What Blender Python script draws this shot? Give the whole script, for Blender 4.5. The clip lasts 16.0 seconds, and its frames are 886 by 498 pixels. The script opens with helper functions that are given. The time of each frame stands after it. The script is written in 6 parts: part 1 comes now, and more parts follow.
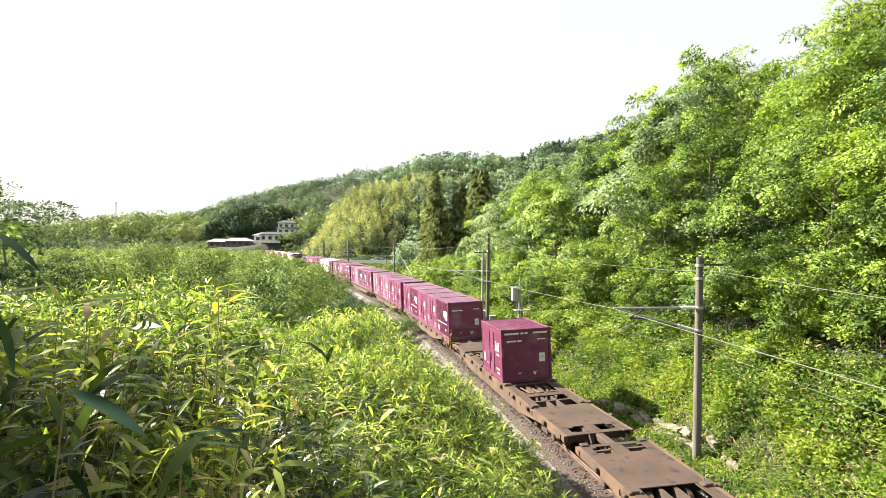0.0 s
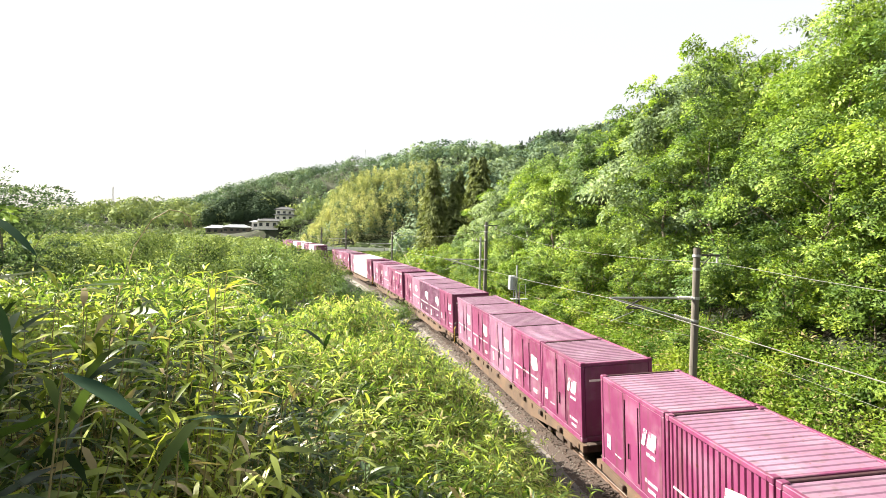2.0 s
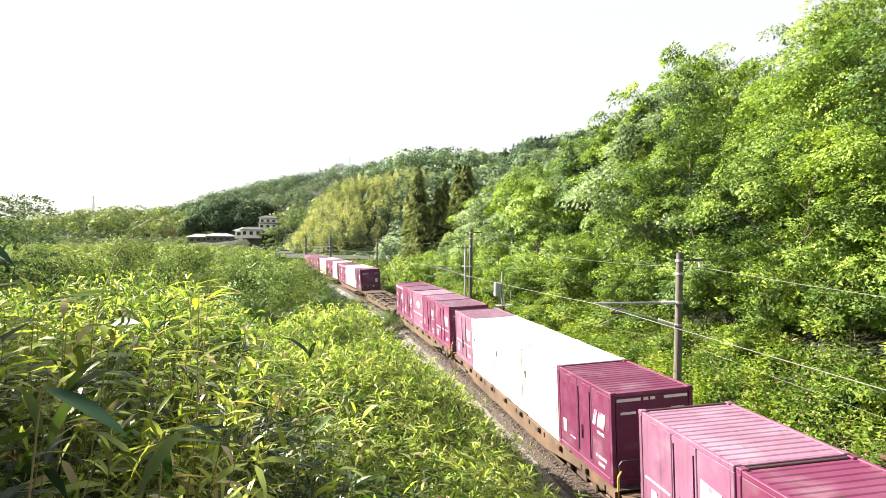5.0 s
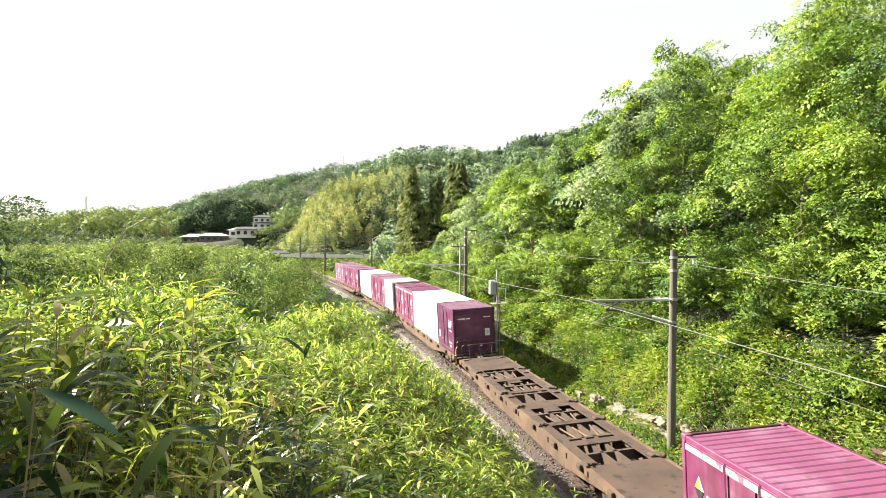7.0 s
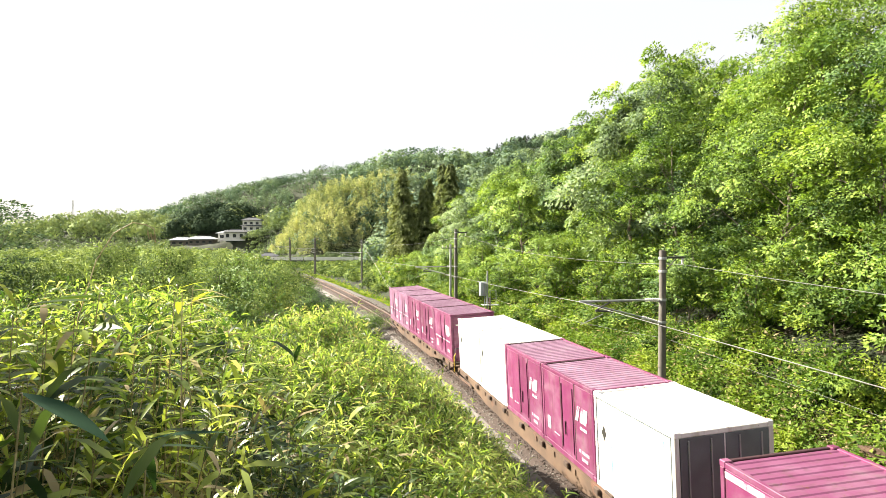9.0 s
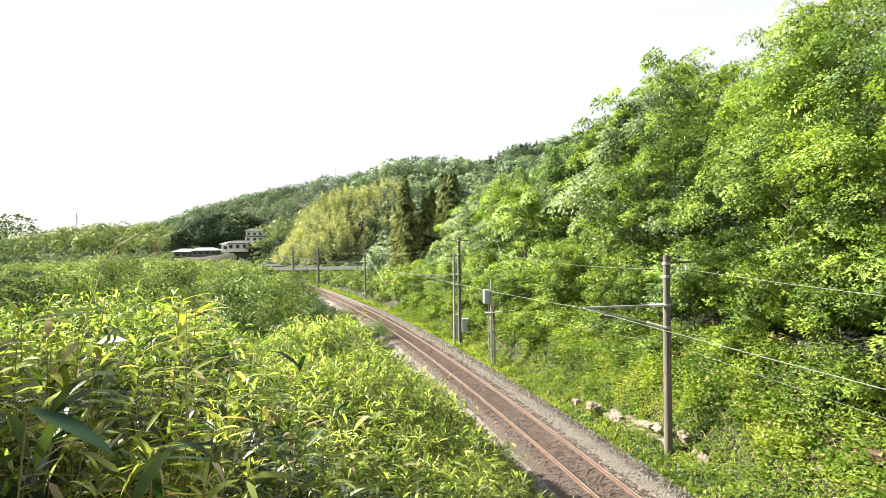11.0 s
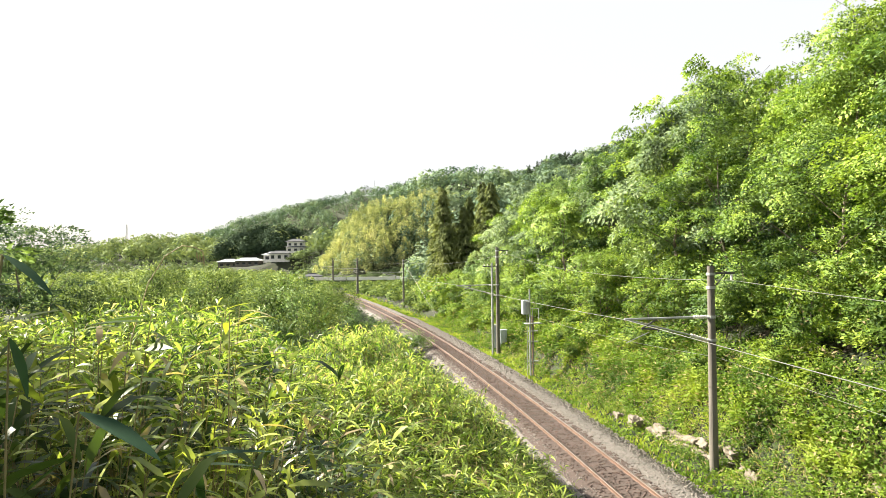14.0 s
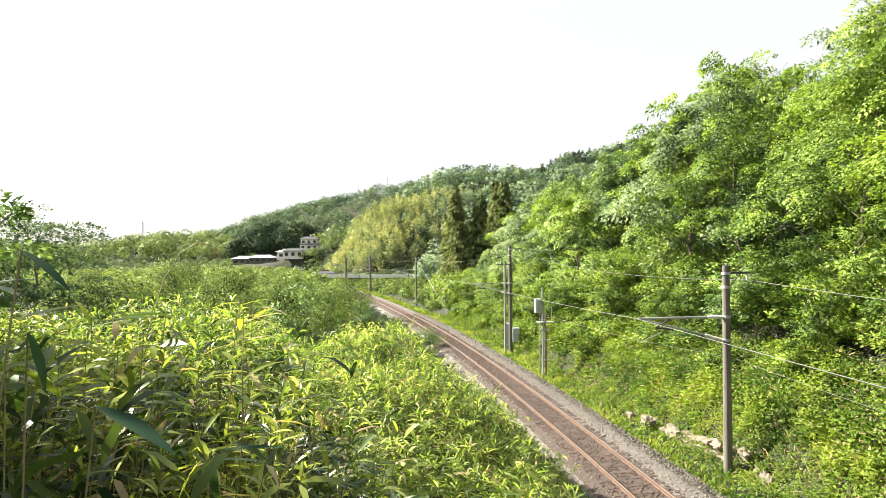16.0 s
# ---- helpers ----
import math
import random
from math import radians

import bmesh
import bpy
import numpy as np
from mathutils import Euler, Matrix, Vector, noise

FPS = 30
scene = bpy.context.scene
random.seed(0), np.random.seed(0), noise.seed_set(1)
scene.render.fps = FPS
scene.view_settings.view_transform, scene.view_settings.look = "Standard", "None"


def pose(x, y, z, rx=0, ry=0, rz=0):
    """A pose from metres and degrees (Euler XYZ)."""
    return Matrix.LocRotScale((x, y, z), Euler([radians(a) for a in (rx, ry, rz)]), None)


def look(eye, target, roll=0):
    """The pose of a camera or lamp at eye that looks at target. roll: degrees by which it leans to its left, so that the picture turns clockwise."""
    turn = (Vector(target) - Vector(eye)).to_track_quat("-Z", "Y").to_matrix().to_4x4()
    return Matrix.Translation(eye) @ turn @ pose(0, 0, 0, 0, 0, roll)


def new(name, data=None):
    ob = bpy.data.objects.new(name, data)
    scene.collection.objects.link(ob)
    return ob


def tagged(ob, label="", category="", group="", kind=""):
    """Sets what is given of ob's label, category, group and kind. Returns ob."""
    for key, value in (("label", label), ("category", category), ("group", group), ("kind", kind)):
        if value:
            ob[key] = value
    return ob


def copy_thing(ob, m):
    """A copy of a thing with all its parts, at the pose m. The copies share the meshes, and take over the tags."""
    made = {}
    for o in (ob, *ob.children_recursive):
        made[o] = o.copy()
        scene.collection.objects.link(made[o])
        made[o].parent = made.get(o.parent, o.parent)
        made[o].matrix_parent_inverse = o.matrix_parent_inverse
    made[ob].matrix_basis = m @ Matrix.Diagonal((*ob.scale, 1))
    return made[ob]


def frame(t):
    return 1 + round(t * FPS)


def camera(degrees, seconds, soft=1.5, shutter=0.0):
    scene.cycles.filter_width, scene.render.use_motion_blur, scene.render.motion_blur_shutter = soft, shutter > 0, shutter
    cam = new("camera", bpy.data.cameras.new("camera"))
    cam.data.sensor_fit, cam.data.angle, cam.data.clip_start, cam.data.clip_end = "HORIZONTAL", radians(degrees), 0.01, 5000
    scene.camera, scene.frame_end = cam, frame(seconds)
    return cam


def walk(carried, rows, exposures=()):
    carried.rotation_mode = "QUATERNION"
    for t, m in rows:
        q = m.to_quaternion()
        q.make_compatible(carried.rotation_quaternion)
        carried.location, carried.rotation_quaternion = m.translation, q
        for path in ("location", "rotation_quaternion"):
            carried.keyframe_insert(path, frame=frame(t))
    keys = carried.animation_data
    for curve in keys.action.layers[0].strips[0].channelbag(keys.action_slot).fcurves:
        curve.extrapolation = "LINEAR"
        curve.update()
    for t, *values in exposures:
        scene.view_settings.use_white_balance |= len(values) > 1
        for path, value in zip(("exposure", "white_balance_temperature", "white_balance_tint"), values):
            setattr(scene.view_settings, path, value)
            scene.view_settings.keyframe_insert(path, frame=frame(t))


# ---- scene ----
cam = camera(71.5, 16.0, soft=0.6)
EYE = 7.62
PATH = [
    (0.0, pose(0, 0, 7.620, 89.276, -0.623, 1.290)),
    (0.5, pose(0, 0, 7.620, 88.669, -0.896, 1.538)),
    (1.0, pose(0, 0, 7.620, 88.363, -1.128, 1.723)),
    (1.5, pose(0, 0, 7.620, 88.027, -1.513, 1.586)),
    (2.0, pose(0, 0, 7.620, 88.188, -1.142, 1.091)),
    (2.5, pose(0, 0, 7.620, 88.719, -1.208, 0.914)),
    (3.0, pose(0, 0, 7.620, 89.602, -0.939, 0.503)),
    (3.5, pose(0, 0, 7.620, 89.454, -0.717, 0.248)),
    (4.0, pose(0, 0, 7.620, 89.248, -0.922, -0.100)),
    (6.5, pose(0, 0, 7.620, 88.583, -0.298, -0.634)),
    (7.0, pose(0, 0, 7.620, 88.731, -0.336, -0.810)),
    (7.5, pose(0, 0, 7.620, 89.091, -0.199, -1.298)),
    (8.0, pose(0, 0, 7.620, 89.262, 0.157, -1.535)),
    (8.5, pose(0, 0, 7.620, 88.906, -0.071, -1.677)),
    (10.8, pose(0, 0, 7.620, 89.084, 0.583, -1.833)),
    (11.0, pose(0, 0, 7.620, 89.661, 0.761, -1.453)),
    (11.5, pose(0, 0, 7.620, 90.103, 0.794, -0.902)),
    (12.0, pose(0, 0, 7.620, 89.929, 0.555, 0.005)),
    (12.5, pose(0, 0, 7.620, 89.407, 0.687, 0.761)),
    (13.0, pose(0, 0, 7.620, 89.483, 0.444, 1.355)),
    (13.5, pose(0, 0, 7.620, 90.132, 0.627, 2.090)),
    (14.0, pose(0, 0, 7.620, 90.670, 0.768, 2.096)),
    (14.5, pose(0, 0, 7.620, 90.993, 0.474, 2.636)),
    (15.0, pose(0, 0, 7.620, 91.070, 0.386, 2.760)),
    (15.5, pose(0, 0, 7.620, 91.029, 0.196, 2.912)),
    (16.0, pose(0, 0, 7.620, 90.500, 0.480, 3.282)),
]
walk(cam, PATH, [(0.0, 2.1), (16.0, 2.1)])

# ---- light: late afternoon sun from the far left, bright hazy sky ----
SUN_DIR = Vector((-0.79, 0.29, 0.545)).normalized()
world = bpy.data.worlds.new("sky")
scene.world = world
world.use_nodes = True
wn = world.node_tree.nodes
sky = wn.new("ShaderNodeTexSky")
sky.sky_type, sky.sun_disc = "NISHITA", False
sky.sun_elevation = math.asin(SUN_DIR.z)
sky.sun_rotation = math.atan2(SUN_DIR.x, SUN_DIR.y)
sky.air_density, sky.dust_density, sky.ozone_density = 1.0, 2.0, 1.0
wn["Background"].inputs["Strength"].default_value = 0.067
# thin white haze over the whole sky
haze = wn.new("ShaderNodeMix")
haze.data_type = "RGBA"
haze.inputs[0].default_value = 0.85
haze.inputs[7].default_value = (3.75, 3.7, 3.65, 1)
world.node_tree.links.new(sky.outputs[0], haze.inputs[6])
world.node_tree.links.new(haze.outputs[2], wn["Background"].inputs["Color"])
sun = new("sun", bpy.data.lights.new("sun", "SUN"))
sun.data.energy, sun.data.angle, sun.data.color = 5.0, radians(0.6), (1.0, 0.92, 0.76)
sun.matrix_world = look(SUN_DIR * 200, (0, 0, 0))


# ---- materials ----
def nodes_of(name):
    m = bpy.data.materials.new(name)
    m.use_nodes = True
    n, l = m.node_tree.nodes, m.node_tree.links
    return m, n, l, n["Principled BSDF"]


def mix_rgb(n, l, fac, a, b, mode="MIX"):
    x = n.new("ShaderNodeMix")
    x.data_type, x.blend_type = "RGBA", mode
    for sock, val in ((x.inputs[0], fac), (x.inputs[6], a), (x.inputs[7], b)):
        if isinstance(val, (int, float)):
            sock.default_value = val
        elif isinstance(val, tuple):
            sock.default_value = (*val, 1)
        else:
            l.new(val, sock)
    return x.outputs[2]


def noise_fac(n, l, coord, scale, lo=0.35, hi=0.65, detail=4, stretch=None):
    if stretch:
        mp = n.new("ShaderNodeMapping")
        mp.inputs["Scale"].default_value = stretch
        l.new(coord, mp.inputs["Vector"])
        coord = mp.outputs[0]
    t = n.new("ShaderNodeTexNoise")
    t.inputs["Scale"].default_value, t.inputs["Detail"].default_value = scale, detail
    l.new(coord, t.inputs["Vector"])
    r = n.new("ShaderNodeMapRange")
    r.inputs[1].default_value, r.inputs[2].default_value = lo, hi
    l.new(t.outputs[0], r.inputs[0])
    return r.outputs[0], t.outputs[0]


def surface(name, c1, c2, scale=1.5, fine=25, rough=0.75, metal=0.0, bump=0.3, wear=None, wear_scale=2.0,
            wear_at=0.58, stretch=None, vary=0.0, depth=0.01):
    """Paint, rust, stone or soil: two colours at a large scale, a fine grain, optional wear in patches."""
    m, n, l, p = nodes_of(name)
    co = n.new("ShaderNodeTexCoord").outputs["Object"]
    big, _ = noise_fac(n, l, co, scale, stretch=stretch)
    grain, raw = noise_fac(n, l, co, fine, 0.25, 0.75)
    col = mix_rgb(n, l, big, c1, c2)
    dark = tuple(0.72 * v for v in c1)
    g = n.new("ShaderNodeMath")
    g.operation = "MULTIPLY"
    g.inputs[1].default_value = 0.45
    l.new(grain, g.inputs[0])
    col = mix_rgb(n, l, g.outputs[0], col, dark)
    if wear:
        w, _ = noise_fac(n, l, co, wear_scale, wear_at, wear_at + 0.08, 8, stretch)
        col = mix_rgb(n, l, w, col, wear)
    if vary:
        info = n.new("ShaderNodeObjectInfo")
        hs = n.new("ShaderNodeHueSaturation")
        mr = n.new("ShaderNodeMapRange")
        mr.inputs[3].default_value, mr.inputs[4].default_value = 1 - vary, 1 + vary
        l.new(info.outputs["Random"], mr.inputs[0])
        l.new(mr.outputs[0], hs.inputs["Value"])
        l.new(col, hs.inputs["Color"])
        col = hs.outputs[0]
    l.new(col, p.inputs["Base Color"])
    p.inputs["Roughness"].default_value, p.inputs["Metallic"].default_value = rough, metal
    b = n.new("ShaderNodeBump")
    b.inputs["Strength"].default_value, b.inputs["Distance"].default_value = bump, depth
    l.new(raw, b.inputs["Height"])
    l.new(b.outputs[0], p.inputs["Normal"])
    return m


def foliage(name, dark, mid, light, dead=None, dead_share=0.04, shine=0.35, thin=0.4, patch=0.12, own=False, rough=0.45, clump=None, each_leaf=0.55):
    """Leaves: each leaf its own green, drifting over metres; light passes through the thin blades."""
    m, n, l, p = nodes_of(name)
    geo = n.new("ShaderNodeNewGeometry")
    ramp = n.new("ShaderNodeValToRGB")
    e = ramp.color_ramp.elements
    e[0].position, e[0].color = 0.0, (*dark, 1)
    e[1].position, e[1].color = 1.0, (*light, 1)
    e.new(0.5).color = (*mid, 1)
    co = n.new("ShaderNodeTexCoord").outputs["Object"]
    _, raw = noise_fac(n, l, co, patch)
    mid_mix = n.new("ShaderNodeMath")
    mid_mix.operation = "MULTIPLY_ADD"
    mid_mix.inputs[1].default_value = each_leaf
    rnd = n.new("ShaderNodeObjectInfo").outputs["Random"] if own else geo.outputs["Random Per Island"]
    l.new(rnd, mid_mix.inputs[0])
    sub = n.new("ShaderNodeMath")
    sub.operation = "MULTIPLY_ADD"
    sub.inputs[1].default_value, sub.inputs[2].default_value = 1.6, -0.58
    l.new(raw, sub.inputs[0])
    each = n.new("ShaderNodeMapRange")
    each.inputs[3].default_value, each.inputs[4].default_value = -0.46 - each_leaf / 2, -0.14 - each_leaf / 2
    l.new(n.new("ShaderNodeObjectInfo").outputs["Random"], each.inputs[0])
    l.new(each.outputs[0], sub.inputs[2])
    drift = sub.outputs[0]
    if clump:
        # bunches of older and younger leaves
        _, bunch = noise_fac(n, l, co, clump[0], detail=2)
        more = n.new("ShaderNodeMath")
        more.operation = "MULTIPLY_ADD"
        more.inputs[1].default_value = clump[1]
        l.new(bunch, more.inputs[0])
        less = n.new("ShaderNodeMath")
        less.operation = "SUBTRACT"
        less.inputs[1].default_value = clump[1] * 0.5
        l.new(drift, less.inputs[0])
        l.new(less.outputs[0], more.inputs[2])
        drift = more.outputs[0]
    l.new(drift, mid_mix.inputs[2])
    l.new(mid_mix.outputs[0], ramp.inputs[0])
    col = ramp.outputs[0]
    if dead:
        gt = n.new("ShaderNodeMath")
        gt.operation = "LESS_THAN"
        gt.inputs[1].default_value = dead_share
        l.new(rnd, gt.inputs[0])
        col = mix_rgb(n, l, gt.outputs[0], col, dead)
    l.new(col, p.inputs["Base Color"])
    p.inputs["Roughness"].default_value = rough
    p.inputs["Specular IOR Level"].default_value = shine
    tr = n.new("ShaderNodeBsdfTranslucent")
    glow = mix_rgb(n, l, 1.0, col, (1.25, 1.3, 0.6), "MULTIPLY")
    l.new(glow, tr.inputs["Color"])
    mx = n.new("ShaderNodeMixShader")
    mx.inputs[0].default_value = thin
    l.new(p.outputs[0], mx.inputs[1])
    l.new(tr.outputs[0], mx.inputs[2])
    l.new(mx.outputs[0], n["Material Output"].inputs["Surface"])
    return m


SOIL = surface("mossy_soil_and_undergrowth", (0.016, 0.024, 0.009), (0.032, 0.046, 0.013), 0.6, 5, 0.95, bump=1.0, depth=0.12, wear=(0.034, 0.027, 0.016), wear_scale=1.3, wear_at=0.54)
BALLAST_GREY = surface("grey_ballast", (0.19, 0.17, 0.155), (0.12, 0.11, 0.10), 3, 22, 0.9, bump=1.0, depth=0.04)
BALLAST_RUST = surface("rust_stained_ballast", (0.088, 0.062, 0.052), (0.058, 0.042, 0.037), 2, 22, 0.92, bump=1.0, depth=0.04)
STONE_GREY = surface("grey_ballast_stone", (0.23, 0.205, 0.185), (0.12, 0.11, 0.10), 6, 40, 0.9, vary=0.25)
STONE_RUST = surface("rusty_ballast_stone", (0.108, 0.071, 0.058), (0.055, 0.04, 0.035), 6, 40, 0.9, vary=0.25)
RAIL_STEEL = surface("rusty_rail_steel", (0.12, 0.07, 0.05), (0.16, 0.095, 0.07), 2, 60, 0.6, 0.3)
RAIL_TOP = surface("polished_rail_head", (0.25, 0.20, 0.175), (0.33, 0.27, 0.24), 2, 60, 0.45, 0.7, bump=0.05)
SLEEPER = surface("weathered_sleeper", (0.09, 0.065, 0.054), (0.06, 0.045, 0.04), 3, 30, 0.9, vary=0.2)
CONCRETE = surface("weathered_concrete", (0.155, 0.14, 0.12), (0.085, 0.078, 0.068), 0.8, 18, 0.85, bump=0.3,
                   wear=(0.085, 0.08, 0.07), wear_scale=0.9, wear_at=0.6, stretch=(3, 3, 0.6))
STEEL = surface("galvanised_steel", (0.40, 0.41, 0.41), (0.30, 0.31, 0.31), 3, 40, 0.55, 0.25, bump=0.1)
DARK_STEEL = surface("dark_steel", (0.06, 0.06, 0.065), (0.10, 0.09, 0.085), 3, 40, 0.6, 0.4, bump=0.1)
WIRE = surface("bright_wire", (0.36, 0.36, 0.33), (0.27, 0.27, 0.26), 3, 40, 0.4, 0.6, bump=0.0)
PORCELAIN = surface("white_insulator", (0.72, 0.70, 0.66), (0.6, 0.58, 0.55), 3, 40, 0.25, bump=0.05)
GREY_BOX = surface("pale_grey_enclosure", (0.46, 0.50, 0.54), (0.38, 0.42, 0.46), 2, 30, 0.5, bump=0.05)
FADED_WHITE = surface("faded_white_marking", (0.62, 0.55, 0.56), (0.5, 0.38, 0.41), 2.5, 25, 0.6, bump=0.05, wear=(0.34, 0.14, 0.19), wear_scale=4, wear_at=0.56)
WHITE_PAINT = surface("white_paint", (0.78, 0.77, 0.74), (0.66, 0.64, 0.60), 1.5, 25, 0.5, bump=0.05)
DECK_RUST = surface("rusty_wagon_deck", (0.08, 0.05, 0.038), (0.046, 0.03, 0.024), 0.9, 30, 0.85, 0.1, bump=0.4,
                    wear=(0.028, 0.02, 0.017), wear_scale=2.2, wear_at=0.57)
SILL_RUST = surface("dusty_rust_side_sill", (0.15, 0.095, 0.062), (0.07, 0.046, 0.034), 0.8, 30, 0.85, 0.05, bump=0.3,
                    wear=(0.145, 0.075, 0.05), wear_scale=1.5, wear_at=0.6)
UNDER = surface("grimy_underframe", (0.085, 0.055, 0.04), (0.05, 0.036, 0.03), 2, 30, 0.9, bump=0.3)
YELLOW = surface("yellow_paint", (0.75, 0.52, 0.05), (0.6, 0.4, 0.05), 2, 30, 0.5, bump=0.05)
BLACK = surface("black_paint", (0.03, 0.03, 0.03), (0.05, 0.045, 0.04), 2, 30, 0.5, bump=0.05)


def container_paint(name, c, fade, rough=0.45, dirt=(0.085, 0.04, 0.04), fade_at=0.52):
    """Weathered paint: sun-faded clouds, grimy vertical streaks, specks of rust, and a tone of its own for each container."""
    m, n, l, p = nodes_of(name)
    co = n.new("ShaderNodeTexCoord").outputs["Object"]
    info = n.new("ShaderNodeObjectInfo").outputs["Random"]
    shift = n.new("ShaderNodeVectorMath")
    shift.operation = "ADD"
    cmb = n.new("ShaderNodeCombineXYZ")
    far = n.new("ShaderNodeMath")
    far.operation = "MULTIPLY"
    far.inputs[1].default_value = 37.0
    l.new(info, far.inputs[0])
    l.new(far.outputs[0], cmb.inputs[1])
    l.new(co, shift.inputs[0])
    l.new(cmb.outputs[0], shift.inputs[1])
    co = shift.outputs[0]
    cloud, _ = noise_fac(n, l, co, 0.8, fade_at, fade_at + 0.2, 6)
    col = mix_rgb(n, l, cloud, c, fade)
    streak, _ = noise_fac(n, l, co, 1.6, 0.52, 0.78, 6, (3.0, 3.0, 0.22))
    half = n.new("ShaderNodeMath")
    half.operation = "MULTIPLY"
    half.inputs[1].default_value = 0.8
    l.new(streak, half.inputs[0])
    col = mix_rgb(n, l, half.outputs[0], col, dirt)
    # scuffed and chalky patches
    scuff, _ = noise_fac(n, l, co, 1.1, 0.55, 0.75, 9, (1.0, 1.0, 1.6))
    soft_scuff = n.new("ShaderNodeMath")
    soft_scuff.operation = "MULTIPLY"
    soft_scuff.inputs[1].default_value = 0.35
    l.new(scuff, soft_scuff.inputs[0])
    col = mix_rgb(n, l, soft_scuff.outputs[0], col, tuple(0.5 * v + 0.17 for v in fade))
    speck, raw = noise_fac(n, l, co, 9.0, 0.66, 0.74, 6)
    col = mix_rgb(n, l, speck, col, (0.13, 0.055, 0.035))
    hs = n.new("ShaderNodeHueSaturation")
    mr = n.new("ShaderNodeMapRange")
    mr.inputs[3].default_value, mr.inputs[4].default_value = 0.86, 1.14
    l.new(info, mr.inputs[0])
    l.new(mr.outputs[0], hs.inputs["Value"])
    l.new(col, hs.inputs["Color"])
    l.new(hs.outputs[0], p.inputs["Base Color"])
    rg, _ = noise_fac(n, l, co, 3.0, 0.3, 0.7)
    rr = n.new("ShaderNodeMapRange")
    rr.inputs[3].default_value, rr.inputs[4].default_value = rough - 0.08, rough + 0.2
    l.new(rg, rr.inputs[0])
    l.new(rr.outputs[0], p.inputs["Roughness"])
    b = n.new("ShaderNodeBump")
    b.inputs["Strength"].default_value, b.inputs["Distance"].default_value = 0.12, 0.01
    l.new(raw, b.inputs["Height"])
    l.new(b.outputs[0], p.inputs["Normal"])
    return m


PAINT = {
    "red": container_paint("wine_red_container_paint", (0.155, 0.029, 0.088), (0.21, 0.09, 0.155)),
    "maroon": container_paint("dark_maroon_container_paint", (0.125, 0.020, 0.066), (0.15, 0.04, 0.095)),
    # maroon made darker and bluer to put the shade of its end into the paint
    "shaded_maroon": container_paint("shade_darkened_maroon_paint", (0.085, 0.017, 0.062), (0.14, 0.04, 0.10)),
    "pink": container_paint("faded_pink_red_container_paint", (0.185, 0.078, 0.145), (0.235, 0.125, 0.20), 0.55),
    "white": container_paint("white_container_paint", (0.78, 0.77, 0.75), (0.68, 0.66, 0.63), 0.4, (0.46, 0.40, 0.34)),
}
# faded roof paint, its colour lightened further for sky glare on the roofs
ROOF_FADED_GLARE = container_paint("faded_roof_paint_with_glare", (0.195, 0.10, 0.162), (0.245, 0.145, 0.215), 0.55, (0.12, 0.065, 0.075), 0.48)
ROOF_WINE = container_paint("wine_red_roof_paint", (0.155, 0.042, 0.10), (0.20, 0.08, 0.15), 0.5, (0.09, 0.045, 0.05))
WORN_WHITE = surface("worn_white_marking", (0.60, 0.50, 0.53), (0.45, 0.32, 0.37), 2.5, 25, 0.6, bump=0.05, wear=(0.26, 0.09, 0.15), wear_scale=7, wear_at=0.53)
SEAL_AND_GAP_SHADE = surface("black_seal_and_gap_shade", (0.035, 0.012, 0.018), (0.05, 0.015, 0.02), 2, 30, 0.7, bump=0.05)
GREY_DOOR = surface("grey_container_door", (0.13, 0.15, 0.16), (0.10, 0.115, 0.12), 2, 30, 0.5, bump=0.1)
DECAL_BLUE = surface("pale_blue_decal", (0.28, 0.50, 0.66), (0.25, 0.45, 0.6), 2, 30, 0.5, bump=0.03)
DECAL_GREEN = surface("pale_green_decal", (0.45, 0.62, 0.52), (0.4, 0.55, 0.48), 2, 30, 0.5, bump=0.03)

SASA = foliage("bamboo_grass_leaf", (0.04, 0.085, 0.02), (0.24, 0.335, 0.078), (0.48, 0.55, 0.18), (0.46, 0.38, 0.22), 0.08, 0.35, 0.56, 0.5, rough=0.45, clump=(1.3, 1.8), each_leaf=1.0)
# darker copy of the bamboo grass greens, standing in for shade near the viewpoint
SASA_SHADE_TONED = foliage("shade_toned_bamboo_grass_leaf", (0.013, 0.032, 0.011), (0.076, 0.12, 0.032), (0.44, 0.5, 0.115), (0.36, 0.29, 0.16), 0.07, 0.4, 0.4, 0.5, rough=0.4, clump=(1.3, 1.8), each_leaf=1.0)
SASA_YOUNG = foliage("young_bamboo_grass_leaf", (0.14, 0.20, 0.03), (0.26, 0.31, 0.04), (0.42, 0.42, 0.07), None, 0, 0.35, 0.5, 1.2, True)
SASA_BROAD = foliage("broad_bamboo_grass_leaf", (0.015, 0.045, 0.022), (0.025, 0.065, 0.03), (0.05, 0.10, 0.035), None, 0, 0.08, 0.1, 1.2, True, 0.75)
# nearest leaves: greens lowered so their colour carries the shade they stand in
SASA_NEAR_SHADE = foliage("near_leaf_shade_darkened", (0.03, 0.066, 0.022), (0.085, 0.14, 0.032), (0.24, 0.29, 0.05), (0.28, 0.23, 0.12), 0.05, 0.4, 0.34, 1.2, True)
BUSH = foliage("dull_bush_leaf", (0.032, 0.06, 0.022), (0.135, 0.19, 0.06), (0.30, 0.36, 0.12), None, 0, 0.08, 0.28, 0.4, rough=0.85, clump=(0.8, 1.7), each_leaf=0.4)
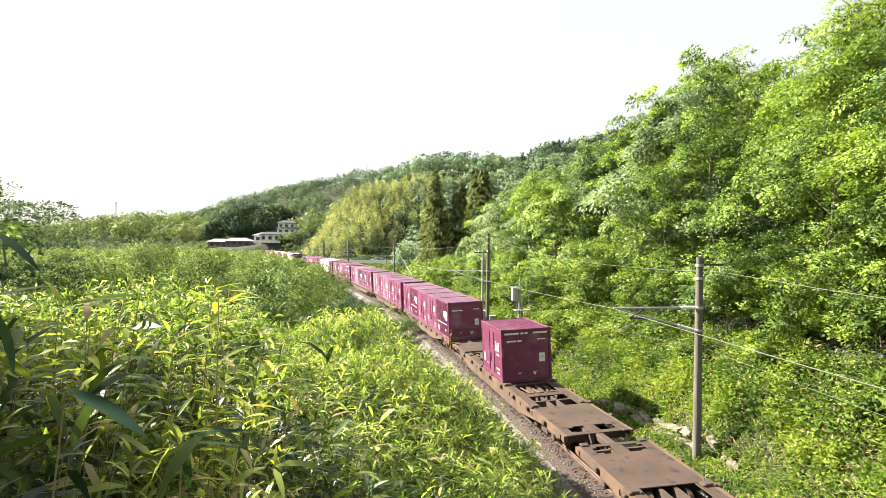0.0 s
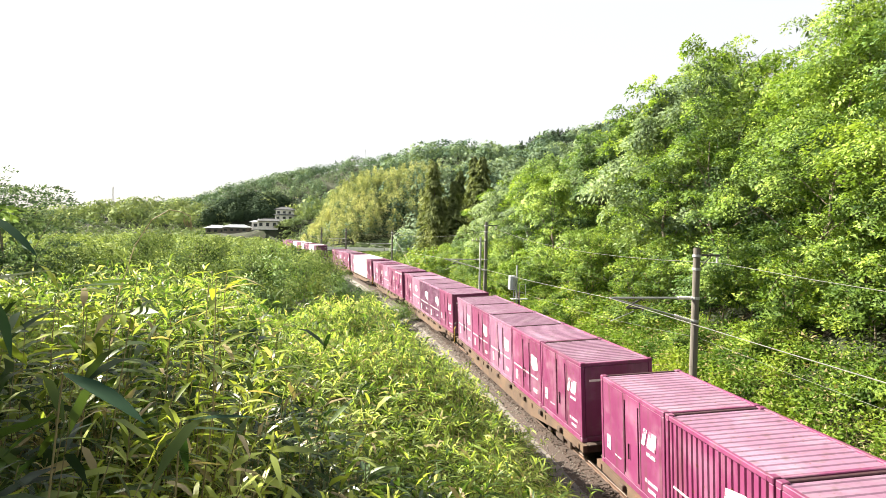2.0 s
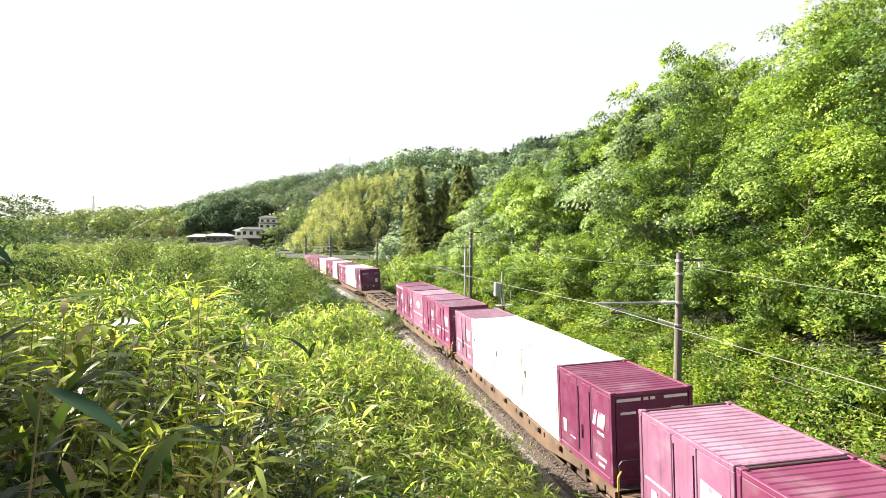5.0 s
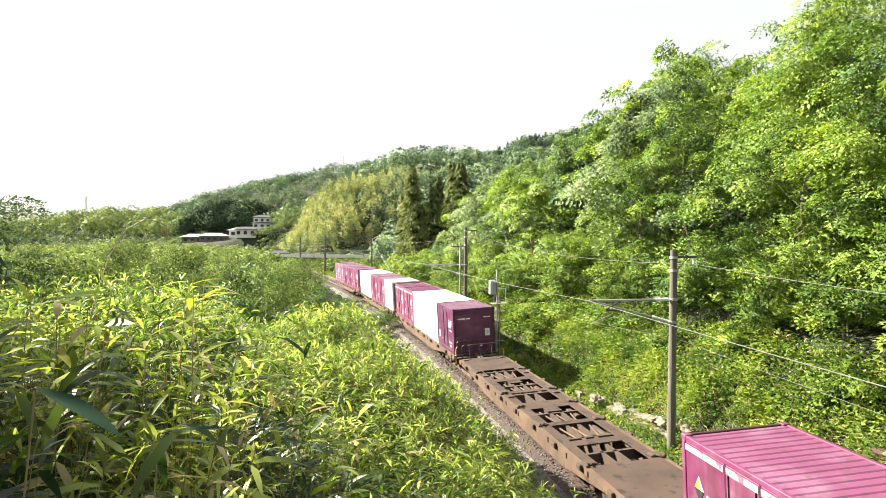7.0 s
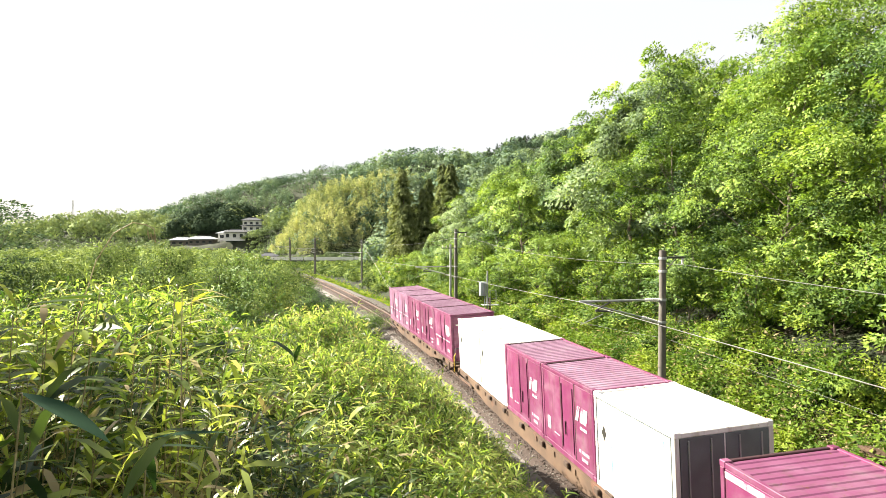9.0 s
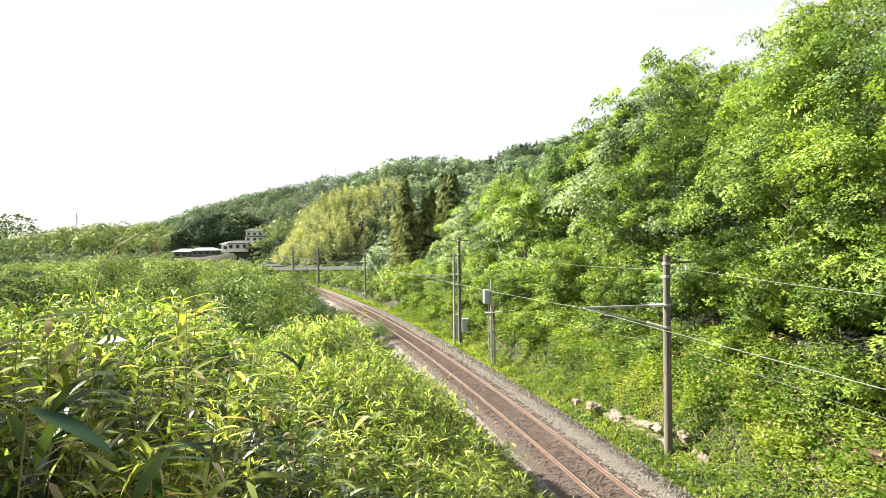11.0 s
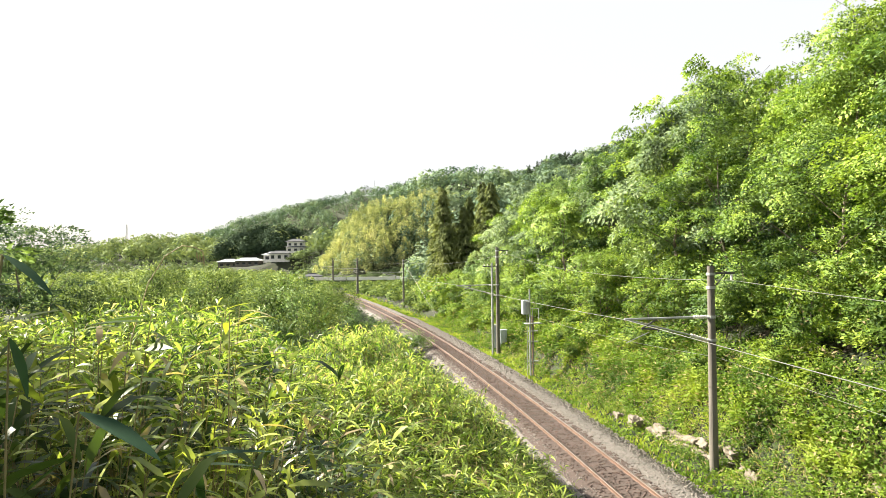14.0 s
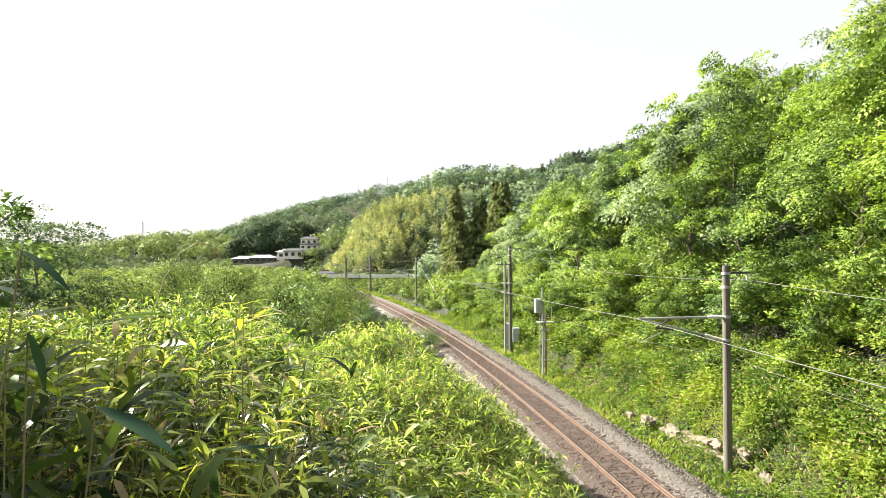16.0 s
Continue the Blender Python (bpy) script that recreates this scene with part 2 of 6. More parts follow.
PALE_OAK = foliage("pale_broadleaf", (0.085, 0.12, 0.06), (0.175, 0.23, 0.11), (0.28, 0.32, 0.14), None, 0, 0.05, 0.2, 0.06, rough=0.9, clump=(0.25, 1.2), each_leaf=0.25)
OAK = foliage("oak_leaf", (0.030, 0.068, 0.020), (0.165, 0.26, 0.052), (0.33, 0.43, 0.085), None, 0, 0.35, 0.32, 0.25, rough=0.6, clump=(0.8, 2.2), each_leaf=0.45)
OAK_GREY = foliage("grey_green_leaf", (0.045, 0.08, 0.04), (0.165, 0.235, 0.11), (0.29, 0.37, 0.16), None, 0, 0.35, 0.28, 0.25, rough=0.6, clump=(0.9, 1.8), each_leaf=0.45)
OAK_DEEP = foliage("deep_green_leaf", (0.03, 0.07, 0.028), (0.12, 0.205, 0.06), (0.25, 0.35, 0.09), None, 0, 0.35, 0.28, 0.25, rough=0.6, clump=(0.9, 1.8), each_leaf=0.45)
SHRUB = foliage("shrub_leaf", (0.032, 0.07, 0.016), (0.12, 0.195, 0.03), (0.27, 0.35, 0.05), (0.26, 0.21, 0.11), 0.02, 0.2, 0.28, 0.6, rough=0.65, clump=(1.0, 2.1), each_leaf=0.45)
# broadleaf greens made paler and bluer, painting distant haze into the leaves
FAR_OAK = foliage("haze_tinted_far_broadleaf", (0.06, 0.105, 0.075), (0.16, 0.225, 0.145), (0.30, 0.365, 0.22), None, 0, 0.05, 0.2, 0.04, rough=0.9, clump=(0.13, 1.6), each_leaf=0.2)
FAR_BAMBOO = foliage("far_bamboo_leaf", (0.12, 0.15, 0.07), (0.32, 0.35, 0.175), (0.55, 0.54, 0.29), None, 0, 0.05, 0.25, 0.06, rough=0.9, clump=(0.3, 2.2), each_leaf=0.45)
CEDAR = foliage("cedar_needles", (0.06, 0.08, 0.036), (0.145, 0.175, 0.068), (0.26, 0.285, 0.115), None, 0, 0.1, 0.25, 0.2, rough=0.85, clump=(0.6, 1.4), each_leaf=0.3)
GRASS = foliage("verge_grass", (0.055, 0.11, 0.018), (0.16, 0.245, 0.035), (0.33, 0.39, 0.06), (0.34, 0.28, 0.15), 0.08, 0.2, 0.35, 0.5, rough=0.7, clump=(0.55, 2.0), each_leaf=0.4)
STRAW = foliage("dry_straw", (0.30, 0.25, 0.13), (0.42, 0.36, 0.2), (0.5, 0.45, 0.28), None, 0, 0.2, 0.3, 0.7)
BARK = surface("grey_brown_bark", (0.13, 0.10, 0.075), (0.20, 0.17, 0.14), 2, 18, 0.95, bump=0.8, depth=0.03, stretch=(2, 2, 0.5))
# near-black greens that paint the shaded hollow behind the village
SHADED_OAK = foliage("shade_darkened_leaf", (0.02, 0.035, 0.022), (0.045, 0.07, 0.042), (0.09, 0.12, 0.065), None, 0, 0.03, 0.1, 0.1, rough=0.95, each_leaf=0.3)
FEATHER = foliage("feathery_blue_green_leaf", (0.036, 0.066, 0.044), (0.1, 0.152, 0.096), (0.2, 0.265, 0.155), None, 0, 0.1, 0.4, 0.3, rough=0.8, clump=(1.0, 1.0))
DARK_CONIFER = foliage("dark_conifer_needles", (0.028, 0.045, 0.03), (0.055, 0.08, 0.05), (0.10, 0.125, 0.075), None, 0, 0.05, 0.1, 0.1, rough=0.9)
EARTH = surface("bare_brown_earth", (0.11, 0.066, 0.04), (0.055, 0.036, 0.024), 2.2, 16, 0.95, bump=0.9, depth=0.05)
CULM = surface("bamboo_grass_culm", (0.34, 0.30, 0.14), (0.20, 0.15, 0.07), 3, 40, 0.5, bump=0.05)
CONCRETE_PALE = surface("pale_broken_concrete", (0.25, 0.21, 0.17), (0.13, 0.11, 0.085), 3, 18, 0.9, bump=0.6, depth=0.03)
STONE_DARK = surface("mossy_stone_wall", (0.06, 0.065, 0.045), (0.035, 0.04, 0.028), 0.5, 5, 0.95, bump=0.6, depth=0.05)
PLASTER = surface("off_white_plaster", (0.78, 0.76, 0.73), (0.66, 0.64, 0.6), 0.5, 8, 0.9, bump=0.1)
TIMBER = surface("weathered_timber", (0.16, 0.14, 0.12), (0.11, 0.095, 0.08), 0.6, 8, 0.9, bump=0.2)
TILE = surface("grey_roof_tile", (0.075, 0.08, 0.09), (0.055, 0.06, 0.07), 0.8, 10, 0.9, bump=0.4)
WHITE_ROOF = surface("pale_metal_roof", (0.58, 0.6, 0.62), (0.5, 0.52, 0.54), 0.5, 8, 0.4, 0.2, bump=0.1)
WINDOW = surface("dark_window_glass", (0.03, 0.035, 0.04), (0.05, 0.055, 0.06), 0.5, 8, 0.08, bump=0.0)
ASPHALT = surface("asphalt", (0.06, 0.06, 0.06), (0.045, 0.045, 0.045), 0.6, 20, 0.9, bump=0.3)
PARAPET = surface("pale_concrete_parapet", (0.78, 0.77, 0.74), (0.66, 0.65, 0.62), 0.4, 8, 0.85, bump=0.2)
DRY = surface("dry_straw_stem", (0.42, 0.34, 0.18), (0.34, 0.27, 0.14), 8, 40, 0.6, bump=0.1)


# ---- mesh helpers ----
def part(name, bm, material, parent=None, label=""):
    """Links a bmesh as one mesh object, under a thing or a part."""
    me = bpy.data.meshes.new(name)
    bm.to_mesh(me)
    bm.free()
    me.materials.append(material)
    ob = new(name, me)
    if parent is not None:
        ob.parent = parent
    return tagged(ob, label)


def array_mesh(name, verts, faces, material, sizes=None):
    """A mesh from numpy arrays; faces (n, k) all of one size."""
    me = bpy.data.meshes.new(name)
    verts, faces = np.asarray(verts, np.float32), np.asarray(faces, np.int32)
    k = faces.shape[1]
    me.vertices.add(len(verts))
    me.vertices.foreach_set("co", verts.ravel())
    me.loops.add(faces.size)
    me.loops.foreach_set("vertex_index", faces.ravel())
    me.polygons.add(len(faces))
    me.polygons.foreach_set("loop_start", np.arange(0, faces.size, k, dtype=np.int32))
    me.polygons.foreach_set("loop_total", np.full(len(faces), k, np.int32))
    me.materials.append(material)
    me.update(calc_edges=True)
    return me


def box(bm, x0, x1, y0, y1, z0, z1, bevel=0.0):
    m = Matrix.Translation(((x0 + x1) / 2, (y0 + y1) / 2, (z0 + z1) / 2)) @ Matrix.Diagonal((x1 - x0, y1 - y0, z1 - z0, 1))
    made = bmesh.ops.create_cube(bm, size=1, matrix=m)
    if bevel:
        edges = {e for v in made["verts"] for e in v.link_edges}
        bmesh.ops.bevel(bm, geom=list(edges), offset=bevel, segments=1, affect="EDGES")
    return bm


def tube(bm, a, b, r0, r1=None, n=8):
    a, b = Vector(a), Vector(b)
    m = Matrix.Translation((a + b) / 2) @ (b - a).to_track_quat("Z", "Y").to_matrix().to_4x4()
    bmesh.ops.create_cone(bm, cap_ends=True, segments=n, radius1=r0, radius2=r0 if r1 is None else r1, depth=(b - a).length, matrix=m)
    return bm


def smooth(ob):
    for p in ob.data.polygons:
        p.use_smooth = True
    return ob


# ---- the railway line: a long left-hand curve with a little cant ----
ST = np.arange(-400.0, 420.0, 0.5)
_k = 0.0021038 - 9.75e-6 * np.clip(ST, -40, 120)
_th = np.cumsum(_k) * 0.5
_i0 = int(np.argmin(np.abs(ST)))
_th += 0.184935 - _th[_i0]
_tx = np.cumsum(-np.sin(_th)) * 0.5
_ty = np.cumsum(np.cos(_th)) * 0.5
_tx += 5.343 - _tx[_i0]
_ty += 20.0 - _ty[_i0]
CANT = math.asin(0.056 / 1.067)


def along(s):
    """Plan place of the line's centre at s metres, and its heading (left of +y)."""
    return float(np.interp(s, ST, _tx)), float(np.interp(s, ST, _ty)), float(np.interp(s, ST, _th))


def beside(s, d, z=0.0):
    """A place d metres to the right of the line."""
    x, y, h = along(s)
    return Vector((x + d * math.cos(h), y + d * math.sin(h), z))


def line_place(x, y):
    """For arrays of places: s along the line and d to its right."""
    x, y = np.asarray(x, float).ravel(), np.asarray(y, float).ravel()
    s, d = np.empty_like(x), np.empty_like(x)
    tx, ty, th, st = _tx[::4], _ty[::4], _th[::4], ST[::4]
    for a in range(0, len(x), 4000):
        b = a + 4000
        q = (x[a:b, None] - tx) ** 2 + (y[a:b, None] - ty) ** 2
        i = q.argmin(1)
        s[a:b] = st[i] - (x[a:b] - tx[i]) * np.sin(th[i]) + (y[a:b] - ty[i]) * np.cos(th[i])
        d[a:b] = (x[a:b] - tx[i]) * np.cos(th[i]) + (y[a:b] - ty[i]) * np.sin(th[i])
    return s, d


def sweep(name, profile, s0, s1, step, material, parent=None, cant=True, closed=True):
    """A cross-section (d, z) drawn along the line."""
    ss = np.arange(s0, s1 + step / 2, step)
    x, y, h = (np.interp(ss, ST, a) for a in (_tx, _ty, _th))
    prof = np.array(profile)
    d, z = prof[:, 0], prof[:, 1]
    if cant:
        d, z = d * math.cos(CANT) - z * math.sin(CANT), z * math.cos(CANT) + d * math.sin(CANT)
    v = np.stack([x[:, None] + d * np.cos(h)[:, None], y[:, None] + d * np.sin(h)[:, None], np.broadcast_to(z, (len(ss), len(d)))], -1)
    n, k = len(ss), len(d)
    i, j = np.meshgrid(np.arange(n - 1), np.arange(k if closed else k - 1), indexing="ij")
    j2 = (j + 1) % k
    f = np.stack([i * k + j, i * k + j2, (i + 1) * k + j2, (i + 1) * k + j], -1).reshape(-1, 4)
    ob = new(name, array_mesh(name, v.reshape(-1, 3), f, material))
    if parent is not None:
        ob.parent = parent
    return ob


# ---- the ground: one sheet from the cutting to the horizon ----
def ramp01(v, a, b):
    t = np.clip((v - a) / (b - a), 0, 1)
    return t * t * (3 - 2 * t)


def ridge(x, y, pts, width):
    """A long hill along a line of (x, y, height)."""
    best = np.zeros_like(x)
    for (xa, ya, za), (xb, yb, zb) in zip(pts[:-1], pts[1:]):
        l2 = (xb - xa) ** 2 + (yb - ya) ** 2
        t = np.clip(((x - xa) * (xb - xa) + (y - ya) * (yb - ya)) / l2, 0, 1)
        dist = np.hypot(x - xa - t * (xb - xa), y - ya - t * (yb - ya))
        best = np.maximum(best, (za + t * (zb - za)) * np.exp(-(dist / width) ** 2))
    return best


FAR_RIDGE = ((-420, -320, -261, -239, -220, -206, -189, -156, -128, -101, -84, -51, 10, 300), (8, 16, 26, 33, 40, 44.5, 48, 55.5, 60, 68, 68.5, 74, 80, 86))
RIGHT_RIDGE = [(20, 350, 46), (38, 350, 49), (59, 350, 58), (102, 350, 68), (166, 350, 74), (300, 330, 80)]
DOME = [(-20, 262, 29), (-8, 262, 38.5), (2, 262, 40.5), (9, 262, 39), (15, 262, 35), (60, 250, 36)]
BAMBOO_HILL = [(-56, 217, 4), (-50, 216, 8.6), (-44, 215, 12.8), (-36, 215, 17), (-26, 214, 20), (-16, 213, 22), (10, 213, 25), (60, 205, 32)]
LEFT_HILL = [(-260, 330, 6), (-189, 320, 11), (-165, 320, 15), (-139, 320, 14), (-100, 330, 12)]


def ground_height(x, y):
    shape = np.shape(x)
    x, y = np.asarray(x, float).ravel(), np.asarray(y, float).ravel()
    s, d = line_place(x, y)
    # formation under the ballast and the cess on both sides
    z = np.full_like(x, -0.55)
    # wooded slope to the right of the line
    bank = np.where(d > 4.3, (0.75 + 0.75 * ramp01(s, -4, 2) * (1 - ramp01(s, 22, 34))) * ramp01(d, 4.7, 6.2) + np.clip(d - 5.2, 0, 60) * 0.46, 0.0)
    bank *= 1 - ramp01(s, 30, 75) * 0.45 - ramp01(s, 75, 120) * 0.48
    # left: the steep cutting side up to the knoll on which the camera stands; lower land beyond
    side = np.interp(-d, [3.2, 3.6, 5.1, 7.4, 9.2, 11, 13, 30, 80], [0, 0.45, 2.35, 4.3, 5.2, 5.9, 6.2, 6.2, 5.0])
    yk = y - 0.1 * np.clip(-x, 0, 30)
    side *= 1 - 0.30 * ramp01(yk + 6 * ramp01(-d, 8, 12), 15, 25) - 0.42 * ramp01(yk + 6 * ramp01(-d, 8, 12), 21, 36)
    side *= 1 - 0.35 * ramp01(s, 60, 120)
    # the knoll falls away from the viewpoint
    side -= 0.11 * np.clip(y - 7, 0, 14) * ramp01(-d, 7.5, 11) * (1 - ramp01(y, 24, 40))
    z += np.where(d > 0, bank, side + 0.35 * ramp01(-d, 3.2, 4.2))
    far = np.maximum.reduce([np.interp(x * 600 / np.clip(y, 420, 900), *FAR_RIDGE) * np.exp(-((y - 600) / 105) ** 2), ridge(x, y, RIGHT_RIDGE, 60), ridge(x, y, DOME, 38),
                             ridge(x, y, BAMBOO_HILL, 24) * ramp01(y, 178, 194), ridge(x, y, LEFT_HILL, 45)])
    # the line runs into the hill behind the village
    off = np.abs(d) + 40 * ramp01(s, 230, 246)
    clear = ramp01(off, 8, 24)
    z = np.maximum(z, far * clear * ramp01(np.hypot(x, y), 110, 170) - 0.6)
    for hx, hy, amp, wid in ((-78, 260, 4.2, 34), (-66, 270, 2.8, 16), (-93, 292, 10.0, 20), (-84, 247, 0.5, 15)):
        z += amp * np.exp(-((x - hx) ** 2 + (y - hy) ** 2) / wid ** 2) * ramp01(off, 5, 14)
    z += 0.10 * np.sin(x * 1.3 + 2 * np.sin(y * 0.7)) * ramp01(np.abs(d), 4.5, 7)
    return z.reshape(shape)


def spread(lo, hi, fine, n, centre=0.0):
    u = np.linspace(-1, 1, n)
    g = np.sinh(u * fine) / np.sinh(fine)
    return np.where(g < 0, centre + g * (centre - lo), centre + g * (hi - centre))


def build_ground():
    gx, gy = spread(-3500, 3500, 7.2, 290, 4), spread(-2500, 4200, 6.6, 290, 25)
    xx, yy = np.meshgrid(gx, gy, indexing="ij")
    zz = ground_height(xx, yy)
    n, k = xx.shape
    i, j = np.meshgrid(np.arange(n - 1), np.arange(k - 1), indexing="ij")
    f = np.stack([i * k + j, (i + 1) * k + j, (i + 1) * k + j + 1, i * k + j + 1], -1).reshape(-1, 4)
    ob = new("ground", array_mesh("ground", np.stack([xx, yy, zz], -1).reshape(-1, 3), f, SOIL))
    smooth(ob)
    return tagged(ob, "soil and leaf litter under green undergrowth", "ground", kind="structure")


build_ground()


# ---- leaves ----
def unit(v):
    return v / np.maximum(np.linalg.norm(v, axis=-1, keepdims=True), 1e-9)


def leaf_quads(rng, pos, axis, face, length, width, droop=0.15, fold=0.12):
    """One folded diamond for each leaf."""
    axis, side = unit(axis), unit(np.cross(axis, face))
    up = np.cross(side, axis)
    L, W = length[:, None], width[:, None]
    mid = pos + axis * L * 0.45
    v = np.stack([pos, mid + side * W / 2 + up * W * fold, pos + axis * L - np.array([0, 0, 1.0]) * L * droop, mid - side * W / 2 + up * W * fold], 1)
    f = np.arange(len(pos) * 4).reshape(-1, 4)
    return v.reshape(-1, 3), f


def leaf_blades(rng, pos, axis, face, length, width, droop=0.35):
    """Long lance-shaped blades that bend over: three quads each."""
    axis, side = unit(axis), unit(np.cross(axis, face))
    rows = []
    for t, w in ((0.0, 0.16), (0.28, 0.95), (0.66, 0.8), (1.0, 0.03)):
        c = pos + axis * (length * t)[:, None] - np.array([0, 0, 1.0]) * (length * droop * t * t)[:, None]
        rows += [c - side * (width * w / 2)[:, None], c + side * (width * w / 2)[:, None]]
    v = np.stack(rows, 1)
    b = (np.arange(len(pos)) * 8)[:, None, None]
    f = (b + np.array([[0, 1, 3, 2], [2, 3, 5, 4], [4, 5, 7, 6]])).reshape(-1, 4)
    return v.reshape(-1, 3), f


def smooth_mesh(me):
    me.polygons.foreach_set("use_smooth", np.ones(len(me.polygons), bool))


def leaf_tris(rng, pos, axis, face, length, width, droop=0.12):
    """One small pointed leaf each, for plants that stay farther off."""
    axis = unit(axis)
    side = unit(np.cross(axis, face)) * width[:, None] / 2
    tip = pos + axis * length[:, None] - np.array([0, 0, 1.0]) * (length * droop)[:, None]
    return np.stack([pos - side, pos + side, tip], 1).reshape(-1, 3), np.arange(len(pos) * 3).reshape(-1, 3)


def leaf_ovals(rng, pos, axis, face, length, width, droop=0.15):
    """One small oval leaf each: a kite of two triangles, a little folded and drooping."""
    axis = unit(axis)
    side = unit(np.cross(axis, face))
    up = np.cross(side, axis)
    L, W = length[:, None], width[:, None]
    mid = pos + axis * L * 0.5 + up * W * 0.10
    tip = pos + axis * L - np.array([0, 0, 1.0]) * L * droop
    v = np.stack([pos, mid + side * W / 2, tip, mid - side * W / 2], 1).reshape(-1, 3)
    return v, np.arange(len(pos) * 4).reshape(-1, 4)


def joined(pieces):
    vs, fs, o = [], [], 0
    for v, f in pieces:
        vs.append(v), fs.append(f + o)
        o += len(v)
    return np.concatenate(vs), np.concatenate(fs)


def rand_dirs(rng, n, lo=-1.0, hi=1.0):
    z, a = rng.uniform(lo, hi, n), rng.uniform(0, 2 * math.pi, n)
    r = np.sqrt(1 - z * z)
    return np.stack([r * np.cos(a), r * np.sin(a), z], -1)


def spray(rng, centre, radius, flat, n, length, out):
    """A clump of leaves: a flattened bunch about centre, thinner inside, leaves pointing outwards."""
    p = rand_dirs(rng, n) * (rng.uniform(0.15, 1.0, n) ** 0.5)[:, None]
    pos = centre + p * np.array([radius, radius, radius * flat])
    axis = unit(p * np.array([1, 1, 0.4])) + 0.5 * rand_dirs(rng, n) + 0.35 * out
    skin = unit(0.7 * p + 0.55 * out + np.array([0, 0, 0.3]))
    L = length * rng.uniform(0.6, 1.25, n)
    v, f = leaf_tris(rng, pos, axis, skin + 0.6 * rand_dirs(rng, n), L, L * rng.uniform(0.5, 0.75, n))
    return v, f, np.repeat(unit(skin + 0.4 * rand_dirs(rng, n)), 3, 0)


def inner_leaves(rng, mid, rx, rz, n, length):
    """The dense inside of a crown."""
    p = rand_dirs(rng, n, -0.8, 1.0) * (rng.uniform(0.1, 1.0, n) ** 0.4)[:, None] * 0.62
    L = length * rng.uniform(0.6, 1.2, n)
    v, f = leaf_tris(rng, mid + p * np.array([rx, rx, rz]), rand_dirs(rng, n), p + 0.3 * rand_dirs(rng, n), L, L * 0.8)
    return v, f, np.repeat(unit(p), 3, 0)


def crown_points(rng, n, rx, rz, squash=0.55):
    """Places of clumps over an uneven, lobed crown, denser towards its skin."""
    lobes = rand_dirs(rng, 7, -0.2, 1.0)
    out = rand_dirs(rng, n, -0.75, 1.0)
    bump = 0.72 + 0.34 * np.max(out @ lobes.T, axis=1) ** 3
    r = rng.uniform(0.45, 1.0, n) ** 0.45 * bump
    return out * r[:, None] * np.array([rx, rx, rz]), out


def limb_mesh(bm, rng, a, b, r0, r1, bends=4, wander=0.12, n=7):
    pts = [Vector(a).lerp(Vector(b), t / bends) for t in range(bends + 1)]
    ln = (Vector(b) - Vector(a)).length
    for p in pts[1:-1]:
        p += Vector(rng.normal(0, wander * ln / bends, 3))
    for i in range(bends):
        tube(bm, pts[i], pts[i + 1], r0 + (r1 - r0) * i / bends, r0 + (r1 - r0) * (i + 1) / bends, n)
    return pts


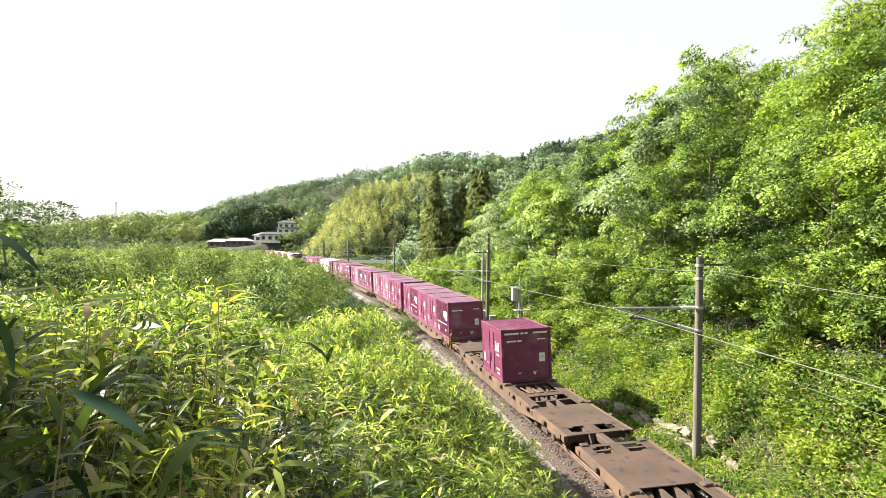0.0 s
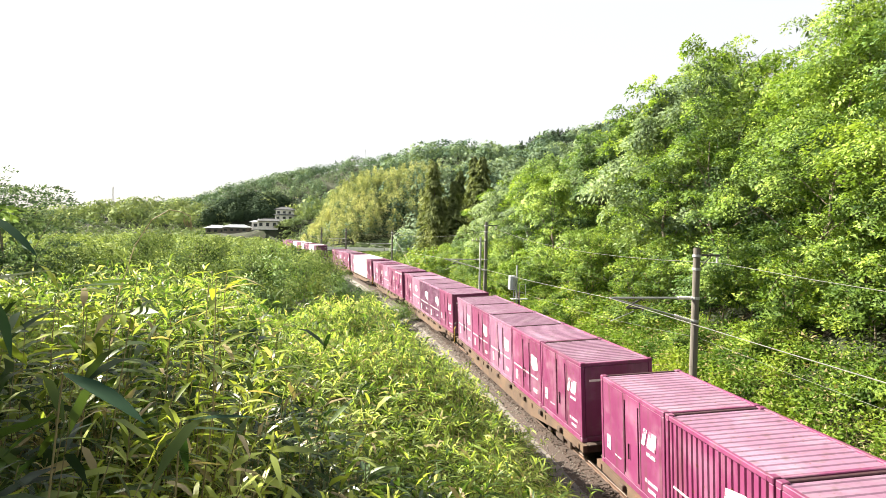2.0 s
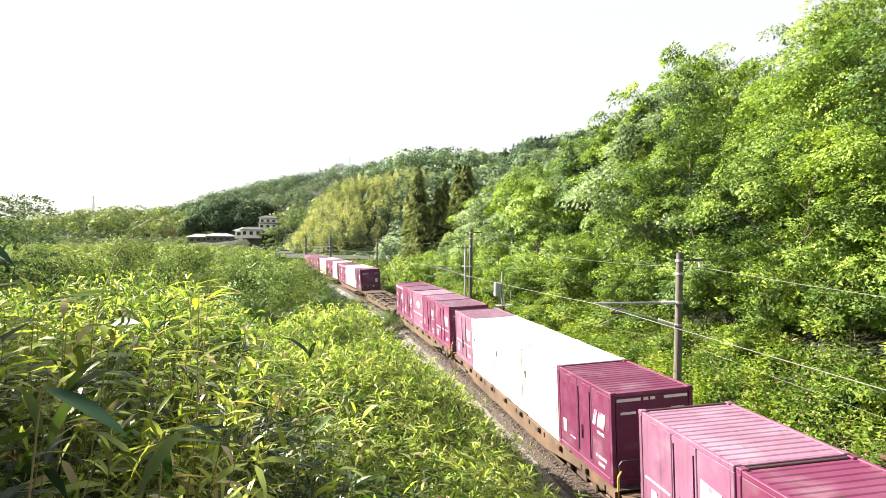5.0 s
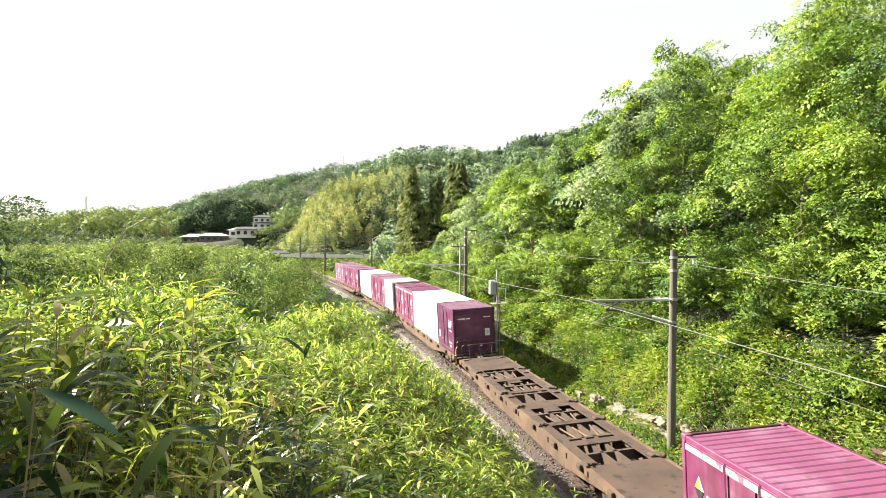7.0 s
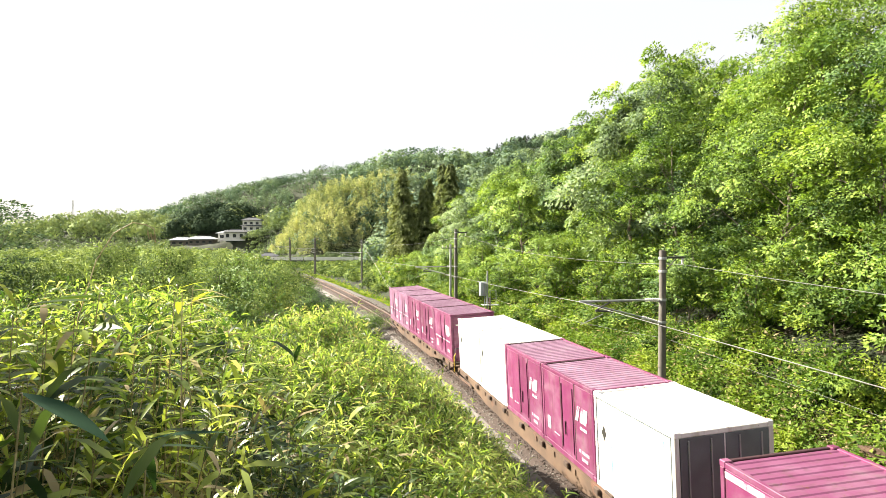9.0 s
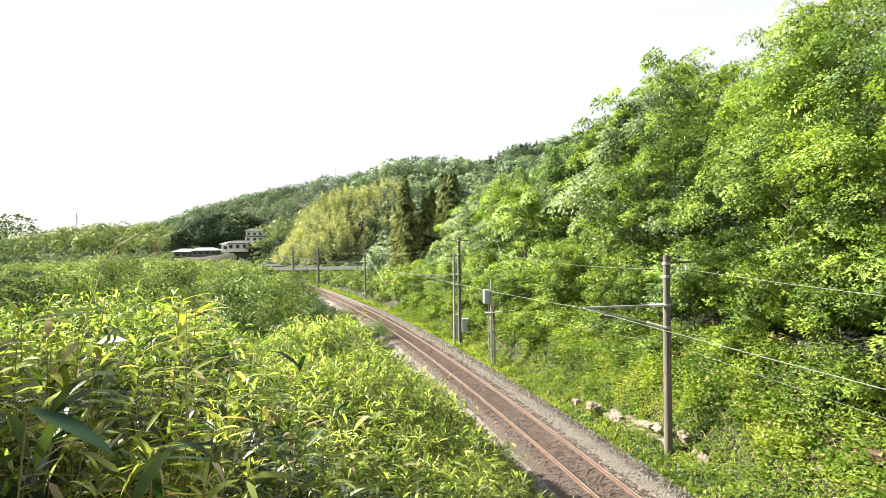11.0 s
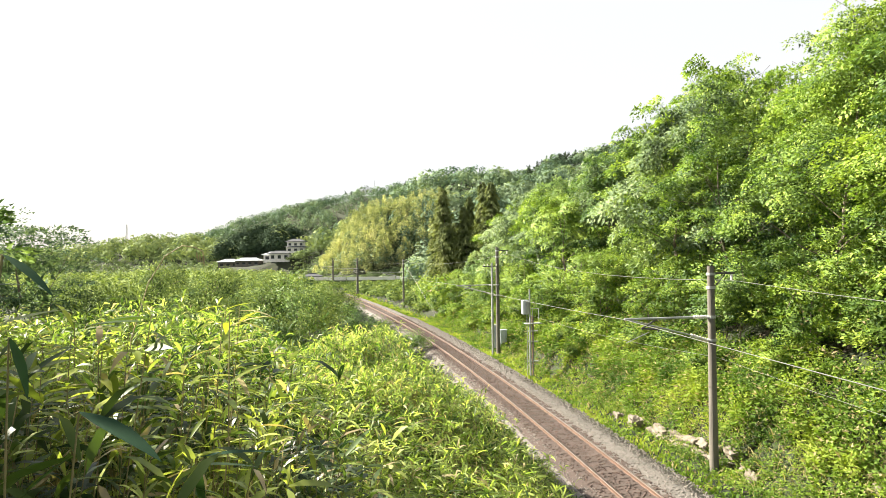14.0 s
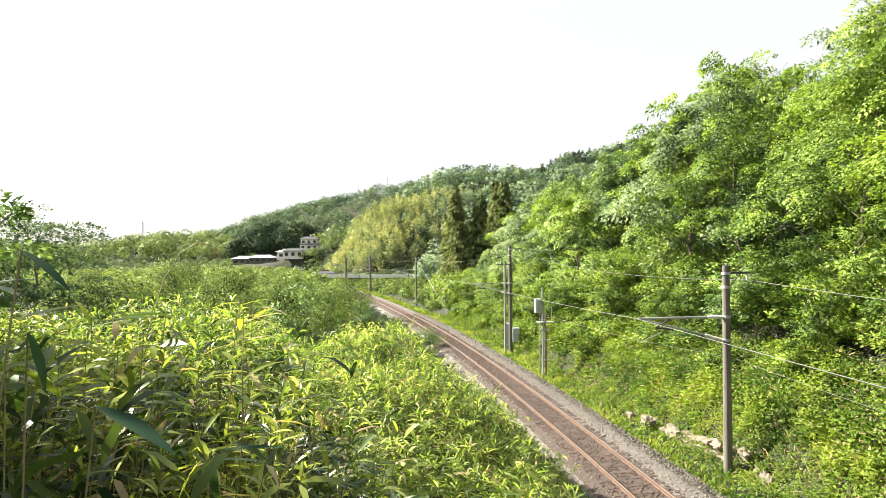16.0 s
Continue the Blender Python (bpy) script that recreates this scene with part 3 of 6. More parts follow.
def layered_tree(name, seed, height, rx, limbs, per, leaf, material, label, base=0.25, near=True, trunk_r=0.15, spray_r=0.98, category="tree"):
    """A broadleaf tree: limbs climb outwards from the trunk, and each bears flat leafy sprays in tiers, with gaps between."""
    rng = np.random.default_rng(seed)
    root = tagged(new(name), label, category)
    lean = rng.normal(0, 0.05 * height, 2)
    bm = bmesh.new()
    stem = limb_mesh(bm, rng, (0, 0, -0.6), (lean[0], lean[1], height * 0.86), trunk_r, trunk_r * 0.22, 7, 0.10)
    centres, outs, sizes = [], [], []
    for k in range(limbs):
        u = (k + rng.uniform(0.1, 0.9)) / limbs
        h0 = height * (base * 0.8 + (0.82 - base * 0.8) * u)
        a = k * 2.4 + rng.uniform(-0.5, 0.5)
        reach = rx * (0.55 + 0.75 * math.sin(math.pi * min(1.0, 0.22 + 0.80 * u)) ** 0.8) * rng.uniform(0.55, 1.15)
        rise = (0.25 + 0.9 * u) * reach + rng.uniform(-0.5, 1.0)
        i = min(6, max(0, int(h0 / (height * 0.86) * 7)))
        root_at = np.array(stem[i].lerp(stem[i + 1], 0.5))
        root_at[2] = h0
        tip = root_at + np.array([math.cos(a) * reach, math.sin(a) * reach, rise])
        limb_mesh(bm, rng, tuple(root_at), tuple(tip), trunk_r * 0.38 * (1.15 - u), 0.012, 3, 0.18, 5)
        n = max(3, int(2.5 + 1.7 * reach))
        for j in range(n):
            t = rng.uniform(0.35, 1.05) ** 0.8
            wide = 0.42 * reach * (1.15 - 0.5 * t)
            c = root_at + (tip - root_at) * t + np.array([rng.normal(0, wide * 0.7), rng.normal(0, wide * 0.7), rng.normal(0.0, 0.45)])
            centres.append(c), outs.append((math.cos(a), math.sin(a), 0.25)), sizes.append(spray_r * rng.uniform(0.55, 1.25))
    for k in range(int(limbs * 0.8)):
        c = np.array([lean[0], lean[1], height * rng.uniform(0.80, 0.98)]) + np.array([rng.normal(0, rx * 0.22), rng.normal(0, rx * 0.22), 0])
        o = rand_dirs(rng, 1, -0.2, 0.5)[0]
        centres.append(c), outs.append(tuple(o)), sizes.append(spray_r * rng.uniform(0.45, 0.9))
    part("trunk", bm, BARK, root, "grey-brown trunk and limbs")
    cs, os_, rs = np.array(centres), np.array(outs), np.array(sizes)
    cnt = np.maximum(8, (per * (rs / spray_r) ** 1.6 * rng.uniform(0.7, 1.2, len(rs))).astype(int))
    c, o, r = np.repeat(cs, cnt, 0), np.repeat(os_, cnt, 0), np.repeat(rs, cnt)
    m = len(c)
    ang, q = rng.uniform(0, 2 * math.pi, m), np.sqrt(rng.uniform(0.0, 1.0, m))
    nrm = unit(os_ * 0.4 + np.array([0, 0, 0.8]) + 0.45 * rand_dirs(rng, len(cs)))
    ea = unit(np.cross(nrm, np.array([0.3, 0.2, 1.0])))
    eb = np.cross(nrm, ea)
    nn, ea, eb = (np.repeat(w, cnt, 0) for w in (nrm, ea, eb))
    flat = ea * (np.cos(ang) * q)[:, None] + eb * (np.sin(ang) * q)[:, None]
    pos = c + flat * r[:, None] + nn * (r * (0.28 * (1 - q ** 2) + rng.normal(0, 0.12, m)))[:, None] - np.array([0, 0, 1.0]) * (0.30 * r * q ** 2)[:, None]
    axis = flat * 0.9 + 0.35 * o + 0.65 * rand_dirs(rng, m) - np.array([0, 0, 0.3])
    face = nn + 0.75 * rand_dirs(rng, m)
    L = leaf * rng.uniform(0.6, 1.3, m)
    make = leaf_ovals if near else leaf_tris
    v, f = make(rng, pos, axis, face, L, L * rng.uniform(0.5, 0.75, m))
    me = array_mesh("crown", v, f, material)
    smooth_mesh(me)
    skin = unit(0.55 * flat + 0.8 * nn + np.array([0, 0, 0.2]) + 0.45 * rand_dirs(rng, m))
    me.normals_split_custom_set_from_vertices(np.repeat(skin, 4 if near else 3, 0).tolist())
    new("crown", me).parent = root
    return root


def tree_kind(name, seed, height, rx, clumps, per, leaf, material, label, base=0.25, category="tree", spread_r=0.9, flat=0.45, trunk_r=0.16, leanings=0.05, core=0, core_leaf=0.4):
    """A tree: tapered trunk with limbs, and a crown of many leafy sprays."""
    rng = np.random.default_rng(seed)
    root = tagged(new(name), label, category)
    rz = height * (1 - base) / 2
    mid = np.array([rng.normal(0, leanings * height), rng.normal(0, leanings * height), height * base + rz])
    pts, out = crown_points(rng, clumps, rx, rz)
    pts = pts + mid
    bm = bmesh.new()
    stem = limb_mesh(bm, rng, (0, 0, -0.6), tuple(mid + [0, 0, rz * 0.55]), trunk_r, trunk_r * 0.25, 6, 0.08)
    for i in rng.choice(clumps, min(clumps, 12), replace=False):
        t = rng.uniform(0.35, 0.95)
        limb_mesh(bm, rng, stem[int(t * 6)], tuple(pts[i]), trunk_r * 0.35 * (1.1 - t), 0.012, 2, 0.15, 4)
    part("trunk", bm, BARK, root, "grey-brown trunk and limbs")
    pieces = [spray(rng, p, spread_r * rng.uniform(0.7, 1.3), flat, int(per * rng.uniform(0.6, 1.4)), leaf, o) for p, o in zip(pts, out)]
    if core:
        pieces.append(inner_leaves(rng, mid, rx, rz, core, core_leaf))
    v, f = joined([(a, b) for a, b, _ in pieces])
    me = array_mesh("crown", v, f, material)
    smooth_mesh(me)
    me.normals_split_custom_set_from_vertices(np.concatenate([c for _, _, c in pieces]).tolist())
    new("crown", me).parent = root
    return root


def plant_copies(kind, places, rng, lo=0.85, hi=1.2, sink=0.1):
    """Copies of a plant at (x, y) places, turned at random; the first place takes the original."""
    made = []
    xs, ys = np.array([p[0] for p in places]), np.array([p[1] for p in places])
    zs = ground_height(xs, ys)
    for n, (x, y, z) in enumerate(zip(xs, ys, zs)):
        k = rng.uniform(lo, hi)
        m = pose(x, y, z - sink, rng.normal(0, 3), rng.normal(0, 3), rng.uniform(0, 360))
        ob = kind if n == 0 else copy_thing(kind, m)
        ob.matrix_basis = m @ Matrix.Diagonal((k, k, k * rng.uniform(0.92, 1.1), 1))
        made.append(ob)
    return made


# ---- wooded slope right of the line ----
def build_slope_wood():
    rng = np.random.default_rng(11)
    specs = [(14.5, 3.6, 15, OAK, "tall oak with bright green layered leaf sprays on the slope", 0.22),
             (12.5, 3.7, 14, OAK, "broad oak with sunlit yellow-green leaves on the slope", 0.16),
             (15.5, 3.2, 15, OAK_DEEP, "tall deep green broadleaf tree on the slope", 0.25),
             (10.5, 3.3, 12, OAK, "young oak with light green foliage on the slope", 0.10),
             (12.0, 3.3, 13, OAK_GREY, "broadleaf tree with grey-green leaves on the slope", 0.2)]
    tall = [h for h, *_ in specs]
    spots = {(i, near): [] for i in range(5) for near in (True, False)}
    for s in np.arange(-15, 84, 5.2):
        for d in (13.0, 17.5, 24.0):
            if d > 20 and s > 50:
                continue
            q = beside(s + rng.uniform(-2.4, 2.4), d + rng.uniform(-1.9, 1.9))
            if q.y > 70 and q.x < 0.055 * q.y:
                continue
            pick = (1, 3, 3, 4) if d < 16 or s > 48 else (0, 1, 2, 4)
            spots[int(rng.choice(pick)), bool(s < 14)].append((q.x, q.y))
    # the wood's outline climbs towards the nearer end, with a dip and two taller groups
    az = [0, 2.9, 5.5, 7.6, 11.2, 13.2, 14.4, 16.2, 18.4, 21.4, 22.2, 25, 27.3, 28, 30, 33, 36, 45, 90]
    rise = [4.0, 4.7, 6.2, 7.5, 8.7, 9.9, 11.0, 12.2, 16.4, 16.0, 14.6, 15.4, 14.8, 16.3, 17.2, 18.8, 20, 22, 24]
    for (i, near), places in spots.items():
        if not places:
            continue
        h, r, limbs, m, lab, b = specs[i]
        t = layered_tree("oak_tree", 21 + i + 10 * near, h, r, limbs + (3 if near else 0), 185 if near else 150, 0.168 if near else 0.235, m, lab, b + 0.10 * near, near)
        for ob in plant_copies(t, places, rng, 0.8, 1.12):
            tagged(ob, group="trees on the slope")
            x, y, z = ob.matrix_basis.translation
            d = line_place(x, y)[1][0]
            top = EYE + math.hypot(x, y) * math.tan(radians(np.interp(math.degrees(math.atan2(x, y)), az, rise)))
            want = (top - z) * (rng.uniform(0.80, 0.96) if d > 16 else rng.uniform(0.55, 0.8))
            k = min(max(want / tall[i], 0.55), 1.5)
            kk = 0.5 * k + 0.5
            ob.scale = (kk, kk, k)
    low = [tree_kind("shrub", 41 + i, h, r, c, 92, 0.135, m, lab, 0.02, "shrub", 0.6, 0.42, 0.05, core=500, core_leaf=0.2)
           for i, (h, r, c, m, lab) in enumerate([
               (4.4, 2.1, 40, SHRUB, "dense green shrub on the railway bank"),
               (3.0, 2.0, 32, SHRUB, "low spreading shrub with yellow-green leaves on the bank"),
               (5.4, 2.1, 44, OAK, "tall thicket shrub under the trees"),
               (1.2, 1.1, 20, SHRUB, "small bright green bush beside the line"),
               (4.8, 2.2, 42, OAK_DEEP, "tall dark green thicket shrub under the trees")])]
    spots = {i: [] for i in range(5)}
    for s in np.arange(-12, 72, 3.0):
        for d, kinds in ((6.3, (3,)), (8.0, (1, 3)), (9.8, (0, 1, 2)), (12.2, (0, 4, 4)), (15.5, (2, 4))):
            if (d > 15 and s > 45) or (s < 16 and d < 9 and (d < 7 or rng.uniform() < 0.5)):
                continue
            if s < 16 and d < 9:
                kinds = (3,)
            q = beside(s + rng.uniform(-1.4, 1.4), d + rng.uniform(-0.8, 0.8) + (1.0 if s < 4 else 0))
            spots[int(rng.choice(kinds))].append((q.x, q.y))
    for s, d in ((5, 10), (7.5, 10.6), (9.5, 9.6), (12, 10.4), (4, 12), (8, 12.2), (11, 12), (1.5, 11), (14.5, 10)):
        q = beside(s, d)
        spots[int(rng.choice((0, 1, 4)))].append((q.x, q.y))
    for s in np.arange(-14, 6, 2.4):
        for d in (11.5, 14, 17, 20.5):
            q = beside(s + rng.uniform(-1, 1), d + rng.uniform(-1, 1))
            spots[int(rng.choice((0, 2, 4)))].append((q.x, q.y))
    for i, t in enumerate(low):
        for ob in plant_copies(t, spots[i], rng, 0.7, 1.15):
            tagged(ob, group="shrubs on the bank")


build_slope_wood()


# ---- low land left of the line: bushes and small trees ----
def build_left_bushes():
    rng = np.random.default_rng(12)
    kinds = [tree_kind("bush", 61 + i, h, r, c, 72, 0.15, m, lab, 0.0, "bush", 0.85, 0.65, 0.06, core=700, core_leaf=0.22)
             for i, (h, r, c, m, lab) in enumerate([
                 (4.4, 2.6, 46, BUSH, "dull green bush in the hollow beside the line"),
                 (3.4, 2.4, 40, OAK_DEEP, "dark green bush in the hollow"),
                 (5.2, 2.7, 50, BUSH, "tall rounded bush with fine leaves")])]
    spots = {0: [], 1: [], 2: []}
    for s in np.arange(8, 82, 5.6):
        for d in np.arange(-8.5, -62, -6.0 - max(0, s - 60) * 0.03):
            q = beside(s + rng.uniform(-2.4, 2.4), d + rng.uniform(-2, 2))
            if q.y < 24 + 0.25 * q.x or q.x < -0.74 * q.y or (d > -10 and s < 45):
                continue
            spots[int(rng.integers(0, 3))].append((q.x, q.y))
    for s, d, i in ((37, -9.4, 0), (43, -9.6, 2), (50, -9.5, 1)):
        q = beside(s, d)
        spots[i].append((q.x, q.y))
    for i, t in enumerate(kinds):
        for ob in plant_copies(t, spots[i], rng, 0.5, 1.05):
            tagged(ob, group="bushes in the hollow")
    for (x, y, top), i in (((-11.6, 36.0, 7.15), 2), ((-9.8, 41.5, 6.0), 0), ((-14.2, 33.0, 6.7), 2), ((-8.3, 44.0, 4.4), 1), ((-17.0, 29.5, 6.9), 0), ((-20.5, 33.0, 7.3), 2),
                           ((-23.0, 45.0, 7.7), 0), ((-13.0, 47.0, 6.7), 1), ((-9.6, 33.0, 5.6), 1), ((-17.5, 40.0, 7.3), 0), ((-13.0, 56.0, 4.6), 0), ((-16.8, 64.0, 3.8), 2), ((-19.2, 72.0, 3.2), 0), ((-4.9, 49.5, 1.9), 1), ((-4.2, 53.0, 1.5), 1), ((-6.6, 52.5, 2.4), 0), ((-8.2, 56.0, 2.3), 1)):
        gz = float(ground_height(np.array([x]), np.array([y]))[0])
        k = (top - gz) / (4.7, 3.7, 5.5)[i]
        ob = copy_thing(kinds[i], pose(x, y, gz - 0.1))
        ob.matrix_basis = pose(x, y, gz - 0.1, 0, 0, 77 * x) @ Matrix.Diagonal((min(k, 1.0) * 0.9, min(k, 1.0) * 0.9, k, 1))
        tagged(ob, group="bushes in the hollow")
    tree = tree_kind("small_tree", 66, 9.2, 2.9, 70, 110, 0.15, FEATHER, "small tree with feathery blue-green leaves on the knoll", 0.3, "tree", 1.05, 0.16, 0.09, core=150)
    for ob in plant_copies(tree, [(-26.5, 32.0), (-27.0, 28.5)], rng, 0.88, 1.02):
        tagged(ob, group="trees left of the knoll")
    gz = float(ground_height(np.array([-22.5]), np.array([30.0]))[0])
    k = (11.0 - gz) / 9.6
    ob = copy_thing(tree, pose(-22.5, 30.0, gz - 0.1))
    ob.matrix_basis = pose(-22.5, 30.0, gz - 0.1, 0, 0, 140) @ Matrix.Diagonal((k, k, k, 1))
    tagged(ob, group="trees left of the knoll")
    twig = tree_kind("sapling", 67, 3.6, 0.9, 16, 50, 0.15, OAK_DEEP, "slender sapling with dark green leaves", 0.3, "tree", 0.4, 0.4, 0.03)
    plant_copies(twig, [(-7.95, 9.4)], rng, 0.95, 1.0)
    # shrubs added just outside the view to throw dappled shade on the near grass
    shade = tree_kind("tall_shrub", 68, 4.3, 1.6, 62, 85, 0.17, OAK_DEEP, "tall leafy shrub added beside the view for its shade", 0.1, "shrub", 0.6, 0.5, 0.05, core=150, core_leaf=0.27)
    for ob in plant_copies(shade, [(-5.45, 2.3), (-6.7, 4.2), (-4.5, 0.5), (-6.2, 2.6), (-7.5, 5.3), (-9.2, 6.3)], rng, 0.95, 1.05):
        tagged(ob, group="shrubs beside the viewpoint")


build_left_bushes()


def build_shelter():
    """Unseen trees added behind and beside the viewpoint, to shade the nearest bamboo grass."""
    rng = np.random.default_rng(19)
    tree = tree_kind("shade_tree", 69, 11.5, 3.6, 120, 110, 0.2, OAK_DEEP, "broad deep green tree added out of view for its shade", 0.2, "tree", 0.85, 0.55, 0.16, core=900, core_leaf=0.3)
    for ob in plant_copies(tree, [(-11.5, -0.5), (-7.5, -2.5), (-2.5, -7.0), (4.0, -8.0), (-13.5, 1.0)], rng, 0.95, 1.1):
        tagged(ob, group="trees round the viewpoint")


build_shelter()


# ---- bamboo grass on the cutting side and the knoll ----
def sasa_leaves(rng, x, y, z, h, n_top, n_low, length):
    """Leaf positions and directions for many culms at once: a fan of leaves at the tip, fewer along the culm."""
    n = len(x)
    lean = rng.normal(0, 0.20, (n, 2))
    tip = np.stack([x + lean[:, 0] * h, y + lean[:, 1] * h, z + h], -1)
    base = np.stack([x, y, z], -1)
    pos, axis, face, L = [], [], [], []
    turn0 = rng.uniform(0, 2 * math.pi, n)
    for k in range(n_top + n_low):
        top = k < n_top
        t = rng.uniform(0.86, 1.0, n) if top else rng.uniform(0.45, 0.9, n)
        a = turn0 + k * 2.4 + rng.normal(0, 0.5, n) if top else rng.uniform(0, 2 * math.pi, n)
        e = rng.uniform(0.1, 1.3, n) if top else rng.uniform(-0.3, 0.7, n)
        ax = np.stack([np.cos(a) * np.cos(e), np.sin(a) * np.cos(e), np.sin(e)], -1)
        off = 0.0 if top else rng.uniform(0, 0.14, n)
        pos.append(base + (tip - base) * t[:, None] + ax * np.reshape(off, (-1, 1)))
        axis.append(ax), face.append(np.array([0, 0, 1.0]) + 0.7 * rand_dirs(rng, n)), L.append(length * rng.uniform(0.5, 1.35, n))
    return np.concatenate(pos), np.concatenate(axis), np.concatenate(face), np.concatenate(L), base, tip


def shade_toned_share(x, y):
    """Share of leaves darkened for shade: all beside the viewpoint, none farther down the slope."""
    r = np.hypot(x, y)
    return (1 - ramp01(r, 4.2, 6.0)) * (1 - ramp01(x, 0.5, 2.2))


def sasa_places(rng, n, r0, r1, shade_toned=None):
    """Culm places on the knoll and cutting side, between two distances from the viewpoint."""
    m = n * 14
    a, r = rng.uniform(-0.86, 0.75, m), np.sqrt(rng.uniform(r0 * r0, r1 * r1, m))
    x, y = r * np.sin(a), r * np.cos(a)
    s, d = line_place(x, y)
    edge = -3.05 - 3.25 * ramp01(s, 12, 28) + 0.45 * np.sin(s * 0.9) + rng.normal(0, 0.25, m)
    edge = np.where(np.abs(s - 30) < 5, np.minimum(edge, -6.6), edge)
    ok = (d < edge) & ((y < 21 + 0.35 * x) | ((d > -9) & (s < 34)))
    if shade_toned is not None:
        ok &= (rng.uniform(0, 1, m) < shade_toned_share(x, y)) == shade_toned
    x, y = x[ok][:n], y[ok][:n]
    return x, y, ground_height(x, y)


def sasa_height(rng, x, y):
    return rng.uniform(0.55, 1.2, len(x)) * (0.92 + 0.2 * np.sin(x * 3.1 + 2 * np.sin(y * 1.7)) * np.sin(y * 2.7 + 1.3 * x)) * (1 - 0.5 * ramp01(np.hypot(x, y), 17, 27)) * (1.0 + 0.15 * np.sin(x * 1.1 + y * 0.7)) + 0.95 * ramp01(-x, 0.3, 1.6) * (1 - ramp01(np.hypot(x, y), 2.6, 5.2))


def build_sasa():
    rng = np.random.default_rng(13)
    stems = []
    for name, material, label, bands in (
            ("old_bamboo_grass", SASA_SHADE_TONED, "dense bamboo grass, its green darkened for shade, with bare culms below", ((1.9, 6.0, 2500, 0.20, 0.12, 6, 8),)),
            ("bamboo_grass", SASA, "sunlit green bamboo grass with lance-shaped leaves and some straw", ((1.9, 10, 4100, 0.20, 0.115, 8, 4), (10, 19, 10500, 0.235, 0.115, 8, 3), (19, 40, 9500, 0.29, 0.14, 7, 2)))):
        pieces = []
        for r0, r1, n, length, wide, top, low in bands:
            x, y, z = sasa_places(rng, n, r0, r1, material is SASA_SHADE_TONED)
            h = sasa_height(rng, x, y)
            pos, axis, face, L, base, tip = sasa_leaves(rng, x, y, z, h, top, low, length)
            make = leaf_blades if r1 <= 11 else leaf_quads
            pieces.append(make(rng, pos, axis, face, L, L * wide * rng.uniform(0.75, 1.3, len(L)), 0.42))
            side = np.array([0.004, 0, 0]) if r1 <= 11 else np.array([0.007, 0, 0])
            stems.append((np.stack([base - side, base + side, tip + side * 0.4, tip - side * 0.4], 1).reshape(-1, 3), np.arange(len(x) * 4).reshape(-1, 4)))
        v, f = joined(pieces)
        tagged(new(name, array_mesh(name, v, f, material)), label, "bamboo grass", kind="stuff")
    v, f = joined(stems)
    tagged(new("bamboo_grass_culms", array_mesh("bamboo_grass_culms", v, f, CULM)), "thin brown-green culms of the bamboo grass", "bamboo grass", kind="stuff")


build_sasa()


def blade_mesh(name, length, width, droop, curl, material):
    """One lance-shaped leaf along +y with a midrib crease."""
    v, f = [], []
    rows = [(0.0, 0.10), (0.12, 0.55), (0.3, 0.95), (0.5, 1.0), (0.72, 0.72), (0.9, 0.32), (1.0, 0.02)]
    for t, w in rows:
        z, x0 = -droop * length * t * t, curl * length * t * t
        for k in (-1, 0, 1):
            v.append((x0 + k * width * w / 2, length * t, z + (0.12 * width * w if k else 0)))
    for i in range(len(rows) - 1):
        for k in (0, 1):
            f.append((3 * i + k, 3 * i + k + 1, 3 * i + k + 4, 3 * i + k + 3))
    me = array_mesh(name, v, f, material)
    for p in me.polygons:
        p.use_smooth = True
    return me


def build_near_plants():
    """The nearest bamboo grass: every culm a plant with its own leaves."""
    rng = np.random.default_rng(14)
    blades = [blade_mesh("leaf", l, w, d, c, SASA_NEAR_SHADE) for l, w, d, c in ((0.21, 0.034, 0.25, 0.1), (0.18, 0.028, 0.4, -0.1), (0.25, 0.040, 0.15, 0.0), (0.15, 0.025, 0.3, 0.15))]
    x, y, _ = sasa_places(rng, 400, 1.9, 3.8)
    n = 0
    for px, py in zip(x, y):
        if n >= 75 or (px > 0.9 and py < 1.2):
            continue
        pz = float(ground_height(np.array([px]), np.array([py]))[0])
        r = math.hypot(px, py)
        h = rng.uniform(0.8, 1.2) + (0.85 if px < -0.62 * py else 0.45 if px < -0.3 else 0.2)
        if px < -0.66 * py and r > 2.2 and rng.uniform() < 0.3:
            h += rng.uniform(0.2, 0.5)
        plant = tagged(new("bamboo_grass_plant"), "bamboo grass plant with broad lance-shaped leaves on a thin culm", "bamboo grass", "bamboo grass plants near the viewpoint")
        plant.matrix_basis = pose(px, py, pz, rng.normal(0, 8), rng.normal(0, 8), rng.uniform(0, 360))
        bm = bmesh.new()
        limb_mesh(bm, rng, (0, 0, -0.05), (0.06, 0.03, h), 0.005, 0.002, 3, 0.05)
        part("culm", bm, CULM, plant)
        for k in range(int(rng.integers(7, 12))):
            t = rng.uniform(0.93, 1.0) if k < 6 else rng.uniform(0.4, 0.9)
            leaf = new("leaf", blades[int(rng.integers(0, 4))])
            leaf.parent = plant
            leaf.matrix_basis = pose(0.06 * t, 0.03 * t, h * t, rng.uniform(-15, 60), rng.normal(0, 25), rng.uniform(0, 360))
        n += 1


build_near_plants()


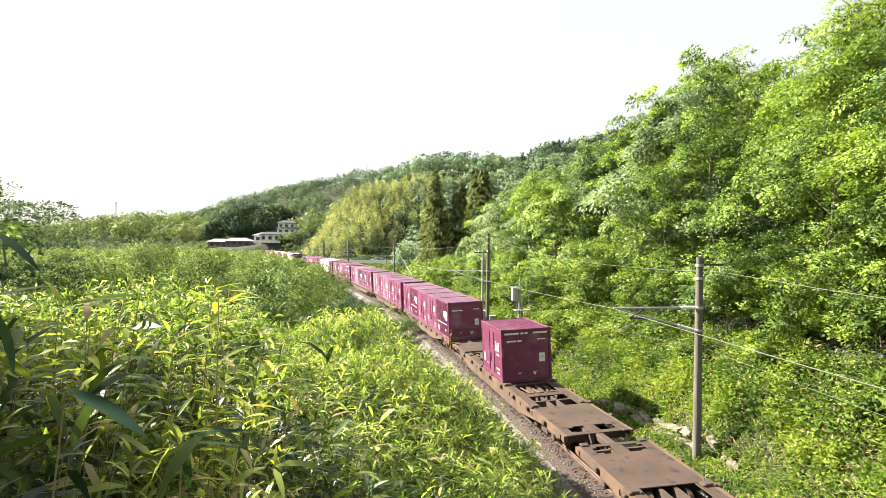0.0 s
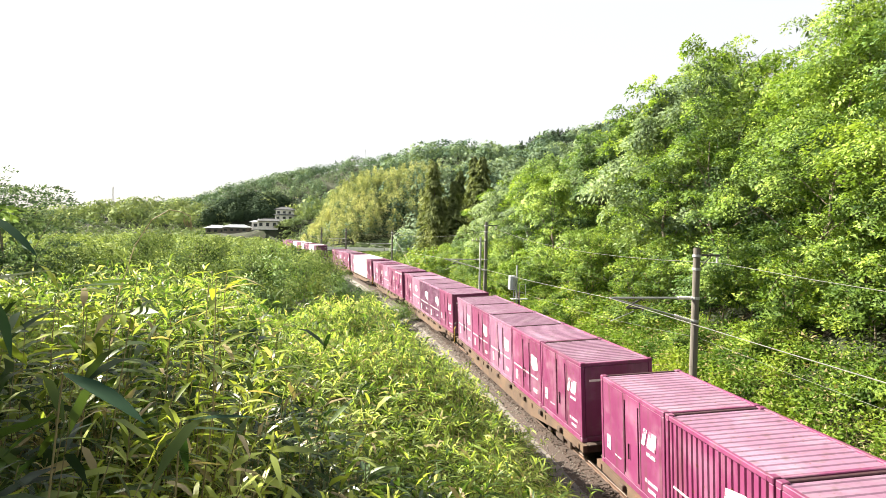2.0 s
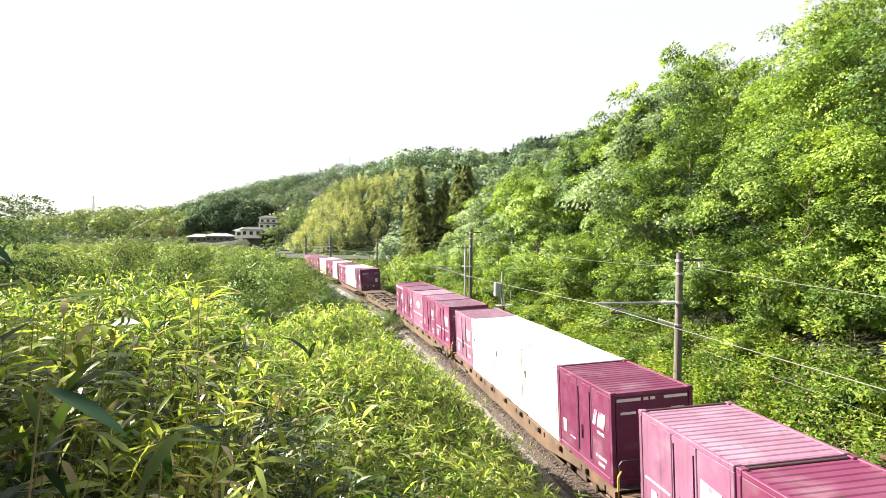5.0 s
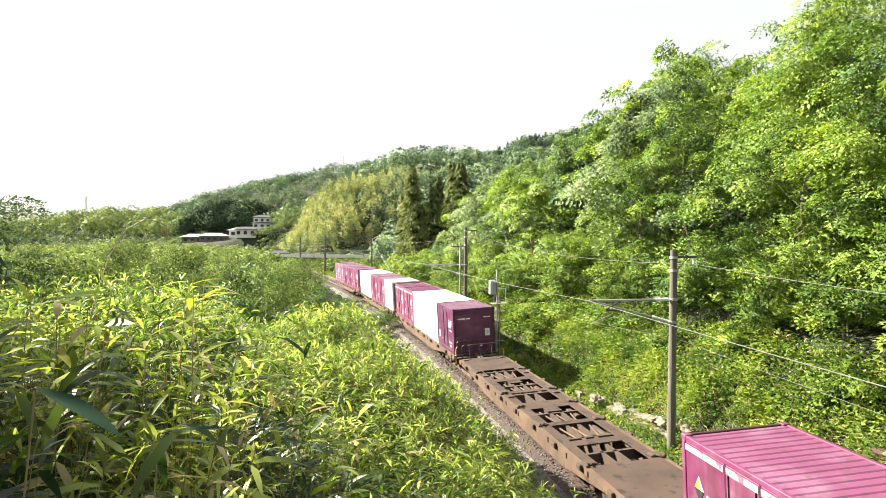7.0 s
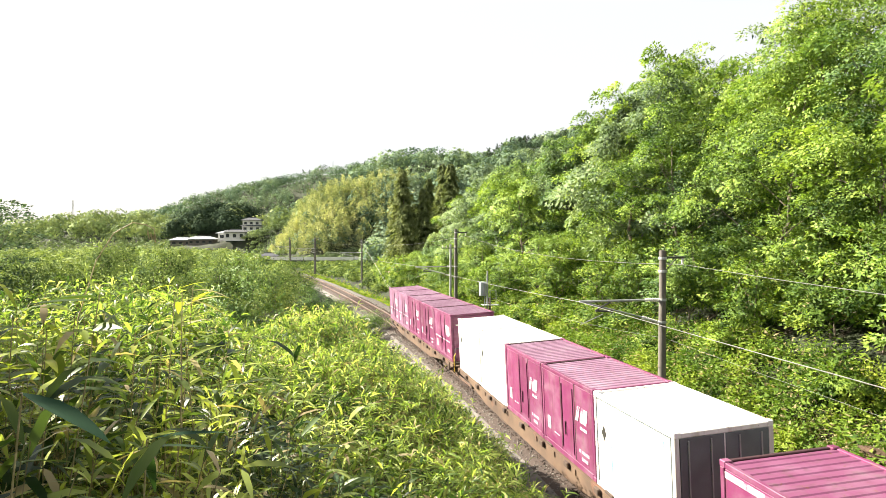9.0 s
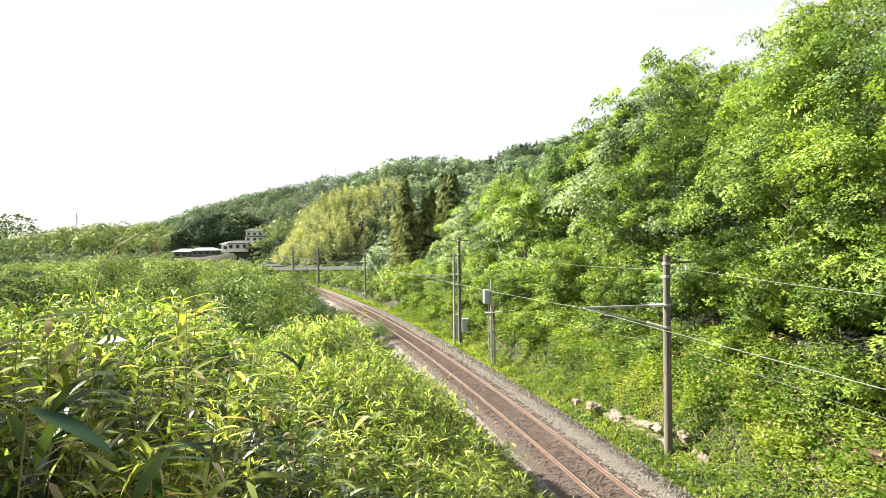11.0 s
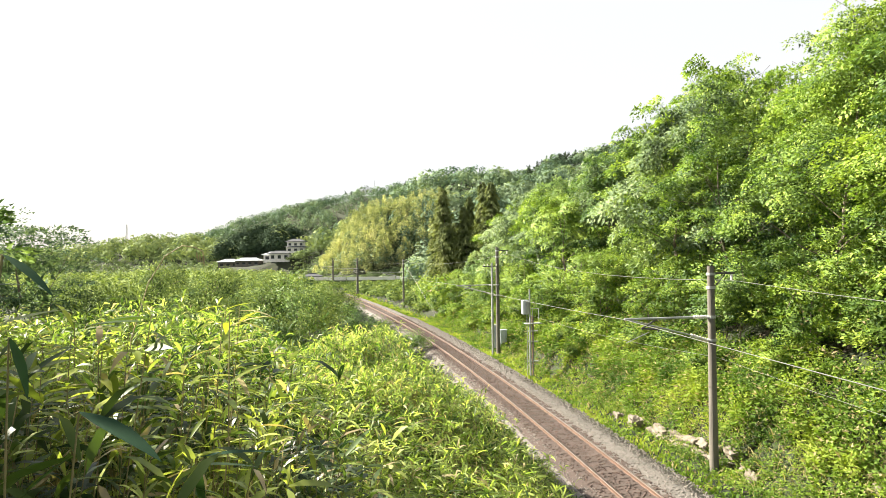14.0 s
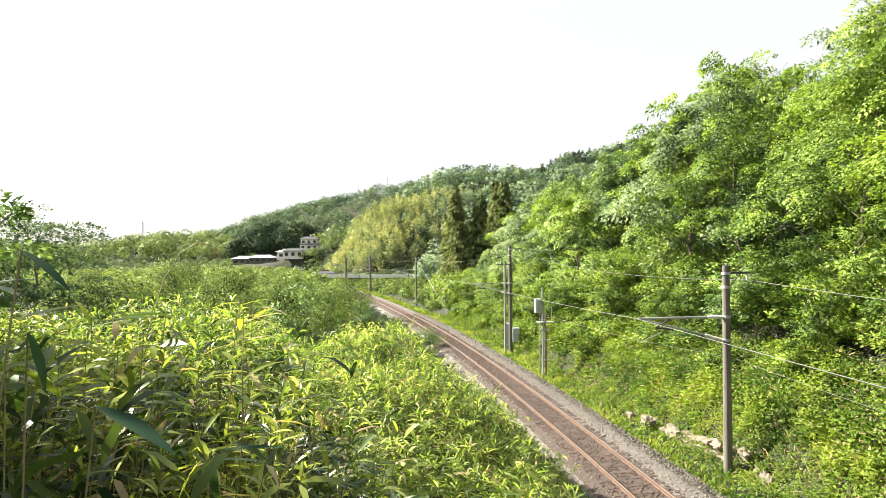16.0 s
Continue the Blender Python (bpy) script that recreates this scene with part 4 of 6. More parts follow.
def build_leaning_plants():
    """Taller plants beside the viewpoint whose broad leaves reach across it."""
    rng = np.random.default_rng(20)
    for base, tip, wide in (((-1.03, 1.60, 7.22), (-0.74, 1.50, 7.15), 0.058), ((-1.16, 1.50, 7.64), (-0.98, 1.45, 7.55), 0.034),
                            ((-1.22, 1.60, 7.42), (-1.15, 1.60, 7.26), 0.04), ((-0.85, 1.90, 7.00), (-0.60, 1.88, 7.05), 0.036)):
        a, b = Vector(base), Vector(tip)
        x, y = a.x - 0.16, a.y + 0.05
        z = float(ground_height(np.array([x]), np.array([y]))[0])
        plant = tagged(new("bamboo_grass_plant"), "tall bamboo grass plant with dark broad leaves leaning over", "bamboo grass", "bamboo grass plants near the viewpoint")
        plant.matrix_basis = pose(x, y, z)
        top = a - Vector((x, y, z))
        bm = bmesh.new()
        limb_mesh(bm, rng, (0, 0, -0.05), tuple(top), 0.006, 0.0025, 4, 0.04)
        part("culm", bm, CULM, plant)
        ways = [b - a] + [Vector((rng.normal(-0.1, 0.12), rng.normal(0.12, 0.1), rng.normal(-0.04, 0.06))) for _ in range(4)]
        for k, way in enumerate(ways):
            ln = way.length if k == 0 else rng.uniform(0.16, 0.24)
            leaf = new("leaf", blade_mesh("leaf", ln, wide if k == 0 else rng.uniform(0.026, 0.038), 0.08, 0.05, SASA_BROAD if k == 0 else SASA_NEAR_SHADE))
            leaf.parent = plant
            leaf.matrix_basis = Matrix.Translation(top * (1 if k == 0 else rng.uniform(0.9, 1.0))) @ way.to_track_quat("Y", "Z").to_matrix().to_4x4()


build_leaning_plants()


def build_sunlit_plants():
    """Young plants on the crest beside the viewpoint, their tips in the sun."""
    rng = np.random.default_rng(23)
    for _ in range(11):
        az, r, el = radians(rng.uniform(-36, -20)), rng.uniform(2.5, 3.6), radians(rng.uniform(-8.5, -3.8))
        tx, ty, tz = r * math.sin(az), r * math.cos(az), EYE + r * math.tan(el)
        x, y = tx - rng.uniform(0.05, 0.25), ty + rng.uniform(-0.1, 0.15)
        z = float(ground_height(np.array([x]), np.array([y]))[0])
        plant = tagged(new("bamboo_grass_plant"), "young bamboo grass plant with sunlit yellow-green leaves", "bamboo grass", "bamboo grass plants near the viewpoint")
        plant.matrix_basis = pose(x, y, z)
        top = Vector((tx - x, ty - y, tz - z))
        bm = bmesh.new()
        limb_mesh(bm, rng, (0, 0, -0.05), tuple(top), 0.005, 0.002, 4, 0.05)
        part("culm", bm, CULM, plant)
        for k in range(int(rng.integers(6, 9))):
            a, e = rng.normal(0.2, 1.1), rng.uniform(-0.3, 0.7)
            way = Vector((math.cos(a) * math.cos(e), math.sin(a) * math.cos(e), math.sin(e)))
            dry = rng.uniform() < 0.12
            leaf = new("leaf", blade_mesh("leaf", rng.uniform(0.14, 0.24), rng.uniform(0.022, 0.038), rng.uniform(0.1, 0.4), rng.uniform(-0.1, 0.1), STRAW if dry else SASA_YOUNG))
            leaf.parent = plant
            leaf.matrix_basis = Matrix.Translation(top * rng.uniform(0.84, 1.0)) @ way.to_track_quat("Y", "Z").to_matrix().to_4x4()


build_sunlit_plants()


# ---- far woods ----
def crown_cloud(rng, x, y, z, r, tall, per, leaf, upright=False):
    """Many far crowns: leafy shells of broad quads."""
    n = len(x)
    out = rand_dirs(rng, n * per, -0.35, 1.0)
    c = np.repeat(np.stack([x, y, z], -1), per, 0)
    rr = np.repeat(np.stack([r, r, r * tall], -1), per, 0)
    pos = c + out * rr * rng.uniform(0.8, 1.03, (n * per, 1))
    L = np.repeat(r, per) * leaf * rng.uniform(0.6, 1.3, n * per)
    axis = np.cross(out, rand_dirs(rng, n * per)) + 0.3 * out
    if upright:
        axis = np.array([0, 0, 1.0]) + 0.35 * rand_dirs(rng, n * per)
    v, f = leaf_tris(rng, pos, axis, out + 0.35 * rand_dirs(rng, n * per), L, L * (0.35 if upright else 0.95), 0.2)
    return v, f, np.repeat(unit(out + 0.25 * rand_dirs(rng, n * per)), 3, 0)


def plume_cloud(rng, x, y, z, h, r, per, leaf, pointed=False):
    """Bamboo plumes or conifer spires: narrow upright tufts of drooping leaves."""
    n = len(x) * per
    t = rng.uniform(0.12, 1.0, n) ** 0.8
    a = rng.uniform(0, 2 * math.pi, n)
    prof = (1.02 - t) if pointed else np.sin(np.pi * np.clip(0.12 + 0.86 * t, 0, 1)) ** 0.7
    rad = np.repeat(r, per) * prof * rng.uniform(0.55, 1.0, n)
    lean = np.repeat(rng.normal(0, 0.10, (len(x), 2)), per, 0) * (np.repeat(h, per) * t * t)[:, None]
    pos = np.stack([np.repeat(x, per) + rad * np.cos(a) + lean[:, 0], np.repeat(y, per) + rad * np.sin(a) + lean[:, 1], np.repeat(z, per) + np.repeat(h, per) * t], -1)
    out = np.stack([np.cos(a), np.sin(a), np.full(n, 0.25)], -1)
    axis = np.stack([np.cos(a) * 0.5, np.sin(a) * 0.5, rng.uniform(-0.35, 1.1, n)], -1) + 0.25 * rand_dirs(rng, n)
    L = leaf * rng.uniform(0.6, 1.3, n)
    return leaf_tris(rng, pos, axis, out + 0.3 * rand_dirs(rng, n), L, L * 0.34, 0.1)


def wood_on(name, seed, n, x0, x1, y0, y1, size, material, label, keep, tall=1.0, per=70, leaf=0.5, upright=False, lift=0.6):
    rng = np.random.default_rng(seed)
    x, y = rng.uniform(x0, x1, n), rng.uniform(y0, y1, n)
    z = ground_height(x, y)
    s, d = line_place(x, y)
    ok = keep(x, y, z, s, d)
    x, y, z = x[ok], y[ok], z[ok]
    r = size * rng.uniform(0.6, 1.35, len(x))
    v, f, out = crown_cloud(rng, x, y, z + r * tall * lift, r, tall, per, leaf, upright)
    me = array_mesh(name, v, f, material)
    smooth_mesh(me)
    me.normals_split_custom_set_from_vertices(out.tolist())
    return tagged(new(name, me), label, "wood", kind="stuff")


def near_house(x, y):
    return ((np.abs(x + 88) < 17) & (y > 228) & (y < 258)) | ((np.abs(x + 71) < 9) & (y >= 250) & (y < 274))


def tufts_on(name, seed, n, x0, x1, y0, y1, height, r, per, leaf, material, label, keep, low=None, pointed=False):
    rng = np.random.default_rng(seed)
    x, y = rng.uniform(x0, x1, n), rng.uniform(y0, y1, n)
    z = ground_height(x, y)
    s, d = line_place(x, y)
    ok = keep(x, y, z, s, d)
    x, y, z = x[ok], y[ok], z[ok]
    h = height * rng.uniform(0.6, 1.18, len(x)) * (1 if low is None else low(x))
    v, f = plume_cloud(rng, x, y, z - 0.3, h, r * rng.uniform(0.7, 1.25, len(x)), per, leaf, pointed)
    return tagged(new(name, array_mesh(name, v, f, material)), label, "wood", kind="stuff")


def build_far_woods():
    wood_on("far_wood", 71, 3100, -460, 250, 385, 612, 5.2, FAR_OAK, "broadleaf wood on the far ridge, haze tinted into its green", lambda x, y, z, s, d: z > 4, 0.95, 90, 0.2)
    wood_on("far_dark_wood", 86, 520, -420, 200, 400, 606, 4.6, DARK_CONIFER, "dark evergreen crowns scattered over the far ridge", lambda x, y, z, s, d: z > 8, 1.15, 90, 0.2)
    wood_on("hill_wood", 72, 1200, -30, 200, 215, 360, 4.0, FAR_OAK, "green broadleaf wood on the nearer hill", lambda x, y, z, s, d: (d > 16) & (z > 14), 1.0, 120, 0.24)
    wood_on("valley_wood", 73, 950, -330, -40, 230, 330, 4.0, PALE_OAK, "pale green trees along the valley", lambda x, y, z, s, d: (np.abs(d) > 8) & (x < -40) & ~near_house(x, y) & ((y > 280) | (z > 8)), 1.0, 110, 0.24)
    wood_on("shaded_wood", 81, 170, -112, -80, 272, 302, 3.4, SHADED_OAK, "trees behind the village with shade darkened into their leaves", lambda x, y, z, s, d: z > 0, 1.3, 140, 0.22)
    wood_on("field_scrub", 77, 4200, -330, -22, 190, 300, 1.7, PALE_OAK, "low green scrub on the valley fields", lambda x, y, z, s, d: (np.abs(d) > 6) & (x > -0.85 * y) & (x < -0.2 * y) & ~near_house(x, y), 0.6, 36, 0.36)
    wood_on("mound_scrub", 82, 1500, -112, -54, 240, 276, 0.9, PALE_OAK, "short green scrub round the houses", lambda x, y, z, s, d: (np.abs(d) > 6) & ((y > 257) | (x > -72)) & ~((np.abs(x + 71) < 4.8) & (y > 257) & (y < 268)), 0.5, 30, 0.45)
    wood_on("hollow_thicket", 76, 1200, -170, -20, 78, 225, 2.2, BUSH, "low thicket in the hollow beyond the bushes", lambda x, y, z, s, d: (d < -7) & (x > -0.75 * y) & (s > 60) & (y < 205), 0.8, 110, 0.2)
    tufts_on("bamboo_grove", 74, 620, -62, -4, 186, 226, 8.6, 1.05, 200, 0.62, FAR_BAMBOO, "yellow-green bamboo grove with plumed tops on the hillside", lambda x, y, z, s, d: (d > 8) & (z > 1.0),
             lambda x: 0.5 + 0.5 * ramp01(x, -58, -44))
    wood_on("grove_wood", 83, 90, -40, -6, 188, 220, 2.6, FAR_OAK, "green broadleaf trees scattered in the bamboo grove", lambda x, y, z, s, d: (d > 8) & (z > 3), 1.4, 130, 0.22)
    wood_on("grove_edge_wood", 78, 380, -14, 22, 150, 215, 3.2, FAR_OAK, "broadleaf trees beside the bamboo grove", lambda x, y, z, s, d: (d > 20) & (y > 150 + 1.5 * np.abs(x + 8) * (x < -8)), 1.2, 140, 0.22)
    wood_on("bank_thicket", 75, 560, -30, 30, 84, 150, 1.9, SHRUB, "green thicket at the foot of the hill", lambda x, y, z, s, d: (d > 6.5) & (d < 40) & (x > np.where(y > 112, 0.01, -0.07) * y), 1.0, 150, 0.17)
    wood_on("roadside_scrub", 79, 2700, -58, 4, 84, 175, 0.95, BUSH, "low dark scrub below the road", lambda x, y, z, s, d: (d > 5.2) & (x <= 0.02 * y), 0.7, 60, 0.3)
    wood_on("hedge_trees", 80, 70, -52, -14, 182.5, 186, 1.7, PALE_OAK, "flat-topped green trees along the road", lambda x, y, z, s, d: d > 8, 0.7, 150, 0.22)
    tufts_on("ridge_conifers", 84, 130, 26, 110, 344, 352, 7.5, 1.7, 90, 1.0, DARK_CONIFER, "dark conifers along the ridge", lambda x, y, z, s, d: z > 20, None, True)
    tufts_on("skyline_conifers", 85, 16, -120, 0, 594, 600, 9.0, 2.2, 80, 1.3, DARK_CONIFER, "few dark conifers on the far ridge line", lambda x, y, z, s, d: z > 20, None, True)


build_far_woods()


def build_cedars():
    """Dark conifers at the edge of the wood."""
    rng = np.random.default_rng(15)
    cedar = tagged(new("cedar_tree"), "tall dark brown-green cedar at the wood edge", "tree", "cedars at the wood edge")
    bm = bmesh.new()
    tube(bm, (0, 0, -0.5), (0, 0, 14.5), 0.22, 0.04, 9)
    part("trunk", bm, BARK, cedar)
    nb = 420
    t = rng.uniform(0.06, 1.0, nb)
    a = rng.uniform(0, 2 * math.pi, nb)
    reach = ((1.02 - t) ** 0.65 * 2.9 + 0.2) * rng.uniform(0.35, 1.2, nb)
    per = 26
    u = rng.uniform(0.15, 1.0, (nb, per))
    r = (reach[:, None] * u).ravel()
    aa = (a[:, None] + rng.normal(0, 0.16, (nb, per))).ravel()
    h = (15.2 * t[:, None] + 0.25 * reach[:, None] * u - 0.42 * reach[:, None] * u ** 2 + rng.normal(0, 0.12, (nb, per))).ravel()
    m = nb * per
    axis = np.stack([np.cos(aa), np.sin(aa), np.full(m, -0.5)], -1) + 0.5 * rand_dirs(rng, m)
    L = rng.uniform(0.3, 0.6, m)
    v, f = leaf_tris(rng, np.stack([np.cos(aa) * r, np.sin(aa) * r, h], -1), axis, np.array([0, 0, 1.0]) + 0.7 * rand_dirs(rng, m), L, L * 0.5, 0.3)
    new("crown", array_mesh("crown", v, f, CEDAR)).parent = cedar
    for ob in plant_copies(cedar, [(-3.6, 112), (-0.6, 108), (2.2, 104), (-1.6, 119), (3.6, 112), (-4.4, 104), (0.6, 98), (-2.4, 100), (4.4, 101)], rng, 0.75, 1.15):
        tagged(ob, group="cedars at the wood edge")


build_cedars()


# ---- grass verge and weeds ----
def build_verge():
    rng = np.random.default_rng(16)
    pieces = []
    for s0, s1, n, k in ((-8, 20, 9000, 1.0), (20, 60, 7000, 1.4), (60, 130, 5000, 2.0)):
        s, d = rng.uniform(s0, s1, n), 2.0 + np.abs(rng.normal(0, 1.2, n))
        x, y, h = (np.interp(s, ST, q) for q in (_tx, _ty, _th))
        x, y = x + d * np.cos(h), y + d * np.sin(h)
        z = ground_height(x, y)
        L = rng.uniform(0.12, 0.32, n) * k * (0.45 + 0.55 * ramp01(d, 2.1, 3.2))
        axis = np.array([0, 0, 1.0]) + 0.8 * rand_dirs(rng, n)
        pieces.append(leaf_quads(rng, np.stack([x, y, z], -1), axis, rand_dirs(rng, n), L, L * 0.3, 0.2))
    v, f = joined(pieces)
    tagged(new("verge_grass", array_mesh("verge_grass", v, f, GRASS)), "bright green grass and weeds along the track bed", "grass", kind="stuff")
    pieces = []
    for s0, s1, n, k in ((-10, 16, 4200, 1.0), (16, 60, 3000, 1.4)):
        s, d = rng.uniform(s0, s1, n), np.where(rng.uniform(0, 1, n) < 0.35, rng.uniform(4.5, 6.6, n), rng.uniform(3.9, 10.0, n))
        x, y, h = (np.interp(s, ST, q) for q in (_tx, _ty, _th))
        x, y = x + d * np.cos(h), y + d * np.sin(h)
        z = ground_height(x, y)
        bare = ((s + 5.6) / 1.6) ** 2 + ((d - 7.8) / 1.3) ** 2 < 1
        tall = (0.25 + 0.45 * ramp01(d, 4.2, 6.5)) * rng.uniform(0.5, 1.5, n) * np.where(bare, 0.2, 1) * (1 + 0.3 * np.sin(0.9 * s + 2 * np.sin(0.8 * d)) * np.sin(1.5 * d - 0.6 * s))
        per = 28
        a, e = rng.uniform(0, 2 * math.pi, (n, per)), rng.uniform(0.1, 1.4, (n, per))
        ax = np.stack([np.cos(a) * np.cos(e), np.sin(a) * np.cos(e), np.sin(e)], -1)
        up = rng.uniform(0.1, 1.0, (n, per)) * tall[:, None]
        pos = np.stack([x, y, z], -1)[:, None] + ax * np.array([0.35, 0.35, 0]) * tall[:, None, None] + np.stack([np.zeros((n, per)), np.zeros((n, per)), up], -1)
        L = (np.clip(tall, 0.36, 0.7)[:, None] * rng.uniform(0.16, 0.38, (n, per)) * k).ravel()
        pieces.append(leaf_tris(rng, pos.reshape(-1, 3), ax.reshape(-1, 3), np.array([-0.3, 0, 1.0]) + 0.7 * rand_dirs(rng, n * per), L, L * rng.uniform(0.3, 0.6, n * per), 0.4))
    v, f = joined(pieces)
    tagged(new("bank_weeds", array_mesh("bank_weeds", v, f, GRASS)), "yellow-green weeds in tufts covering the foot of the bank", "weeds", kind="stuff")
    n = 6500
    mid = rng.uniform(-9, 30, 130)
    pick = rng.integers(0, 130, n)
    s, d = mid[pick] + rng.normal(0, 0.5, n), (5.0 + np.abs(rng.normal(0, 2.0, 130)))[pick] + rng.normal(0, 0.4, n)
    x, y, h = (np.interp(s, ST, q) for q in (_tx, _ty, _th))
    x, y = x + d * np.cos(h), y + d * np.sin(h)
    L = rng.uniform(0.3, 0.8, n)
    v, f = leaf_quads(rng, np.stack([x, y, ground_height(x, y)], -1), np.array([0, 0, 1.0]) + 0.7 * rand_dirs(rng, n), rand_dirs(rng, n), L, L * 0.05, 0.3)
    tagged(new("dry_grass", array_mesh("dry_grass", v, f, STRAW)), "pale dry grass stalks on the bank", "grass", kind="stuff")


build_verge()


# ---- railway: ballast, sleepers, rails ----
def build_track():
    bed = sweep("ballast", [(-3.2, -0.85), (-1.55, -0.16), (-0.75, -0.13), (0.75, -0.13), (1.65, -0.16), (3.5, -0.95)], -330, 300, 1.0, BALLAST_GREY)
    bed.data.materials.append(BALLAST_RUST)
    for i, p in enumerate(bed.data.polygons):
        if i % 6 in (1, 2):
            p.material_index = 1
    tagged(bed, "crushed stone track bed, rust brown between the rails and grey outside", "ballast", kind="structure")
    track = tagged(new("railway_track"), "single narrow-gauge railway track with rusty rails", "railway track", kind="structure")
    head = [(-0.075, -0.15), (0.075, -0.15), (0.02, -0.12), (0.02, -0.03), (0.034, -0.02), (0.034, 0.0), (-0.034, 0.0), (-0.034, -0.02), (-0.02, -0.03), (-0.02, -0.12)]
    for side in (-1, 1):
        r = sweep("rail", [(side * 0.5675 + a, b) for a, b in head], -330, 300, 1.0, RAIL_STEEL, track)
        r.data.materials.append(RAIL_TOP)
        for i, p in enumerate(r.data.polygons):
            if i % 10 == 5:
                p.material_index = 1
    bm = bmesh.new()
    box(bm, -1.0, 1.0, -0.11, 0.11, -0.27, -0.118, 0.012)
    me = bpy.data.meshes.new("sleeper")
    bm.to_mesh(me)
    bm.free()
    me.materials.append(SLEEPER)
    s = -22.0
    while s < 130:
        x, y, h = along(s)
        ob = new("sleeper", me)
        ob.parent = track
        ob.matrix_basis = Matrix.Translation((x, y, 0)) @ Matrix.Rotation(h, 4, "Z") @ Matrix.Rotation(-CANT, 4, "Y")
        s += 0.62


build_track()


# ---- freight train ----
WAGON = 20.4


def bogie(parent, y):
    """Two-axle bogie at y along the wagon."""
    bm = bmesh.new()
    for sx in (-1, 1):
        box(bm, sx * 0.98 - 0.06, sx * 0.98 + 0.06, y - 1.35, y + 1.35, 0.42, 0.62, 0.02)
        box(bm, sx * 0.98 - 0.09, sx * 0.98 + 0.09, y - 0.35, y + 0.35, 0.28, 0.66, 0.02)
        for a in (-0.95, 0.95):
            box(bm, sx * 1.0 - 0.10, sx * 1.0 + 0.10, y + a - 0.16, y + a + 0.16, 0.28, 0.58, 0.03)
    box(bm, -0.95, 0.95, y - 0.22, y + 0.22, 0.45, 0.68)
    part("bogie", bm, UNDER, parent, "grimy two-axle bogie")
    for a in (-0.95, 0.95):
        bm = bmesh.new()
        tube(bm, (-0.9, y + a, 0.43), (0.9, y + a, 0.43), 0.06)
        for sx in (-1, 1):
            tube(bm, (sx * 0.50, y + a, 0.43), (sx * 0.62, y + a, 0.43), 0.43, 0.41, 20)
        part("wheelset", bm, UNDER, parent)


def build_wagon(empty, rail=True):
    """Container flat wagon, front towards -y, its middle at the origin."""
    w = tagged(new("container_wagon"), "rusty brown container flat wagon" + (" running empty" if empty else " under load"), "wagon", "train wagons")
    half = 9.65
    for sx in (-1, 1):
        bm = bmesh.new()
        # fish-bellied side sill
        prof = [(-half, 0.98), (half, 0.98), (half, 0.78), (7.2, 0.74), (4.6, 0.42), (-4.6, 0.42), (-7.2, 0.74), (-half, 0.78)]
        vs = [[bm.verts.new((sx * 1.30 - o * sx, y, z)) for y, z in prof] for o in (0.0, 0.14)]
        bm.faces.new(vs[0]), bm.faces.new(vs[1][::-1])
        for i in range(8):
            bm.faces.new((vs[0][i], vs[1][i], vs[1][(i + 1) % 8], vs[0][(i + 1) % 8]))
        bmesh.ops.recalc_face_normals(bm, faces=bm.faces)
        for k in range(13):
            y = -half + 0.6 + k * 1.53
            box(bm, sx * 1.315 - 0.02, sx * 1.315 + 0.02, y - 0.05, y + 0.05, 0.80, 0.96)
        part("side_sill", bm, SILL_RUST, w, "dusty rust-brown side sill")
    # deck plates: a solid platform at the brake end, one with two rounded holes at the other, open bays between
    def plate(x0, x1, y0, y1, z=0.985):
        bm = bmesh.new()
        box(bm, x0, x1, y0, y1, z - 0.035, z, 0.006)
        part("deck_plate", bm, DECK_RUST, w, "rusty deck plate")
    plate(-1.16, 1.16, -half, -half + 3.0, 0.995)
    e = half
    plate(-1.16, 1.16, e - 0.22, e, 0.995)
    for x0, x1 in ((-1.16, -0.86), (-0.2, 0.2), (0.86, 1.16)):
        plate(x0, x1, e - 0.9, e - 0.22, 0.995)
    plate(-1.16, 1.16, e - 3.6, e - 0.9, 0.995)
    for sx in (-1, 1):
        # ragged corners of the holes
        for y0, y1, wd in ((e - 0.9, e - 0.78, 0.22), (e - 0.34, e - 0.22, 0.16)):
            plate(min(sx * 0.86, sx * (0.86 - wd)), max(sx * 0.86, sx * (0.86 - wd)), y0, y1, 0.993)
        plate(sx * 1.16 - 0.36 * (sx > 0), sx * 1.16 + 0.36 * (sx < 0), -half + 3.0, e - 3.6)
    for y0, y1 in ((-4.75, -4.35), (-2.6, -2.25), (-0.75, 0.15), (1.9, 2.25), (3.9, 4.35)):
        plate(-0.82, 0.82, y0, y1, 0.98)
    for y0, y1 in ((-4.35, -3.9), (0.15, 0.65)):
        plate(-0.3, 0.3, y0, y1, 0.978)
    for y in (-5.6, -3.4, 1.1, 3.1):
        for x0, x1 in ((-0.62, -0.42), (0.05, -0.1), (0.5, 0.3)):
            bm = bmesh.new()
            tube(bm, (x0, y - 0.8, 0.86), (x1, y + 0.75, 0.84), 0.035, n=6)
            part("pipe", bm, SILL_RUST, w)
    for y in (-half + 3.25, -2.4, -0.3, 2.05, half - 3.75):
        for sx in (-1, 1):
            bm = bmesh.new()
            box(bm, sx * 1.06 - 0.14, sx * 1.06 + 0.14, y - 0.16, y + 0.10, 0.985, 1.06, 0.02)
            box(bm, sx * 1.22 - 0.05, sx * 1.22 + 0.05, y - 0.22, y + 0.22, 0.94, 1.05, 0.02)
            tube(bm, (sx * 0.92, y - 0.2, 1.02), (sx * 1.12, y + 0.24, 1.06), 0.028, n=6)
